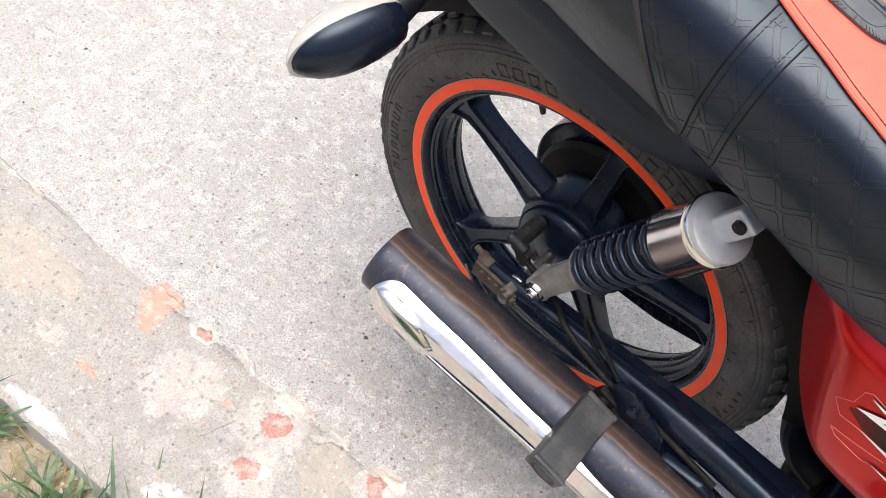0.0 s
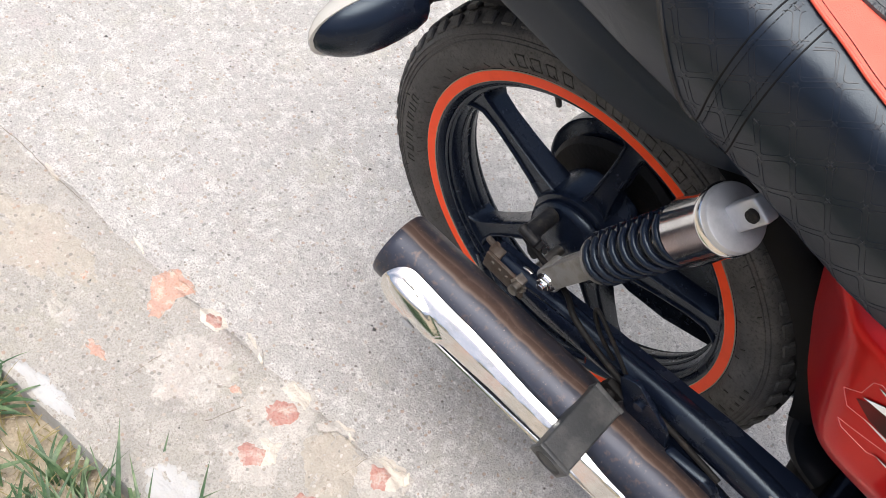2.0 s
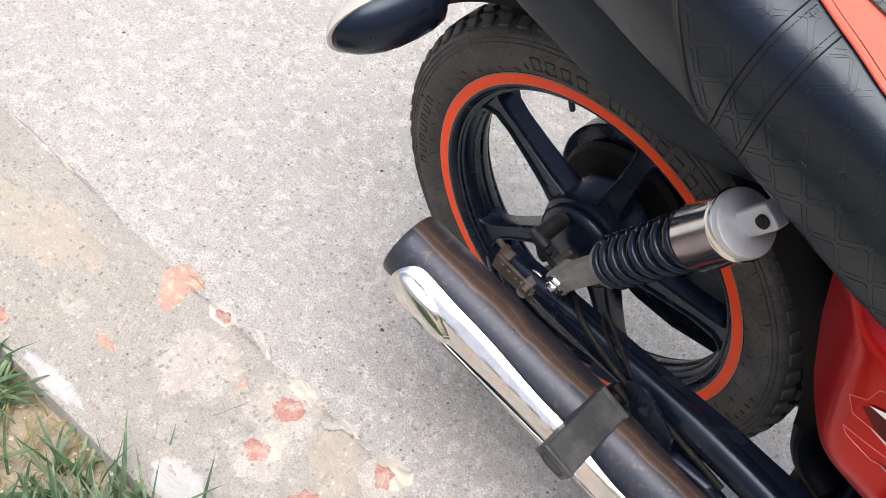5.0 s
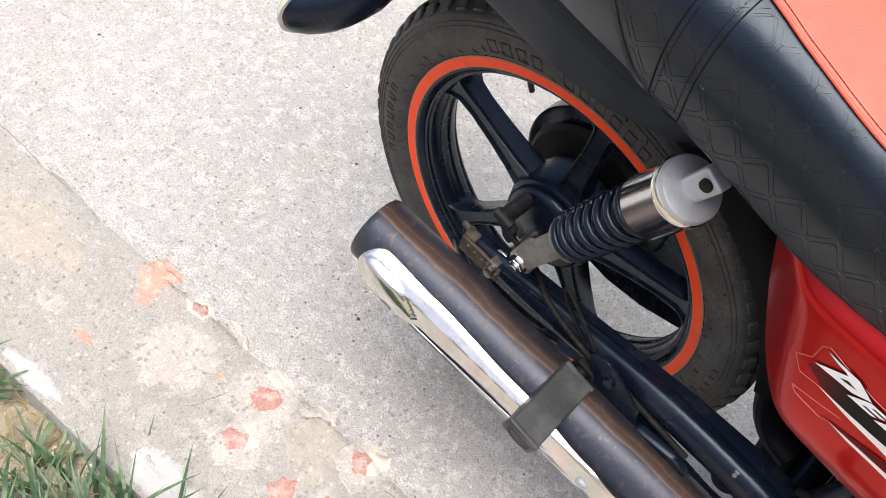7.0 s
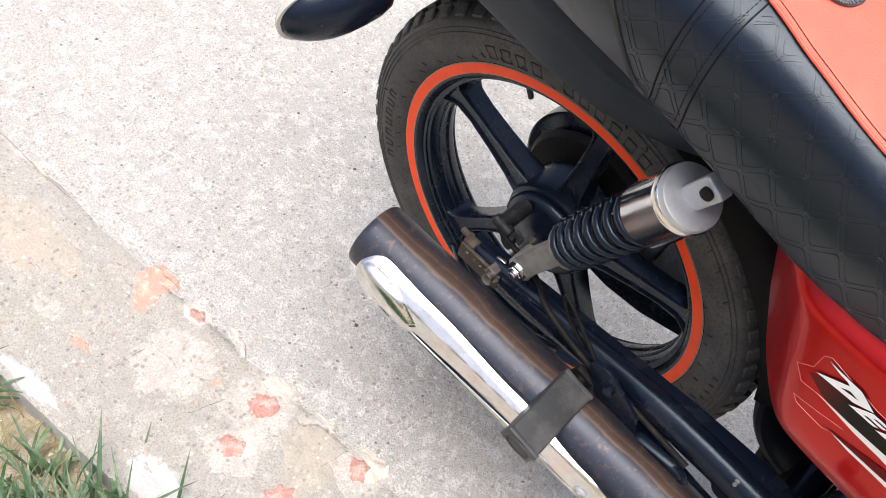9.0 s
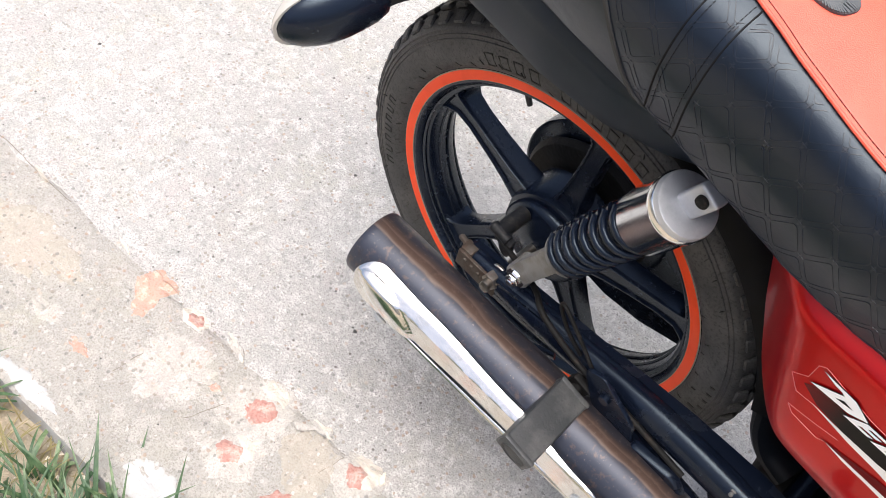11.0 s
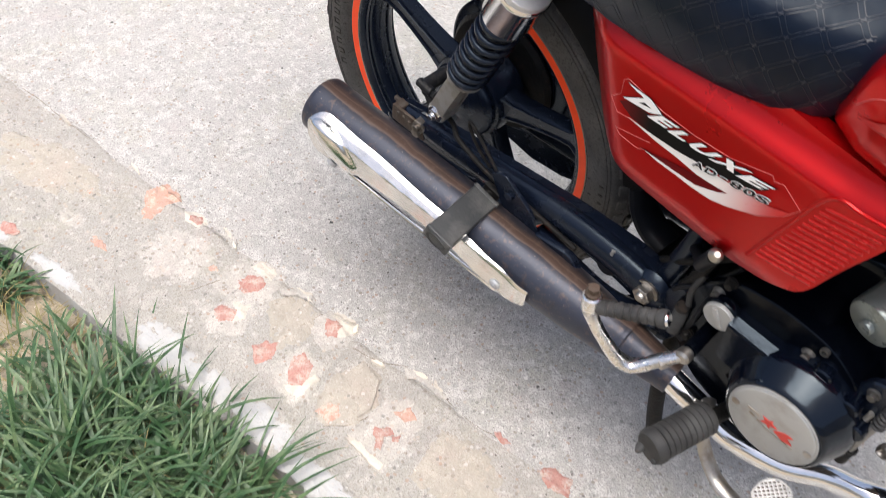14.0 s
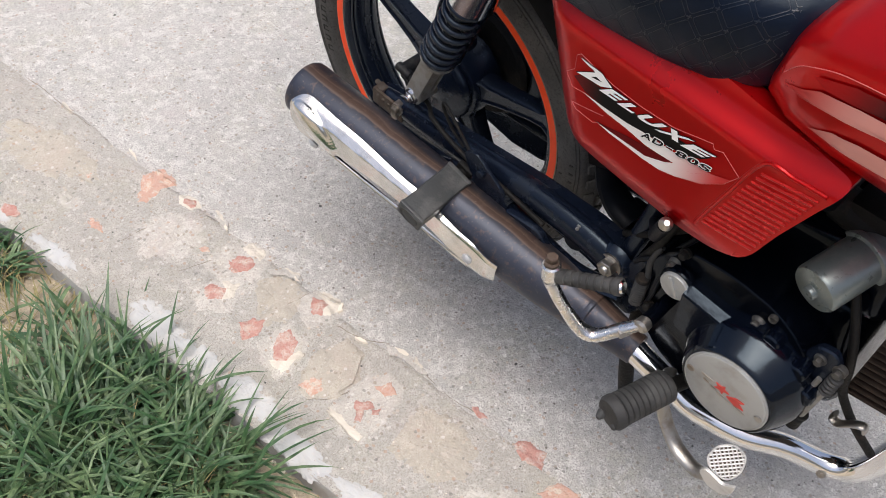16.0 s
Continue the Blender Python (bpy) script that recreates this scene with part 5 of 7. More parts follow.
bm = bmesh.new()
tube(bm, [(0.23, -0.100, -0.010), (0.30, -0.105, -0.022), (0.36, -0.105, -0.030), (0.43, -0.10, -0.012)], 0.010, 12, 6, (0.6, 1.6))
plate(bm, rounded([(0.235, 0.006), (0.30, 0.012), (0.33, -0.036), (0.26, -0.036)], 0.012), -0.118, -0.108, 0.002)
part("muffler_hanger", bm, black_paint, bike, "black muffler hanger strap")

# --- battery box between the wheel and the engine
bm = bmesh.new()
block(bm, (0.085, 0.13, 0.24), pose(0.375, YC, 0.215, 0, -8, 0), 0.012, 3)
part("battery_box", bm, black_plastic, bike, "black battery box under the seat")

bm = bmesh.new()
tube(bm, [(0.315, -0.005, 0.075), (0.325, -0.008, 0.045), (0.345, -0.010, 0.020), (0.375, -0.012, 0.008)], 0.018, 14, 6, (0.8, 1.3))
part("hose_elbow", bm, black_plastic, bike, "bent black rubber duct")
bm = bmesh.new()
block(bm, (0.085, 0.075, 0.040), pose(0.385, 0.0, -0.022, 0, 12, 8), 0.010, 3)
part("stand_bracket", bm, black_grease, bike, "black stand bracket")

# --- frame round the swing arm pivot
bm = bmesh.new()
plate(bm, rounded([(0.425, 0.040), (0.436, 0.062), (0.452, 0.060), (0.460, -0.02), (0.440, -0.060), (0.390, -0.050), (0.368, -0.034), (0.395, -0.030), (0.428, -0.012)], 0.008), -0.094, -0.080, 0.003)
fr = part("frame", bm, black_paint, bike, "black tubular frame")
bm = bmesh.new()
tube(bm, [(0.41, -0.075, 0.03), (0.43, -0.07, 0.12), (0.44, -0.06, 0.24), (0.40, -0.06, 0.33), (0.22, -0.075, 0.385), (0.02, -0.075, 0.395), (-0.12, -0.06, 0.40)], 0.013, 14, 6)
tube(bm, [(0.41, 0.145, 0.03), (0.43, 0.14, 0.12), (0.44, 0.13, 0.24), (0.40, 0.13, 0.33), (0.22, 0.145, 0.385), (0.02, 0.145, 0.395), (-0.12, 0.13, 0.40)], 0.013, 12, 5)
tube(bm, [(0.44, YC, 0.30), (0.60, YC, 0.36), (0.85, YC, 0.42)], 0.02, 12, 4)
part("frame_tube", bm, black_paint, fr)
bm = bmesh.new()
hex_nut(bm, (0.404, -0.099, 0.024), (0.404, -0.114, 0.024), 0.0125)
rod(bm, (0.404, -0.099, 0.024), (0.404, -0.1025, 0.024), 0.0165, None, 24)
rod(bm, (0.404, -0.112, 0.024), (0.404, -0.118, 0.024), 0.0070, 0.006, 16, 0.001)
part("pivot_nut", bm, dull_steel, fr, "grey swing arm pivot nut")
bm = bmesh.new()
rod(bm, (0.343, -0.086, 0.016), (0.343, -0.103, 0.016), 0.0175, 0.0155, 28, 0.003)
part("rubber_stop", bm, black_plastic, fr)
for x, z in ((0.346, 0.043), (0.361, 0.020)):
    bm = bmesh.new()
    hex_nut(bm, (x, -0.088, z), (x, -0.098, z), 0.0046)
    rod(bm, (x, -0.096, z), (x, -0.102, z), 0.0024, None, 10, 0.0006)
    part("bolt", bm, strut_grey, fr, "small grey bolt on the arm")
bm = bmesh.new()
rod(bm, (0.466, -0.128, 0.158), (0.4850, -0.1495, 0.210), 0.0085, None, 18, 0.002)
tube(bm, [(0.432, -0.072, 0.110), (0.450, -0.100, 0.135), (0.468, -0.130, 0.164)], 0.007, 12, 5)
part("switch", bm, black_plastic, fr)
bm = bmesh.new()
rod(bm, (0.4850, -0.1495, 0.210), (0.4885, -0.1535, 0.2185), 0.0080, 0.0060, 20, 0.0028)
part("switch_tip", bm, dull_steel, fr, "shiny round tip")

# --- centre stand
bm = bmesh.new()
tube(bm, [(0.44, -0.060, -0.055), (0.452, -0.086, -0.13), (0.459, -0.084, -0.21), (0.463, -0.062, -0.318)], 0.011, 12, 5)
tube(bm, [(0.44, 0.13, -0.055), (0.455, 0.15, -0.15), (0.468, 0.165, -0.28), (0.475, 0.172, -0.330)], 0.011, 12, 5)
rod(bm, (0.448, -0.075, -0.105), (0.448, 0.145, -0.105), 0.009, None, 12)
stand = part("centre_stand", bm, black_grease, bike, "worn black centre stand")
bm = bmesh.new()
block(bm, (0.034, 0.020, 0.008), pose(0.464, -0.062, -0.3240, -3, 0, 0), 0.003)
part("foot", bm, black_grease, stand)
bm = bmesh.new()
block(bm, (0.034, 0.020, 0.008), pose(0.475, 0.173, -0.3360, -3, 0, 0), 0.003)
part("foot", bm, black_grease, stand)

# --- side panel
PANEL = [(0.245, 0.398), (0.240, 0.345), (0.258, 0.290), (0.286, 0.240), (0.325, 0.213), (0.370, 0.206), (0.419, 0.201), (0.492, 0.197), (0.535, 0.207), (0.572, 0.229), (0.583, 0.246), (0.600, 0.291), (0.627, 0.351), (0.644, 0.386), (0.600, 0.389), (0.530, 0.393), (0.470, 0.400), (0.405, 0.400), (0.320, 0.400)]


def soft_ramp(k, w):
    """max(0, k), rounded off over the width w."""
    return w * (math.log1p(math.exp(k / w)) if k / w < 30 else k / w)


def panel_y(x, z):
    """The outer face of the side panel: a flat that widens forward, a chamfer above its crease, a rolled rear edge."""
    y = -0.125 - 0.086 * (x - 0.31)
    k = z - 0.364 - 0.15 * max(0.0, x - 0.57)
    y += 1.6 * soft_ramp(k, 0.0026) - 0.95 * soft_ramp(k - 0.009, 0.0030) - 0.40 * soft_ramp(k - 0.018, 0.004)
    y += 0.90 * soft_ramp(0.287 + (0.36 - z) * 0.3 - x, 0.007)
    y += 0.35 * soft_ramp(0.222 - z, 0.004)
    return y


def skin(bm, outline, yfun, offset, thick, n=20):
    """A shell over an outline of (x, z), following yfun, with returned edges."""
    xs, zs = [p[0] for p in outline], [p[1] for p in outline]
    cx, cz = sum(xs) / len(xs), sum(zs) / len(zs)
    rings = []
    N = len(outline)
    for k in range(n + 1):
        f = 1 - k / n
        rings.append([bm.verts.new((cx + (x - cx) * f, yfun(cx + (x - cx) * f, cz + (z - cz) * f) - offset, cz + (z - cz) * f)) for x, z in outline] if k < n else [bm.verts.new((cx, yfun(cx, cz) - offset, cz))])
    for a, b in zip(rings, rings[1:]):
        for i in range(N):
            j = (i + 1) % N
            bm.faces.new((a[i], a[j], b[j], b[i]) if len(b) > 1 else (a[i], a[j], b[0]))
    if thick:
        back = [bm.verts.new((v.co.x, v.co.y + thick, v.co.z)) for v in rings[0]]
        for i in range(N):
            j = (i + 1) % N
            bm.faces.new((rings[0][j], rings[0][i], back[i], back[j]))


def fine(outline, step=0.006):
    out = []
    for i, p in enumerate(outline):
        q = outline[(i + 1) % len(outline)]
        n = max(1, int(math.hypot(q[0] - p[0], q[1] - p[1]) / step))
        out += [(p[0] + (q[0] - p[0]) * k / n, p[1] + (q[1] - p[1]) * k / n) for k in range(n)]
    return out


bm = bmesh.new()
skin(bm, fine(rounded(PANEL, 0.012), 0.007), panel_y, 0, 0.02, 26)
panel = part("side_panel", bm, paint_red, bike, "glossy red metallic side panel with ribbed corner and decal")
bm = bmesh.new()
skin(bm, fine(rounded(PANEL, 0.012), 0.012), panel_y, 0, 0.02, 12)
for v in bm.verts:
    v.co.y = 2 * YC - v.co.y
part("far_side_panel", bm, paint_red, bike, "glossy red far side panel")
# ribbed corner
GA, GB, GC, GD = Vector((0.519, 0.236)), Vector((0.565, 0.350)), Vector((0.624, 0.362)), Vector((0.579, 0.247))
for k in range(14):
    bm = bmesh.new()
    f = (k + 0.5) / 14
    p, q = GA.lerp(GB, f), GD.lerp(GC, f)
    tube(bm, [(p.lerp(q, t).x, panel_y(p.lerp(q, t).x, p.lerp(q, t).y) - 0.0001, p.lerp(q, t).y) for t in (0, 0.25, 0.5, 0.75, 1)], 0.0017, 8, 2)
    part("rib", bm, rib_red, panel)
bm = bmesh.new()
tube(bm, [(p.x, panel_y(p.x, p.y) - 0.0004, p.y) for p in (GA + Vector((-0.006, -0.004)), GA.lerp(GB, 0.5) + Vector((-0.007, 0)), GB + Vector((-0.003, 0.008)), GB.lerp(GC, 0.5) + Vector((0, 0.008)), GC + Vector((0.004, 0.006)))], 0.0022, 8, 8)
part("rib_frame", bm, paint_red, panel)


def decal(points, material, name="decal", lift=0.0006, label="", ny=None, host=None):
    """A thin printed film that follows the painted surface."""
    bm = bmesh.new()
    skin(bm, fine(points, 0.004), ny or panel_y, lift, 0, 8)
    return part(name, bm, material, host or panel, label)


def film_on(points, material, name="decal", lift=0.0006, label=""):
    """A flat printed shape of any outline laid on the panel."""
    bm = bmesh.new()
    f = bm.faces.new([bm.verts.new((x, panel_y(x, z) - lift, z)) for x, z in points])
    f.normal_update()
    bmesh.ops.triangulate(bm, faces=[f])
    bmesh.ops.recalc_face_normals(bm, faces=bm.faces[:])
    if sum(w.normal.y for w in bm.faces) > 0:
        bmesh.ops.reverse_faces(bm, faces=bm.faces[:])
    return part(name, bm, material, panel, label, smooth=False)


def grown(points, d):
    """The outline pushed out by d."""
    area = sum(p[0] * q[1] - q[0] * p[1] for p, q in zip(points, points[1:] + points[:1]))
    out = []
    for i, p in enumerate(points):
        a, b = Vector(points[i - 1]), Vector(points[(i + 1) % len(points)])
        e, f = (Vector(p) - a).normalized(), (b - Vector(p)).normalized()
        n = Vector((e.y + f.y, -e.x - f.x)) * (1 if area > 0 else -1)
        n = n / max(n.length, 1e-6) * d * min(2.2, 1 / max(0.3, math.sqrt(max(0.0, (1 + e.dot(f)) / 2))))
        out.append((p[0] + n.x, p[1] + n.y))
    return out


film_on([(0.3258, 0.3023), (0.3379, 0.3126), (0.3608, 0.3117), (0.3878, 0.3100), (0.4127, 0.3108), (0.4315, 0.3132), (0.4582, 0.3167), (0.4842, 0.3202), (0.5094, 0.3235), (0.4991, 0.3140), (0.4778, 0.3039), (0.4569, 0.3003), (0.4272, 0.2950), (0.4047, 0.2920), (0.3723, 0.2904), (0.3444, 0.2927)], print_shade, lift=0.0005, label="black shade printed under the letters")
film_on([(0.3400, 0.2908), (0.3722, 0.2909), (0.4046, 0.2925), (0.4269, 0.2961), (0.4520, 0.2976), (0.4735, 0.2997), (0.5046, 0.3036), (0.5157, 0.3062), (0.4926, 0.2891), (0.4702, 0.2858), (0.4499, 0.2832), (0.4330, 0.2820), (0.4062, 0.2850), (0.3792, 0.2859)], print_stripe, lift=0.0008, label="white speed stripe fading to red")
film_on([(0.3603, 0.2646), (0.3853, 0.2702), (0.4109, 0.2769), (0.4417, 0.2818), (0.4701, 0.2863), (0.4607, 0.2790), (0.4363, 0.2679), (0.4101, 0.2664), (0.3802, 0.2651)], decal_dark, lift=0.0007)
film_on([(0.3673, 0.2652), (0.3801, 0.2656), (0.4100, 0.2669), (0.4362, 0.2684), (0.4607, 0.2790), (0.4714, 0.2865), (0.4926, 0.2891), (0.5157, 0.3062), (0.5351, 0.3143), (0.5302, 0.3051), (0.5070, 0.2858), (0.4755, 0.2706), (0.4545, 0.2639), (0.4317, 0.2623), (0.4109, 0.2629), (0.3868, 0.2626)], print_stripe, lift=0.0009, label="white speed stripe fading to red")
# the flying first letter of the slanting word, white with a thin black edge
D_SHAPE = [(0.3320, 0.3326), (0.3436, 0.3320), (0.3629, 0.3316), (0.3791, 0.3226), (0.3641, 0.3146), (0.3295, 0.3108), (0.3541, 0.3266), (0.3508, 0.3286), (0.3441, 0.3289)]
film_on(grown(D_SHAPE, 0.0009), decal_black, "letter_edge", 0.0011)
film_on(D_SHAPE, decal_white, "letter", 0.0015)
film_on([(0.3497, 0.3179), (0.3566, 0.3227), (0.3655, 0.3211)], decal_black, "letter_edge", 0.0017)


def glyph(ch, material, origin, u, v, lift, bold, grow=0.0):
    """One letter of the built-in font spanned by the vectors u and v on the panel."""
    cu = bpy.data.curves.new("letter", "FONT")
    cu.body, cu.offset = ch, bold
    tmp = bpy.data.objects.new("letter", cu)
    scene.collection.objects.link(tmp)
    me = bpy.data.meshes.new_from_object(tmp.evaluated_get(bpy.context.evaluated_depsgraph_get()))
    bpy.data.objects.remove(tmp)
    bm = bmesh.new()
    bm.from_mesh(me)
    bpy.data.meshes.remove(me)
    xs, ys = [w.co.x for w in bm.verts], [w.co.y for w in bm.verts]
    ax, bx, ay, by = min(xs), max(xs), min(ys), max(ys)
    for w in bm.verts:
        p = (w.co.x - ax) / (bx - ax) * (1 + 2 * grow) - grow
        q = (w.co.y - ay) / max(by - ay, 1e-6) * (1 + 3 * grow) - 1.5 * grow
        px, pz = origin[0] + u[0] * p + v[0] * q, origin[1] + u[1] * p + v[1] * q
        w.co = Vector((px, panel_y(px, pz) - lift, pz))
    part("letter", bm, material, panel, smooth=False)


for ch, o, u, v in (("E", (0.3625, 0.3088), (0.0228, 0.0010), (0.0170, 0.0128)), ("L", (0.3885, 0.3084), (0.0205, 0.0012), (0.0170, 0.0128)), ("U", (0.4122, 0.3088), (0.0255, 0.0022), (0.0165, 0.0135)), ("X", (0.4395, 0.3108), (0.0310, 0.0042), (0.0180, 0.0150)), ("E", (0.4725, 0.3137), (0.0275, 0.0045), (0.0150, 0.0122))):
    glyph(ch, decal_black, o, u, v, 0.0011, 0.075, 0.05)
    glyph(ch, decal_white, o, u, v, 0.0015, 0.045)
for k, ch in enumerate("AD-80S"):
    for grow, m, lift, bold in ((0.07, decal_white, 0.0012, 0.075), (0.0, decal_black, 0.0017, 0.025)):
        o = (0.4254 + 0.0147 * k, 0.2896 + 0.0028 * k)
        if ch == "-":
            glyph(ch, m, (o[0] + 0.0035, o[1] + 0.0045), (0.0075, 0.0015), (0.0003, 0.0013), lift, 0.02, grow * 2)
        else:
            glyph(ch, m, o, (0.0130, 0.0026), (0.0022, 0.0082), lift, bold, grow)
for line in ([(0.3256, 0.2865), (0.3140, 0.3000), (0.3222, 0.3086), (0.3256, 0.3119), (0.3262, 0.3310), (0.3315, 0.3359), (0.3787, 0.3258), (0.4177, 0.3243), (0.4609, 0.3275), (0.5069, 0.3412), (0.5098, 0.3356), (0.5200, 0.3395), (0.5432, 0.3241), (0.5304, 0.3046), (0.5072, 0.2850), (0.4757, 0.2699), (0.4548, 0.2628)], [(0.3256, 0.2865), (0.3400, 0.2895), (0.3511, 0.2900)], [(0.3731, 0.2783), (0.3275, 0.2662), (0.3343, 0.2606), (0.3611, 0.2599), (0.3679, 0.2651)]):
    bm = bmesh.new()
    for p, q in zip(line, line[1:]):
        tube(bm, [(x, panel_y(x, z) - 0.0003, z) for x, z in (p, ((p[0] + q[0]) / 2, (p[1] + q[1]) / 2), q)], 0.00035, 6, 2)
    part("decal_edge", bm, decal_clear, panel)

# --- fuel tank (its rear part is in view)
TANK = ((0.524, 0.452, 0.060, 0.020), (0.529, 0.452, 0.130, 0.046), (0.541, 0.456, 0.162, 0.060), (0.570, 0.464, 0.178, 0.076), (0.62, 0.472, 0.188, 0.090), (0.70, 0.482, 0.194, 0.102), (0.82, 0.490, 0.188, 0.110), (0.93, 0.49, 0.155, 0.105), (1.0, 0.48, 0.09, 0.07), (1.02, 0.48, 0.02, 0.02))


def tank_ring(x, z, w, h, n=40):
    out = []
    for k in range(n):
        a = 2 * math.pi * k / n
        c, s = math.cos(a), math.sin(a)
        p, hh = (0.65, h) if s > 0 else (0.36, h * 1.14)
        out.append((x + 0.02 * s, YC - w * math.copysign(abs(c) ** p, c), z + hh * math.copysign(abs(s) ** 0.7, s)))
    return out


bm = bmesh.new()
rings = []
for i in range(len(TANK) - 1):
    for k in range(6):
        t = k / 6
        row = [TANK[i][j] + (TANK[i + 1][j] - TANK[i][j]) * t for j in range(4)]
        rings.append([bm.verts.new(p) for p in tank_ring(*row)])
for a, b in zip(rings, rings[1:]):
    for k in range(40):
        bm.faces.new((a[k], a[(k + 1) % 40], b[(k + 1) % 40], b[k]))
bm.faces.new(rings[0])
bm.faces.new(rings[-1][::-1])
bmesh.ops.smooth_vert(bm, verts=bm.verts, factor=0.5, use_axis_x=True, use_axis_y=True, use_axis_z=True)
tank = part("fuel_tank", bm, paint_red, bike, "glossy red fuel tank with pale stripe decals")


def tank_y(x, z):
    for (x0, z0, w0, h0), (x1, z1, w1, h1) in zip(TANK, TANK[1:]):
        if x0 <= x <= x1:
            f = (x - x0) / (x1 - x0)
            zc, w, h = z0 + (z1 - z0) * f, w0 + (w1 - w0) * f, h0 + (h1 - h0) * f
            p, hh = (0.65, h) if z > zc else (0.36, h * 1.14)
            s = min(0.98, abs(z - zc) / hh)
            return YC - w * (1 - s ** (2 / 0.7)) ** (p / 2) + 0.001
    return -0.13


decal([(0.575, 0.472), (0.615, 0.488), (0.70, 0.500), (0.80, 0.500), (0.80, 0.480), (0.70, 0.480), (0.62, 0.475), (0.591, 0.467)], tank_shade, lift=0.0026, ny=tank_y, host=tank, label="dark shade over the tank stripe")
decal([(0.549, 0.440), (0.586, 0.463), (0.623, 0.472), (0.70, 0.479), (0.80, 0.479), (0.80, 0.455), (0.70, 0.457), (0.627, 0.459), (0.589, 0.452)], tank_stripe, lift=0.0030, ny=tank_y, host=tank, label="pale stripe fading into the red tank")
decal([(0.585, 0.418), (0.608, 0.433), (0.633, 0.439), (0.70, 0.445), (0.80, 0.445), (0.80, 0.430), (0.70, 0.425), (0.633, 0.419)], tank_stripe, lift=0.0030, ny=tank_y, host=tank, label="pale stripe fading into the red tank")
bm = bmesh.new()
tube(bm, [(x, tank_y(x, z) - 0.0016, z) for x, z in ((0.544, 0.446), (0.556, 0.464), (0.571, 0.477), (0.60, 0.489), (0.65, 0.497))], 0.0005, 6, 5)
part("decal_edge", bm, decal_clear, tank)

# --- seat
SEAT = (  # x, lower edge, side half width at the bottom, at the middle, at the top edge, height of the top edge, crown
    (-0.30, 0.470, 0.070, 0.085, 0.060, 0.560, 0.575), (-0.22, 0.468, 0.105, 0.120, 0.095, 0.565, 0.585), (-0.10, 0.455, 0.135, 0.148, 0.120, 0.565, 0.590), (0.02, 0.445, 0.152, 0.163, 0.130, 0.560, 0.587),
    (0.11, 0.434, 0.158, 0.170, 0.134, 0.550, 0.578), (0.20, 0.412, 0.160, 0.172, 0.140, 0.538, 0.566), (0.28, 0.392, 0.162, 0.178, 0.152, 0.522, 0.552), (0.36, 0.386, 0.162, 0.180, 0.158, 0.508, 0.538), (0.45, 0.388, 0.158, 0.172, 0.146, 0.498, 0.526), (0.52, 0.400, 0.140, 0.150, 0.120, 0.496, 0.520), (0.555, 0.440, 0.110, 0.115, 0.085, 0.500, 0.516), (0.568, 0.475, 0.06, 0.062, 0.045, 0.500, 0.510))


def seat_at(x):
    x = min(max(x, SEAT[0][0]), SEAT[-1][0])
    for i in range(len(SEAT) - 1):
        if x <= SEAT[i + 1][0]:
            p0, p1, p2, p3 = SEAT[max(i - 1, 0)], SEAT[i], SEAT[i + 1], SEAT[min(i + 2, len(SEAT) - 1)]
            t = (x - p1[0]) / (p2[0] - p1[0])
            out = []
            for j in range(1, 7):
                m1 = (p2[j] - p0[j]) / (p2[0] - p0[0]) * (p2[0] - p1[0])
                m2 = (p3[j] - p1[j]) / (p3[0] - p1[0]) * (p2[0] - p1[0])
                out.append((2 * t ** 3 - 3 * t * t + 1) * p1[j] + (t ** 3 - 2 * t * t + t) * m1 + (-2 * t ** 3 + 3 * t * t) * p2[j] + (t ** 3 - t * t) * m2)
            return out
    return list(SEAT[-1][1:])


def seat_point(x, v, lift=0.0):
    """v runs from 0 at the near lower edge over the crown (1) to the far lower edge (2)."""
    lo, wb, wm, wt, zt, zc = seat_at(x)
    f = v if v <= 1 else 2 - v
    ctrl = ((wb * 0.96, lo - 0.002), (wb, lo + 0.002), (wm, lo + (zt - lo) * 0.5), ((wm + wt) / 2 + 0.006, zt - 0.012), (wt * 0.86, zt + (zc - zt) * 0.35), (wt * 0.45, zc - 0.003), (0.0, zc))
    g = f * (len(ctrl) - 1)
    i = min(int(g), len(ctrl) - 2)
    t = g - i
    p0, p1, p2, p3 = ctrl[max(i - 1, 0)], ctrl[i], ctrl[i + 1], ctrl[i + 2] if i + 2 < len(ctrl) else (-ctrl[i][0], ctrl[i][1])
    q = [0.5 * ((2 * p1[j]) + (p2[j] - p0[j]) * t + (2 * p0[j] - 5 * p1[j] + 4 * p2[j] - p3[j]) * t * t + (3 * p1[j] - p0[j] - 3 * p2[j] + p3[j]) * t ** 3) for j in (0, 1)]
    dq = [0.5 * ((p2[j] - p0[j]) + 2 * (2 * p0[j] - 5 * p1[j] + 4 * p2[j] - p3[j]) * t + 3 * (3 * p1[j] - p0[j] - 3 * p2[j] + p3[j]) * t * t) for j in (0, 1)]
    n = Vector((dq[1], -dq[0]))
    n = n.normalized() if n.length > 1e-9 else Vector((0, 1))
    w, z = q[0] + n.x * lift, q[1] + n.y * lift
    return Vector((x, YC - w if v <= 1 else YC + w, z))


def sag(p):
    """Slack and creases of the cover, deeper towards the front."""
    crease = max(0.0, min(1.0, (p.x - 0.36) / 0.08)) * 0.0016 * max(0.0, 1 - 5 * abs(noise.noise(Vector((p.x * 22 + p.y * 9, p.y * 7, p.z * 10)))))
    return Vector((0, -0.894, 0.447)) * (0.0005 * (noise.noise(p * 13) + 0.5 * noise.noise(p * 31)) + crease)


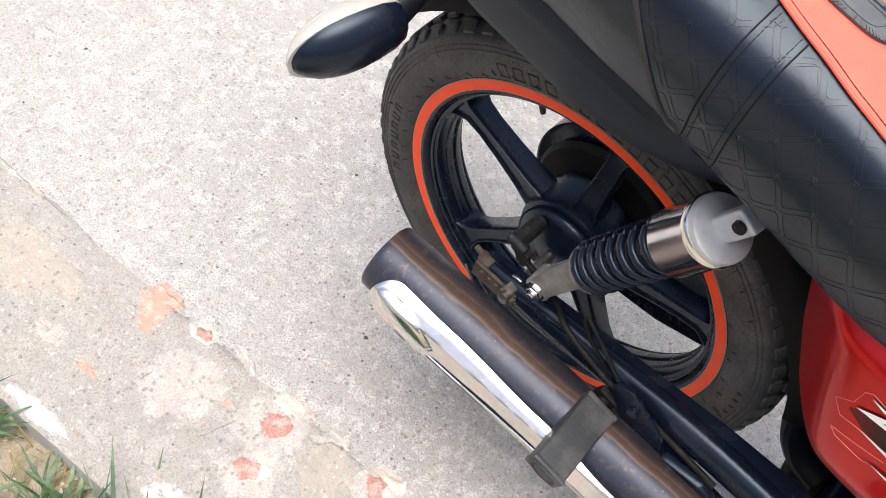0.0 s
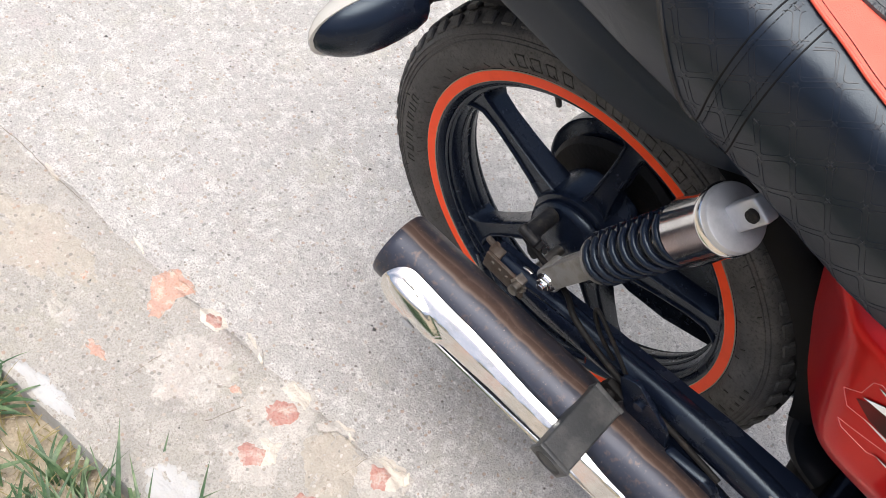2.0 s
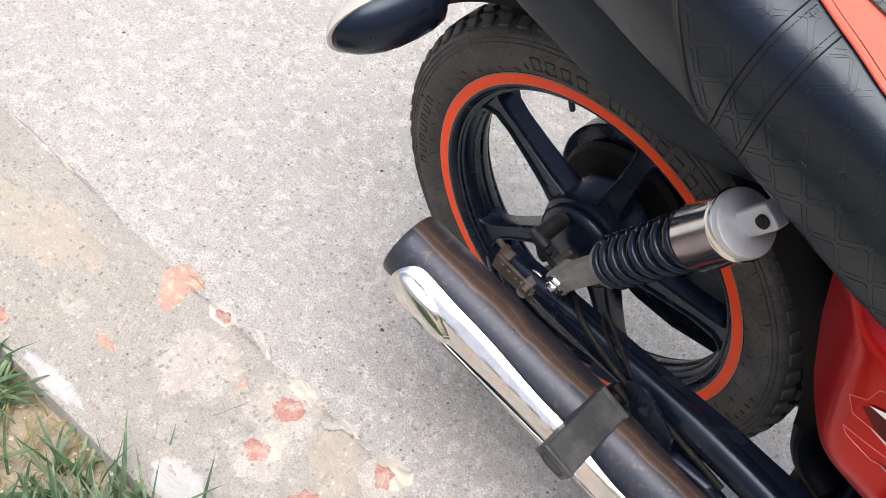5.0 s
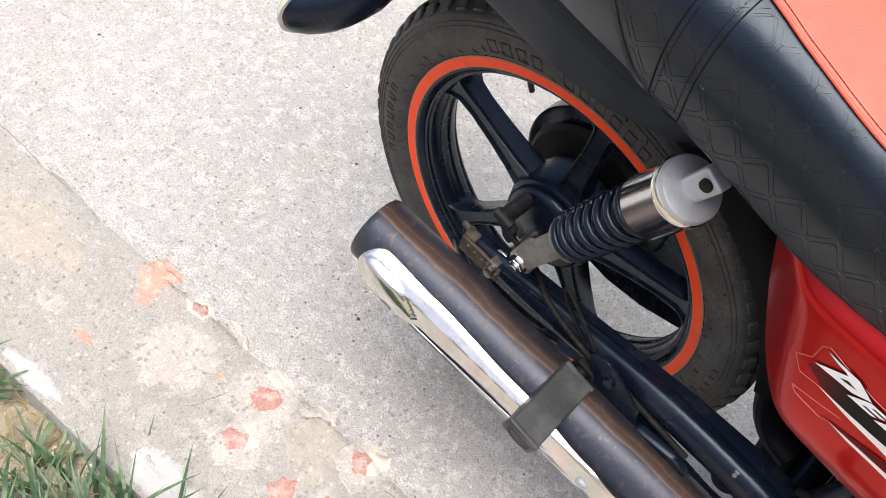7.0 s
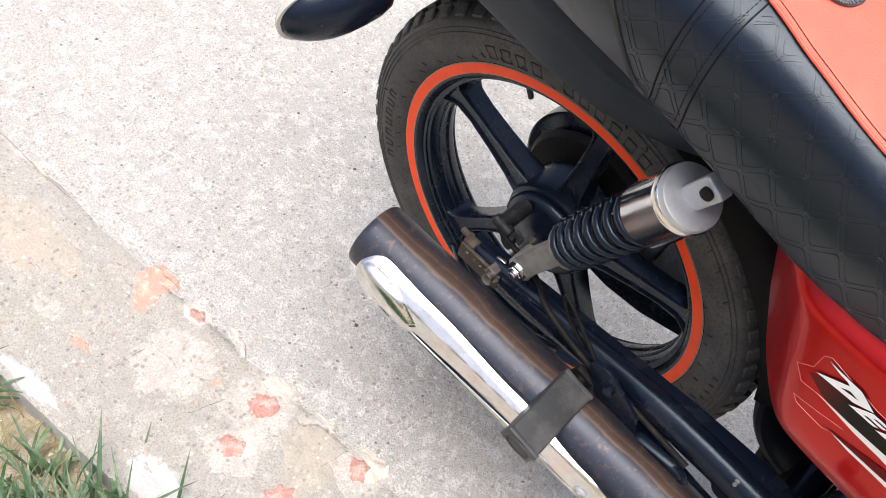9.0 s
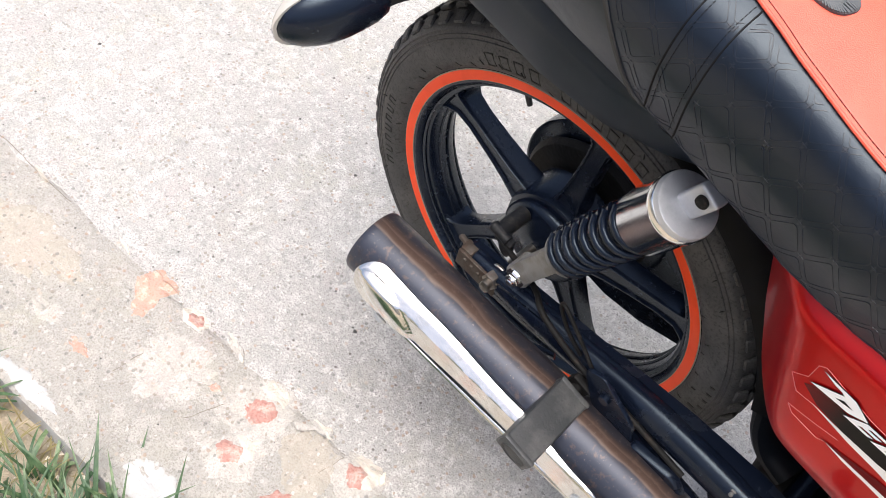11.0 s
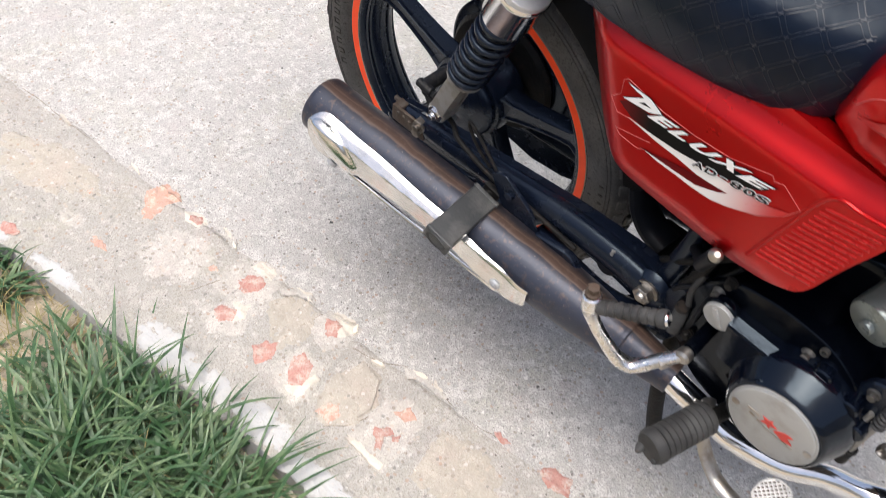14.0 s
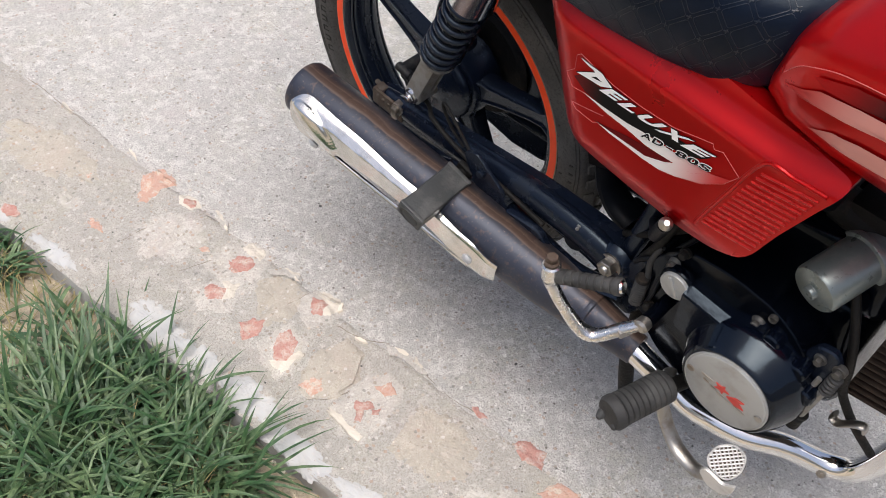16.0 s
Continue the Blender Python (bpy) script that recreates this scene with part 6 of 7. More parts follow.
def seat_grid(bm, xs, v0, v1, nv, lift, bumps=0.0):
    grid = []
    for x in xs:
        a, b = v0(x), v1(x)
        row = []
        for k in range(nv + 1):
            v = a + (b - a) * k / nv
            p = seat_point(x, v, lift)
            if bumps:
                p += sag(seat_point(x, v)) * (bumps / 0.0005)
            row.append(bm.verts.new(p))
        grid.append(row)
    for a, b in zip(grid, grid[1:]):
        for k in range(nv):
            bm.faces.new((a[k], a[k + 1], b[k + 1], b[k]))
    return grid


bm = bmesh.new()
g = seat_grid(bm, steps(-0.30, 0.568, 220), lambda x: 0.0, lambda x: 2.0, 120, 0.0, 0.0005)
for row in (g[0], g[-1]):
    bm.faces.new(row)
for a, b in zip(g, g[1:]):
    bm.faces.new((a[0], b[0], b[-1], a[-1]))
seat = part("seat", bm, leather, bike, "black quilted leatherette seat with red top panel")


RED_EDGE = ((0.06, 0.70), (0.10, 0.655), (0.14, 0.620), (0.17, 0.600), (0.20, 0.580), (0.25, 0.568), (0.30, 0.570), (0.35, 0.592), (0.42, 0.610), (0.47, 0.66), (0.51, 0.77), (0.54, 0.95))


def red_edge(x):
    """Where the red top begins, as v along the seat's section."""
    for i in range(len(RED_EDGE) - 1):
        if x <= RED_EDGE[i + 1][0]:
            p0, p1, p2, p3 = RED_EDGE[max(i - 1, 0)], RED_EDGE[i], RED_EDGE[i + 1], RED_EDGE[min(i + 2, len(RED_EDGE) - 1)]
            h = p2[0] - p1[0]
            t = (x - p1[0]) / h
            m1, m2 = (p2[1] - p0[1]) / (p2[0] - p0[0]) * h, (p3[1] - p1[1]) / (p3[0] - p1[0]) * h
            return (2 * t ** 3 - 3 * t * t + 1) * p1[1] + (t ** 3 - 2 * t * t + t) * m1 + (-2 * t ** 3 + 3 * t * t) * p2[1] + (t ** 3 - t * t) * m2
    return RED_EDGE[-1][1]


bm = bmesh.new()
seat_grid(bm, steps(0.06, 0.54, 90), red_edge, lambda x: 2 - red_edge(x), 40, 0.0022, 0.0006)
red_top = part("top_panel", bm, leather_red, seat, "bright red padded seat top")
bm = bmesh.new()
tube(bm, [seat_point(x, red_edge(x), 0.0022) for x in steps(0.062, 0.538, 60)], 0.0016, 8, 2)
part("piping", bm, leather_red, red_top, "raised red piping")
bm = bmesh.new()
for k in range(108):
    x = 0.100 + 0.0040 * k
    p, q = seat_point(x, red_edge(x) + 0.016, 0.0026), seat_point(x + 0.0033, red_edge(x + 0.0033) + 0.016, 0.0026)
    rod(bm, p, q, 0.0003, None, 5)
part("stitching", bm, thread, red_top, "dark stitching", kind="stuff")

# rounded quilt cells pressed into the cover, with a small cross at each corner
bm = bmesh.new()


def ridge(bm, pts, w=0.0006, h=0.0001):
    """A low raised line on the seat through (x, v) points."""
    rows = []
    for i, (x, v) in enumerate(pts):
        a, b = pts[max(i - 1, 0)], pts[min(i + 1, len(pts) - 1)]
        P, A, B = seat_point(x, v, 0.0), seat_point(*a), seat_point(*b)
        slack = sag(P)
        d = (B - A).normalized()
        out = (seat_point(x, v, 0.01) - P).normalized()
        s = d.cross(out).normalized()
        P = P + slack
        rows.append([bm.verts.new(P + s * w * 1.6 + out * -0.0008), bm.verts.new(P + s * w + out * (h + 0.0006)), bm.verts.new(P - s * w + out * (h + 0.0006)), bm.verts.new(P - s * w * 1.6 + out * -0.0008)])
    for a, b in zip(rows, rows[1:]):
        for k in range(3):
            bm.faces.new((a[k], a[k + 1], b[k + 1], b[k]))


def strap_x(v):
    """The middle of the sewn band that crosses the seat."""
    return 0.126 + 0.0135 * min(1.0, max(0.0, (v - 0.12) / 0.5))


def tail_seam(v):
    return 0.127 - 0.185 * v - 0.03 * v * v


def quilt(x, v):
    """True where the quilted cover lies bare."""
    if v < 0.065 + 0.5 * max(0.0, x - 0.25) or v > red_edge(min(max(x, 0.061), 0.539)) - 0.015 or x > 0.53 or x < tail_seam(v):
        return False
    return abs(x - tail_seam(v)) > 0.004 and abs(abs(x - strap_x(v)) - 0.0155) > 0.002


for side, (ox, ov), (ax_, av), (bx_, bv) in ((1, (0.1745, 0.3932), (0.0214, 0.067), (0.0128, -0.0689)), (-1, (0.1002, 0.3971), (0.0225, 0.0662), (0.0136, -0.063))):
    for i in range(-14, 24):
        for j in range(-14, 24):
            at = lambda a, b: (ox + (i + a) * ax_ + (j + b) * bx_, ov + (i + a) * av + (j + b) * bv)
            cx, cv = at(0.5, 0.5)
            if not (-0.27 < cx < 0.56 and 0.0 < cv < 0.75) or (cx > 0.160 + 0.0108 * (cv - 0.03)) != (side > 0):
                continue
            loop = []
            for sa, sb, a0 in ((1, 1, 0), (-1, 1, 90), (-1, -1, 180), (1, -1, 270)):
                for k in range(4):
                    w = radians(a0 + 30 * k)
                    loop.append(at(0.5 + sa * 0.31 + 0.11 * math.cos(w), 0.5 + sb * 0.31 + 0.11 * math.sin(w)))
            dense_loop = []
            for p, q in zip(loop, loop[1:] + loop[:1]):
                n = 5 if math.hypot(q[0] - p[0], (q[1] - p[1]) * 0.3) > 0.006 else 1
                dense_loop += [(p[0] + (q[0] - p[0]) * k / n, p[1] + (q[1] - p[1]) * k / n) for k in range(n)]
            dense_loop.append(dense_loop[0])
            run = []
            for p in dense_loop + [(9, 9)]:
                if quilt(*p):
                    run.append(p)
                else:
                    if len(run) > 1:
                        ridge(bm, run, 0.00026, -0.00025)
                    run = []
            for s_ in (1, -1):
                arm_ = [at(-0.07, -0.07 * s_), at(0, 0), at(0.07, 0.07 * s_)]
                if all(quilt(*p) for p in arm_):
                    ridge(bm, arm_, 0.0005, -0.0001)
part("quilting", bm, leather_line, seat, "pressed quilt lines and crosses", kind="stuff")

# sewn seams of the cover and the stitched band across it
bm = bmesh.new()


ridge(bm, [(strap_x(0.03 + 0.93 * k / 20) + 0.0155, 0.03 + 0.93 * k / 20) for k in range(21)], 0.0005, 0.0004)
part("seam", bm, thread, seat, "sewn black seams")
bm = bmesh.new()
ridge(bm, [(strap_x(0.03 + 0.93 * k / 20) - 0.0155, 0.03 + 0.93 * k / 20) for k in range(21)], 0.0005, 0.0004)
part("seam", bm, thread, seat, "sewn black seams")
bm = bmesh.new()
ridge(bm, [(tail_seam(0.9 * k / 24), 0.9 * k / 24) for k in range(25)], 0.0013, 0.0014)
part("piping", bm, dull_rubber, seat, "greyed piping round the tail of the seat")
bm = bmesh.new()
for k in range(60):
    for w in (-0.0105, 0.0105):
        t = k / 60
        va, vb = 0.18 + 0.80 * t, 0.18 + 0.80 * (t + 0.009)
        rod(bm, seat_point(strap_x(va) + w, va, 0.0006), seat_point(strap_x(vb) + w, vb, 0.0006), 0.00035, None, 5)
part("stitching", bm, thread, seat, "black stitching", kind="stuff")
# ribbed oval pads on the red top
for cx, cv in ((0.302, 0.722), (0.374, 0.838), (0.166, 0.728), (0.235, 0.915)):
    def at_pad(w, f, lift):
        c, q = math.cos(w), math.sin(w)
        px, pv = math.copysign(abs(c) ** 0.62, c), math.copysign(abs(q) ** 0.72, q)
        return seat_point(cx + f * (0.031 * px + 0.006 * pv), cv + f * 0.034 * pv, lift)
    bm = bmesh.new()
    n = 64
    rings = [[bm.verts.new(at_pad(2 * math.pi * k / n, f, l)) for k in range(n)] for f, l in ((1.0, 0.002), (1.0, 0.0042), (0.95, 0.0052), (0.72, 0.0052), (0.68, 0.0036), (0.3, 0.0038))]
    for a, b in zip(rings, rings[1:]):
        for k in range(n):
            bm.faces.new((a[k], a[(k + 1) % n], b[(k + 1) % n], b[k]))
    bm.faces.new(rings[-1])
    pad = part("oval_pad", bm, pad_rubber, red_top, "dark grey ribbed oval pad")
    bm = bmesh.new()
    for k in range(58):
        w = 2 * math.pi * k / 58
        rod(bm, at_pad(w, 0.74, 0.0056), at_pad(w, 0.98, 0.0050), 0.0009, None, 5)
    tube(bm, [at_pad(2 * math.pi * k / 24, 0.50, 0.0040) for k in range(25)], 0.0005, 5, 1)
    part("pad_rib", bm, pad_rubber, pad, kind="stuff")

# --- rear mudguard and its side skirt
bm = bmesh.new()
n = 44
grid = []
for k in range(n + 1):
    a = radians(12 + 136 * k / n)
    row = []
    for y, r in ((-0.036, 0.312), (-0.034, 0.330), (-0.020, 0.345), (YC, 0.352), (0.090, 0.345), (0.104, 0.330), (0.106, 0.312)):
        row.append(bm.verts.new((r * math.cos(a), y, 0.02 + r * math.sin(a))))
    grid.append(row)
for a, b in zip(grid, grid[1:]):
    for k in range(6):
        bm.faces.new((a[k], a[k + 1], b[k + 1], b[k]))
bmesh.ops.solidify(bm, geom=bm.faces[:], thickness=0.003)
part("mudguard", bm, black_plastic, bike, "black rear mudguard")
SK = ((-0.34, 0.40, 0.468, -0.060), (-0.22, 0.378, 0.462, -0.078), (-0.10, 0.362, 0.452, -0.092), (0.0, 0.354, 0.446, -0.100), (0.07, 0.350, 0.428, -0.096), (0.125, 0.352, 0.414, -0.082), (0.165, 0.360, 0.406, -0.070), (0.22, 0.356, 0.398, -0.066), (0.30, 0.344, 0.392, -0.066))
for sgn in (1, -1):
    bm = bmesh.new()
    grid = []
    for i in range(len(SK) - 1):
        for k in range(6):
            t = k / 6
            x, lo, hi, y = [SK[i][j] + (SK[i + 1][j] - SK[i][j]) * t for j in range(4)]
            row = []
            for f, dy in ((0.0, 0.014), (0.04, 0.003), (0.15, 0.0), (0.5, -0.003), (0.66, -0.005), (0.72, -0.012), (0.86, -0.014), (0.98, -0.010), (1.0, 0.010)):
                yy = y + dy
                row.append(bm.verts.new((x, yy if sgn > 0 else 2 * YC - yy, lo + (hi - lo) * f)))
            grid.append(row)
    for a, b in zip(grid, grid[1:]):
        for k in range(8):
            bm.faces.new((a[k], a[k + 1], b[k + 1], b[k]))
    bmesh.ops.solidify(bm, geom=bm.faces[:], thickness=0.003)
    part("tail_skirt", bm, satin_plastic, bike, "satin black tail fairing skirt")
# tail light and carrier end
bm = bmesh.new()
block(bm, (0.10, 0.13, 0.07), pose(-0.36, YC, 0.43, 0, 8, 0), 0.02, 4)
part("tail_cowl", bm, black_plastic, bike, "black tail cowl")


def indicator(sgn):
    """Turn signal on a short stalk: black shell in front, pale lens behind."""
    y = lambda v: v if sgn > 0 else 2 * YC - v
    c, d = Vector((-0.151, y(-0.199), 0.384)), Vector((-0.30, -0.94 * sgn, -0.16)).normalized()
    bm = bmesh.new()
    a, b = Vector((-0.134, y(-0.088), 0.424)), c - d * 0.040
    tube(bm, [a, a.lerp(b, 0.5), b], [0.017, 0.0135, 0.016], 16, 4)
    st = part("turn_signal", bm, black_plastic, bike, "black turn signal with pale lens")
    M = axis(c - d * 0.045, c + d * 0.05)
    X = M.to_3x3().inverted() @ Vector((1, 0, 0))
    back = Matrix.Rotation(math.atan2(X.y, X.x), 4, "Z")
    for name, sx, mt in (("shell", 1, black_paint), ("lens", -1, amber)):
        bm = bmesh.new()
        rings = []
        for z, r, dp in ((0.0, 0.016, 0.014), (0.004, 0.0215, 0.019), (0.015, 0.0265, 0.023), (0.03, 0.0290, 0.025), (0.045, 0.0300, 0.026), (0.060, 0.0295, 0.025), (0.072, 0.0272, 0.022), (0.082, 0.0238, 0.018), (0.090, 0.0190, 0.013), (0.096, 0.0125, 0.008), (0.099, 0.006, 0.0035)):
            ring = []
            for k in range(17):
                a = math.pi * k / 16 - math.pi / 2
                q = Vector((0.006 + dp * math.cos(a) * (0.92 if sx > 0 else -1.15) + (0.0018 if sx < 0 else 0), r * (1.0 if sx > 0 else 1.025) * math.sin(a), z if sx > 0 else z * 1.035))
                ring.append(bm.verts.new(M @ back @ q))
            rings.append(ring)
        for p, q in zip(rings, rings[1:]):
            for k in range(16):
                bm.faces.new((p[k], p[k + 1], q[k + 1], q[k]))
            bm.faces.new((p[0], q[0], q[-1], p[-1]))
        bm.faces.new(rings[0])
        bm.faces.new(rings[-1])
        part(name, bm, mt, st, "smooth black shell" if sx > 0 else "pale lens")


indicator(1)
indicator(-1)

# --- engine
bm = bmesh.new()
block(bm, (0.245, 0.16, 0.190), pose(0.575, YC, 0.035, 0, -6, 0), 0.03, 4)
engine = part("engine", bm, engine_black, bike, "black engine block with alloy round cover plate")
bm = bmesh.new()
block(bm, (0.30, 0.07, 0.20), pose(0.58, 0.15, 0.045, 0, -6, 0), 0.03, 4)
block(bm, (0.20, 0.15, 0.10), pose(0.60, YC, 0.165, 0, -6, 0), 0.02, 3)
part("left_case", bm, engine_black, engine)
bm = bmesh.new()
CASE = rounded([(0.446, 0.060), (0.470, 0.110), (0.500, 0.142), (0.560, 0.150), (0.625, 0.140), (0.668, 0.105), (0.685, 0.040), (0.675, -0.050), (0.640, -0.088), (0.560, -0.085), (0.490, -0.055), (0.455, 0.0)], 0.03, 5)
plate(bm, CASE, -0.108, -0.02, 0.0015)
case = part("crankcase_cover", bm, engine_black, engine, "glossy black crankcase cover")
bm = bmesh.new()
lathe(bm, [(0, 0.0), (0.077, 0.0), (0.0765, 0.016), (0.0750, 0.024), (0.0725, 0.029), (0.0620, 0.050), (0.0605, 0.0530), (0.058, 0.0555), (0.0565, 0.0545), (0, 0.0545)], Matrix.Translation((0.616, -0.105, 0.038)) @ ACROSS, 72)
cover = part("clutch_cover", bm, cover_black, engine, "round glossy black clutch cover")
for a in (-62, 20, 46, 80):
    bm = bmesh.new()
    c = Vector((0.616 + 0.0735 * math.cos(radians(a)), -0.100, 0.038 + 0.0735 * math.sin(radians(a))))
    rod(bm, c, c - Vector((0, 0.026, 0)), 0.0125, 0.0115, 22, 0.002)
    part("screw_boss", bm, cover_black, cover)
bm = bmesh.new()
DISC = Matrix.Translation((0.616, -0.1590, 0.038)) @ ACROSS
lathe(bm, [(0, 0.004), (0.050, 0.004), (0.0515, 0.0035), (0.0525, 0.002), (0.0540, 0.0028), (0.0548, 0.0020), (0.0548, 0.0), (0, 0.0)], DISC, 72)
disc = part("cover_plate", bm, grey_plate, cover, "dull grey metal emblem plate")
for a in (178, -2):
    bm = bmesh.new()
    p = Vector((0.616 + 0.046 * math.cos(radians(a)), -0.163, 0.038 + 0.046 * math.sin(radians(a))))
    rod(bm, p, p + Vector((0, -0.0016, 0)), 0.0052, 0.0046, 20, 0.0006)
    part("screw", bm, dull_steel, disc)
bm = bmesh.new()
star = []
for k in range(10):
    r = 0.0105 if k % 2 == 0 else 0.0046
    a = radians(90 + 36 * k - 20)
    star.append((0.612 + r * math.cos(a), 0.042 + 0.8 * r * math.sin(a)))
plate(bm, star, -0.1642, -0.1625)
plate(bm, [(0.620, 0.036), (0.632, 0.044), (0.642, 0.044), (0.636, 0.038), (0.644, 0.032), (0.632, 0.030)], -0.1641, -0.1625)
part("emblem", bm, emblem_red, disc, "red star-shaped emblem")
bm = bmesh.new()
for i, (x0, x1, z) in enumerate(((0.584, 0.600, 0.044), (0.588, 0.596, 0.037), (0.599, 0.605, 0.033), (0.608, 0.618, 0.029), (0.621, 0.628, 0.027), (0.631, 0.646, 0.026))):
    plate(bm, [(x0, z), (x1, z - 0.002), (x1, z + 0.0012), (x0, z + 0.0032)], -0.1640, -0.1625)
part("emblem_bar", bm, dull_steel, disc, "thin raised bars")
bm = bmesh.new()
CAP = Matrix.Translation((0.505, -0.112, 0.097)) @ ACROSS
lathe(bm, [(0.0190, 0.009), (0.0190, 0.0145), (0.0180, 0.0158), (0, 0.0160)], CAP, 36)
cap = part("oil_cap", bm, grey_plate, engine, "pale grey oil filler cap")
bm = bmesh.new()
block(bm, (0.029, 0.005, 0.006), pose(0.505, -0.1285, 0.097, 0, 62, 0), 0.002)
lathe_seat = bmesh.new()
lathe(lathe_seat, [(0.0225, 0.0), (0.0225, 0.008), (0.0205, 0.011), (0, 0.011)], CAP, 36)
part("filler_neck", lathe_seat, engine_black, engine)
part("grip", bm, grey_plate, cap)
bm = bmesh.new()
for x0, x1 in ((0.520, 0.612),):
    sec = ((-0.131, 0.0), (-0.1325, -0.0025), (-0.1335, -0.060), (-0.090, -0.060), (-0.090, 0.0065), (-0.1205, 0.0072), (-0.1220, 0.0062))
    rows = [[bm.verts.new((x, y, 0.104 - 0.12 * (x - 0.520) + z * k)) for y, z in sec] for x, k in ((x0, 0.9), (x0 + 0.004, 1.0), (x1 - 0.004, 1.0), (x1, 0.9))]
    for a, b in zip(rows, rows[1:]):
        for i in range(7):
            bm.faces.new((a[i], b[i], b[(i + 1) % 7], a[(i + 1) % 7]))
    bm.faces.new(rows[0])
    bm.faces.new(rows[-1][::-1])
    bmesh.ops.recalc_face_normals(bm, faces=bm.faces[:])
part("case_rib", bm, cover_black, case, smooth=False)
for x, z, r in ((0.604, 0.110, 0.0068), (0.490, 0.112, 0.0060)):
    bm = bmesh.new()
    rod(bm, (x, -0.100, z), (x, -0.113, z), r * 1.5, r * 1.25, 18, 0.002)
    hex_nut(bm, (x, -0.112, z), (x, -0.119, z), r)
    part("case_bolt", bm, dirty_steel, case, "pale grey flanged case bolt")
bm = bmesh.new()
lathe(bm, [(0.0030, 0.0), (0.0052, 0.0), (0.0052, 0.006), (0.0030, 0.006)], Matrix.Translation((0.618, -0.107, 0.132)) @ ACROSS, 20, True)
part("dowel_ring", bm, dirty_steel, case)
for x, z, r in ((0.668, 0.078, 0.0062), (0.500, 0.140, 0.0055), (0.474, 0.016, 0.0055), (0.672, -0.02, 0.0062)):
    bm = bmesh.new()
    hex_nut(bm, (x, -0.110, z), (x, -0.119, z), r)
    rod(bm, (x, -0.108, z), (x, -0.112, z), r * 1.35, None, 16)
    part("case_bolt", bm, black_grease, case, "blackened case bolt")
# a round face added on the case shoulder, tilted to show a sky reflection
bm = bmesh.new()
bp, bn = Vector((0.526, -0.086, 0.128)), Vector((0.10, -0.60, 0.79)).normalized()
rod(bm, bp - bn * 0.02, bp + bn * 0.004, 0.019, 0.0175, 30, 0.002)
part("case_glint", bm, cover_black, case)
# starter motor
bm = bmesh.new()
lathe(bm, [(0, 0.0), (0.0075, 0.0), (0.0085, 0.0015), (0.0085, 0.006), (0.013, 0.0065), (0.0265, 0.009), (0.0285, 0.0125), (0.0285, 0.072), (0.0325, 0.0735), (0.0335, 0.0755), (0.0335, 0.080), (0.0320, 0.0815), (0.0320, 0.095), (0.020, 0.10), (0, 0.10)], axis((0.637, -0.105, 0.190), (0.662, -0.005, 0.206)), 44)
part("starter_motor", bm, motor_grey, engine, "grey-green cylindrical starter motor")
# cylinder with fins
bm = bmesh.new()
block(bm, (0.10, 0.12, 0.14), pose(0.785, YC, 0.110, 0, -8, 0), 0.02, 3)
barrel = part("cylinder", bm, black_grease, engine, "dark finned cylinder")
for k in range(11):
    bm = bmesh.new()
    block(bm, (0.155, 0.170, 0.0034), pose(0.784 + 0.0010 * k, YC, 0.030 + 0.0115 * k, 0, -8, 0), 0.001, 1)
    part("fin", bm, fin_brown, barrel)
bm = bmesh.new()
block(bm, (0.13, 0.15, 0.06), pose(0.79, YC, 0.185, 0, -8, 0), 0.015, 3)
part("cylinder_head", bm, engine_black, engine)
# carburettor, air box and hoses in the dark gap over the crankcase
bm = bmesh.new()
block(bm, (0.24, 0.16, 0.14), pose(0.49, YC, 0.30, 0, 0, 0), 0.02, 3)
block(bm, (0.30, 0.10, 0.10), pose(0.76, YC, 0.355, 0, -8, 0), 0.02, 3)
part("air_box", bm, black_plastic, bike, "black air box behind the panel")
# carburettor coloured greasy black so that its gap stays dark
bm = bmesh.new()
rod(bm, (0.60, -0.01, 0.235), (0.70, -0.005, 0.21), 0.022, None, 20, 0.003)
block(bm, (0.05, 0.05, 0.06), pose(0.64, 0.0, 0.225), 0.008)
part("carburettor", bm, black_grease, bike, "carburettor coloured dark like its gap")
for pts, r in (([(0.64, -0.03, 0.21), (0.682, -0.06, 0.150), (0.703, -0.070, 0.090), (0.708, -0.062, 0.036), (0.722, -0.060, 0.008), (0.742, -0.055, -0.022), (0.77, -0.045, -0.06)], 0.0055), ([(0.44, -0.09, 0.06), (0.46, -0.10, 0.11), (0.48, -0.095, 0.17), (0.52, -0.08, 0.20)], 0.006), ([(0.40, -0.075, 0.06), (0.44, -0.085, 0.10), (0.50, -0.09, 0.165), (0.56, -0.085, 0.20)], 0.0045)):
    bm = bmesh.new()
    tube(bm, pts, r, 10, 8)
    part("hose", bm, black_grease, bike, "black rubber hose")
bm = bmesh.new()
sa, sb = Vector((0.4555, -0.112, 0.006)), Vector((0.4585, -0.113, 0.054))
pts = []
for k in range(11 * 12 + 1):
    w = 2 * math.pi * k / 12
    pts.append(axis(sa, sb) @ Vector((0.0078 * math.cos(w), 0.0078 * math.sin(w), 0.048 * k / 132)))
tube(bm, pts, 0.0016, 6, 1)
spring = part("return_spring", bm, dull_rubber, bike, "small dark brake return spring")
bm = bmesh.new()
rod(bm, sa, sb, 0.0062, None, 14, 0.001)
rod(bm, sb, sb + (sb - sa) * 0.12, 0.0095, 0.0085, 18, 0.001)
part("core", bm, black_grease, spring)
bm = bmesh.new()
tube(bm, [(0.463, -0.106, 0.036), (0.462, -0.108, 0.060), (0.460, -0.108, 0.086), (0.466, -0.100, 0.112)], 0.0040, 10, 5)
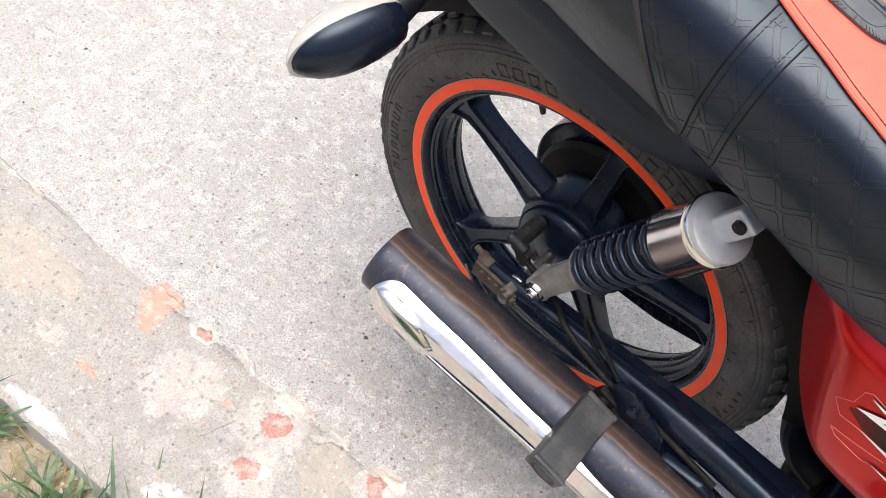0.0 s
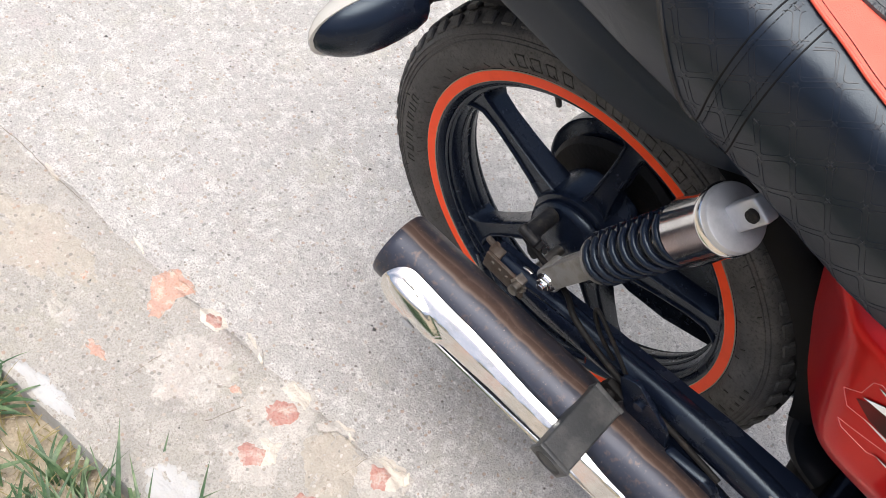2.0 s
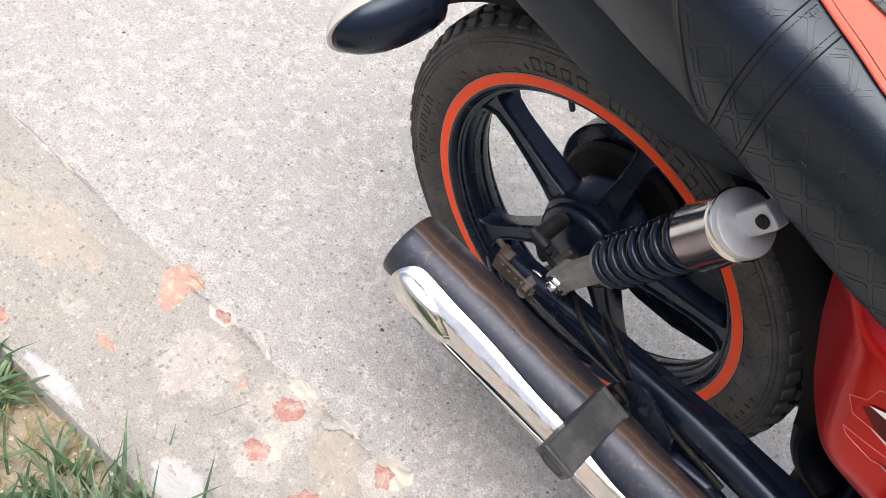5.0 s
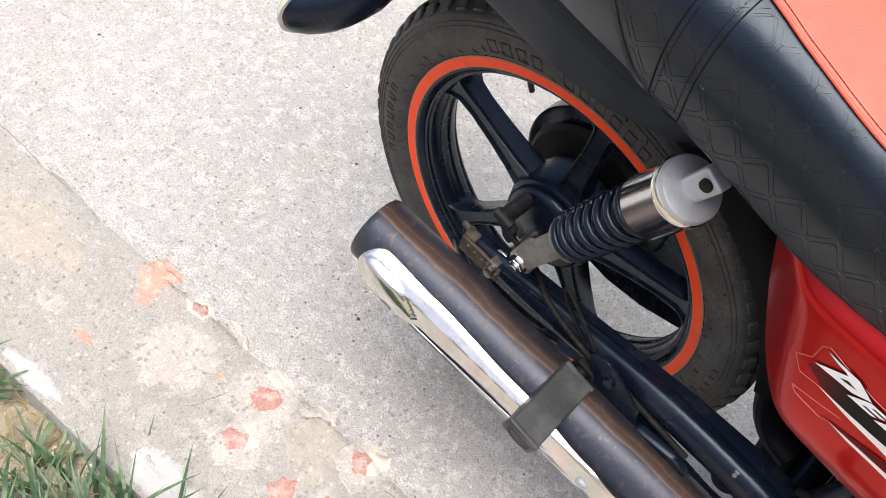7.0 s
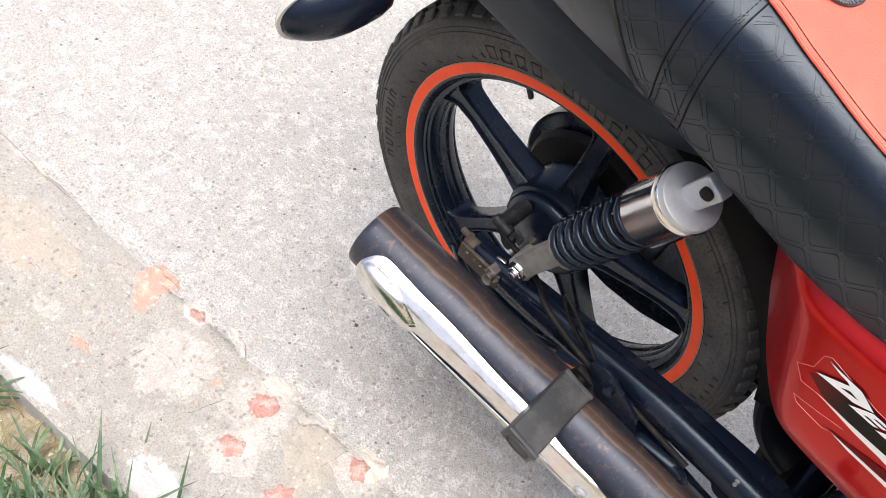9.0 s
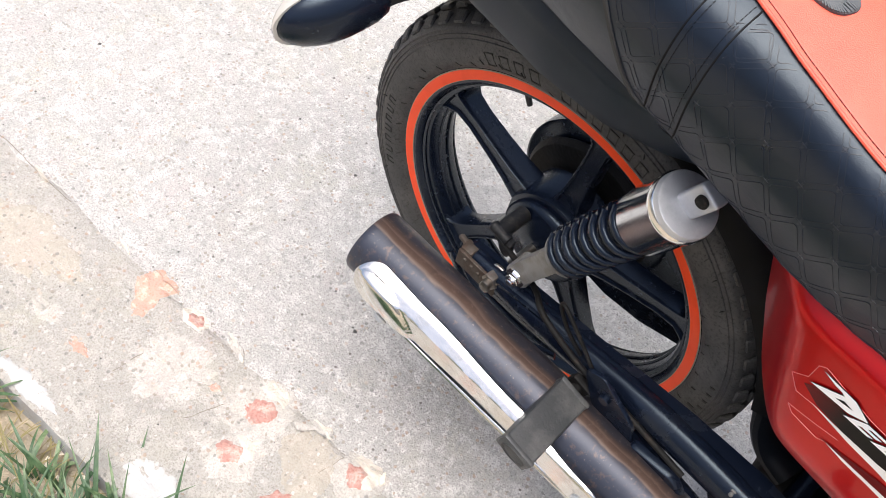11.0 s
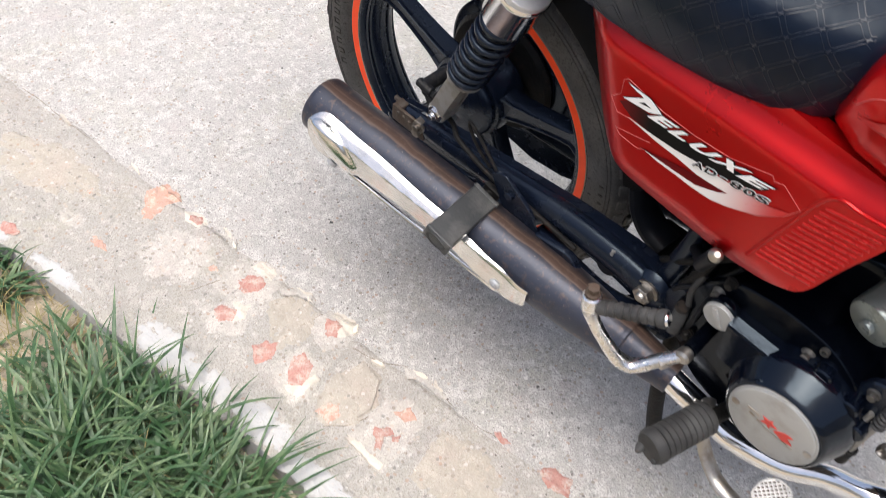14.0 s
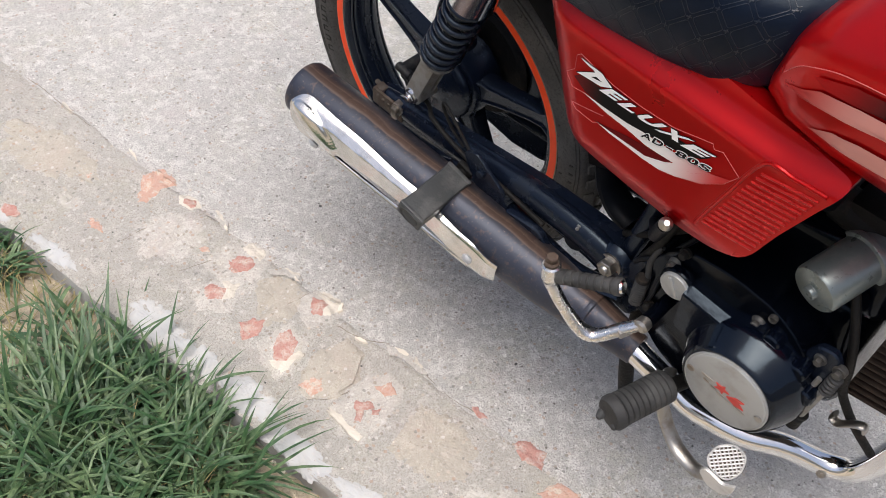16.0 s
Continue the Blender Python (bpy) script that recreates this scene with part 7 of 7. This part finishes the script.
part("hose", bm, dull_rubber, bike, "grey breather hose stub")
for pts, r in (([(0.436, -0.100, 0.058), (0.446, -0.104, 0.076), (0.470, -0.100, 0.098), (0.500, -0.092, 0.150)], 0.0034), ([(0.470, -0.110, 0.020), (0.476, -0.114, 0.046), (0.480, -0.112, 0.080), (0.486, -0.100, 0.120)], 0.0028), ([(0.430, -0.094, -0.010), (0.446, -0.102, 0.000), (0.470, -0.106, -0.008)], 0.0050)):
    bm = bmesh.new()
    tube(bm, pts, r, 10, 6)
    part("wire", bm, black_plastic, bike, "thin black wiring lead")
# clutch cable bracket in front of the cover
bm = bmesh.new()
plate(bm, rounded([(0.655, 0.092), (0.672, 0.128), (0.692, 0.132), (0.704, 0.108), (0.694, 0.060), (0.676, 0.052)], 0.008), -0.103, -0.094, 0.002)
bracket = part("cable_bracket", bm, black_paint, bike, "black cable bracket with grey bolts")
for x, z, r in ((0.679, 0.112, 0.0052), (0.702, 0.112, 0.0056)):
    bm = bmesh.new()
    rod(bm, (x, -0.098, z), (x, -0.106, z), r * 1.45, None, 20, 0.001)
    hex_nut(bm, (x, -0.105, z), (x, -0.112, z), r)
    part("bolt", bm, dirty_steel, bracket, "grey hexagon bolt")
bm = bmesh.new()
tube(bm, [(0.703, -0.104, 0.104), (0.699, -0.108, 0.080), (0.694, -0.113, 0.050), (0.689, -0.118, 0.020), (0.686, -0.118, 0.004)], [0.0040, 0.0048, 0.0050, 0.0050, 0.0058], 12, 6)
tube(bm, [(0.688, -0.106, 0.086), (0.684, -0.112, 0.056), (0.682, -0.117, 0.026)], 0.0034, 10, 5)
link = part("clutch_link", bm, strut_grey, bike, "grey clutch cable end and link")
bm = bmesh.new()
wa, wb = Vector((0.703, -0.104, 0.104)), Vector((0.699, -0.108, 0.072))
prof = [(0, 0.0)]
for k in range(5):
    prof += [(0.0068, 0.001 + 0.0062 * k), (0.0084, 0.0030 + 0.0062 * k), (0.0068, 0.0052 + 0.0062 * k)]
lathe(bm, prof + [(0, 0.0325)], axis(wa, wb), 20)
part("boot", bm, dull_rubber, link, "ribbed dark rubber boot")
bm = bmesh.new()
rod(bm, (0.6885, -0.116, 0.020), (0.6865, -0.119, 0.002), 0.0092, None, 20, 0.002)
rod(bm, (0.6895, -0.115, 0.027), (0.6890, -0.1155, 0.023), 0.0104, None, 20, 0.001)
part("sleeve", bm, black_grease, link)
bm = bmesh.new()
tube(bm, [(0.716, -0.064, -0.006), (0.714, -0.066, -0.014), (0.724, -0.068, -0.014), (0.736, -0.068, 0.000), (0.748, -0.066, 0.006), (0.752, -0.064, -0.002)], 0.0050, 12, 6, (0.6, 1.3))
part("cable_clip", bm, dull_steel, bike, "bent steel cable clip")

# --- kick starter
bm = bmesh.new()
tube(bm, [(0.496, -0.155, 0.044), (0.480, -0.168, 0.030), (0.455, -0.186, 0.008), (0.437, -0.198, 0.016), (0.415, -0.208, 0.050), (0.400, -0.214, 0.080), (0.396, -0.215, 0.092)], [0.0075, 0.008, 0.0082, 0.0076, 0.0065, 0.0068, 0.0085], 16, 6, (1.0, 1.25))
kick = part("kick_starter", bm, satin_chrome, bike, "chromed kick start lever with rubber pedal")
bm = bmesh.new()
rod(bm, (0.496, -0.150, 0.044), (0.496, -0.166, 0.044), 0.0095, None, 24, 0.003)
hex_nut(bm, (0.486, -0.166, 0.030), (0.480, -0.180, 0.028), 0.006)
part("boss", bm, dull_steel, kick)
bm = bmesh.new()
rod(bm, (0.496, -0.09, 0.044), (0.496, -0.150, 0.044), 0.009, None, 20)
part("shaft", bm, engine_black, kick)
bm = bmesh.new()
rod(bm, (0.396, -0.215, 0.094), (0.395, -0.216, 0.120), 0.0112, None, 22, 0.002)
part("knuckle", bm, satin_chrome, kick)
bm = bmesh.new()
rod(bm, (0.395, -0.216, 0.119), (0.395, -0.216, 0.126), 0.0088, None, 20, 0.002)
hex_nut(bm, (0.395, -0.216, 0.127), (0.395, -0.216, 0.133), 0.0075)
part("bolt", bm, rusty, kick, "rusty clamp bolt")
bm = bmesh.new()
ka, kb = Vector((0.404, -0.213, 0.103)), Vector((0.477, -0.194, 0.133))
prof = [(0, 0.0), (0.0088, 0.0)]
L = (kb - ka).length
for k in range(7):
    z = 0.006 + k * (L - 0.014) / 7
    prof += [(0.0095, z), (0.0095, z + 0.005), (0.0078, z + 0.0062), (0.0078, z + 0.0085)]
prof += [(0.0095, L - 0.010), (0.0108, L - 0.008), (0.0108, L - 0.001), (0.009, L), (0, L)]
lathe(bm, prof, axis(ka, kb), 22)
part("pedal_rubber", bm, dull_rubber, kick, "ribbed black pedal rubber")
bm = bmesh.new()
rod(bm, kb - (kb - ka).normalized() * 0.002, kb + (kb - ka).normalized() * 0.0025, 0.0085, 0.0075, 20, 0.001)
part("end_pin", bm, chrome, kick)

# --- rider footrest
fa, fb = Vector((0.548, -0.156, -0.032)), Vector((0.524, -0.240, -0.032))
L = (fb - fa).length
prof = [(0, 0.0), (0.0185, 0.0)]
for k in range(9):
    z = 0.004 + k * (L * 0.80) / 9
    prof += [(0.0215, z), (0.0215, z + 0.0055), (0.0190, z + 0.0070)]
prof += [(0.0200, L * 0.84), (0.0225, L * 0.86), (0.0225, L * 0.95), (0.0195, L), (0, L)]
bm = bmesh.new()
lathe(bm, prof, axis(fa, fb), 36)
rest = part("footrest", bm, dull_rubber, bike, "ribbed grey rubber rider footrest")
bm = bmesh.new()
for dx, dz in ((-0.010, -0.012), (0.012, -0.010)):
    rod(bm, fb + Vector((dx, 0.004, dz)), fb + Vector((dx, -0.006, dz)), 0.007, 0.004, 10, 0.001)
part("torn_tip", bm, dull_rubber, rest)
bm = bmesh.new()
tube(bm, [fa + Vector((0, -0.01, 0)), (0.558, -0.110, -0.055), (0.555, -0.05, -0.085), (0.555, 0.0, -0.090)], 0.010, 14, 5)
part("bar", bm, black_grease, rest)

# --- brake pedal
bm = bmesh.new()
tube(bm, [(0.535, -0.130, -0.045), (0.548, -0.165, -0.040), (0.565, -0.172, -0.072), (0.595, -0.180, -0.098), (0.630, -0.188, -0.098), (0.650, -0.190, -0.080)], [0.007, 0.0075, 0.0078, 0.0075, 0.007, 0.007], 14, 6, (0.8, 1.35))
brake = part("brake_pedal", bm, dull_steel, bike, "steel rear brake pedal with waffle pad")
PAD = pose(0.657, -0.185, -0.044, 6, -8, 0)
TREAD = rounded([(-0.020, -0.010), (-0.019, 0.010), (-0.006, 0.024), (0.015, 0.020), (0.022, -0.004), (0.014, -0.022), (-0.008, -0.020)], 0.009, 5)
bm = bmesh.new()
plate(bm, [(x, -y) for x, y in TREAD], -0.003, 0.003, 0.001)
bmesh.ops.rotate(bm, cent=(0, 0, 0), matrix=Matrix.Rotation(radians(-90), 3, "X"), verts=bm.verts)
pad = part("pedal_pad", bm, rusty, brake, "worn steel waffle tread pad", m=PAD)
bm = bmesh.new()


def inside(px, py, outline):
    hit = False
    for (ax, ay), (bx, by) in zip(outline, outline[1:] + outline[:1]):
        if (ay > py) != (by > py) and px < (bx - ax) * (py - ay) / (by - ay) + ax:
            hit = not hit
    return hit


for sg in (1, -1):
    for k in range(-7, 8):
        d = Vector((math.cos(radians(45 * sg)), math.sin(radians(45 * sg)), 0))
        o = Vector((-d.y, d.x, 0)) * k * 0.0047
        ts = [o + d * t for t in steps(-0.04, 0.04, 80) if inside((o + d * t).x * 1.04, (o + d * t).y * 1.04, TREAD)]
        if len(ts) > 1:
            tube(bm, [ts[0] + Vector((0, 0, 0.0036)), ts[-1] + Vector((0, 0, 0.0036))], 0.0011, 6, 1)
for a, b in zip(TREAD, TREAD[1:] + TREAD[:1]):
    rod(bm, (a[0], a[1], 0.0034), (b[0], b[1], 0.0034), 0.0013, None, 6)
part("waffle", bm, bright_steel, pad, kind="stuff")
bm = bmesh.new()
plate(bm, rounded([(0.639, -0.052), (0.645, -0.038), (0.672, -0.044), (0.684, -0.030), (0.684, -0.046), (0.677, -0.062), (0.655, -0.068)], 0.005), -0.2125, -0.2085, 0.0008)
part("pad_flange", bm, bright_steel, brake, "bright worn flange under the pad")
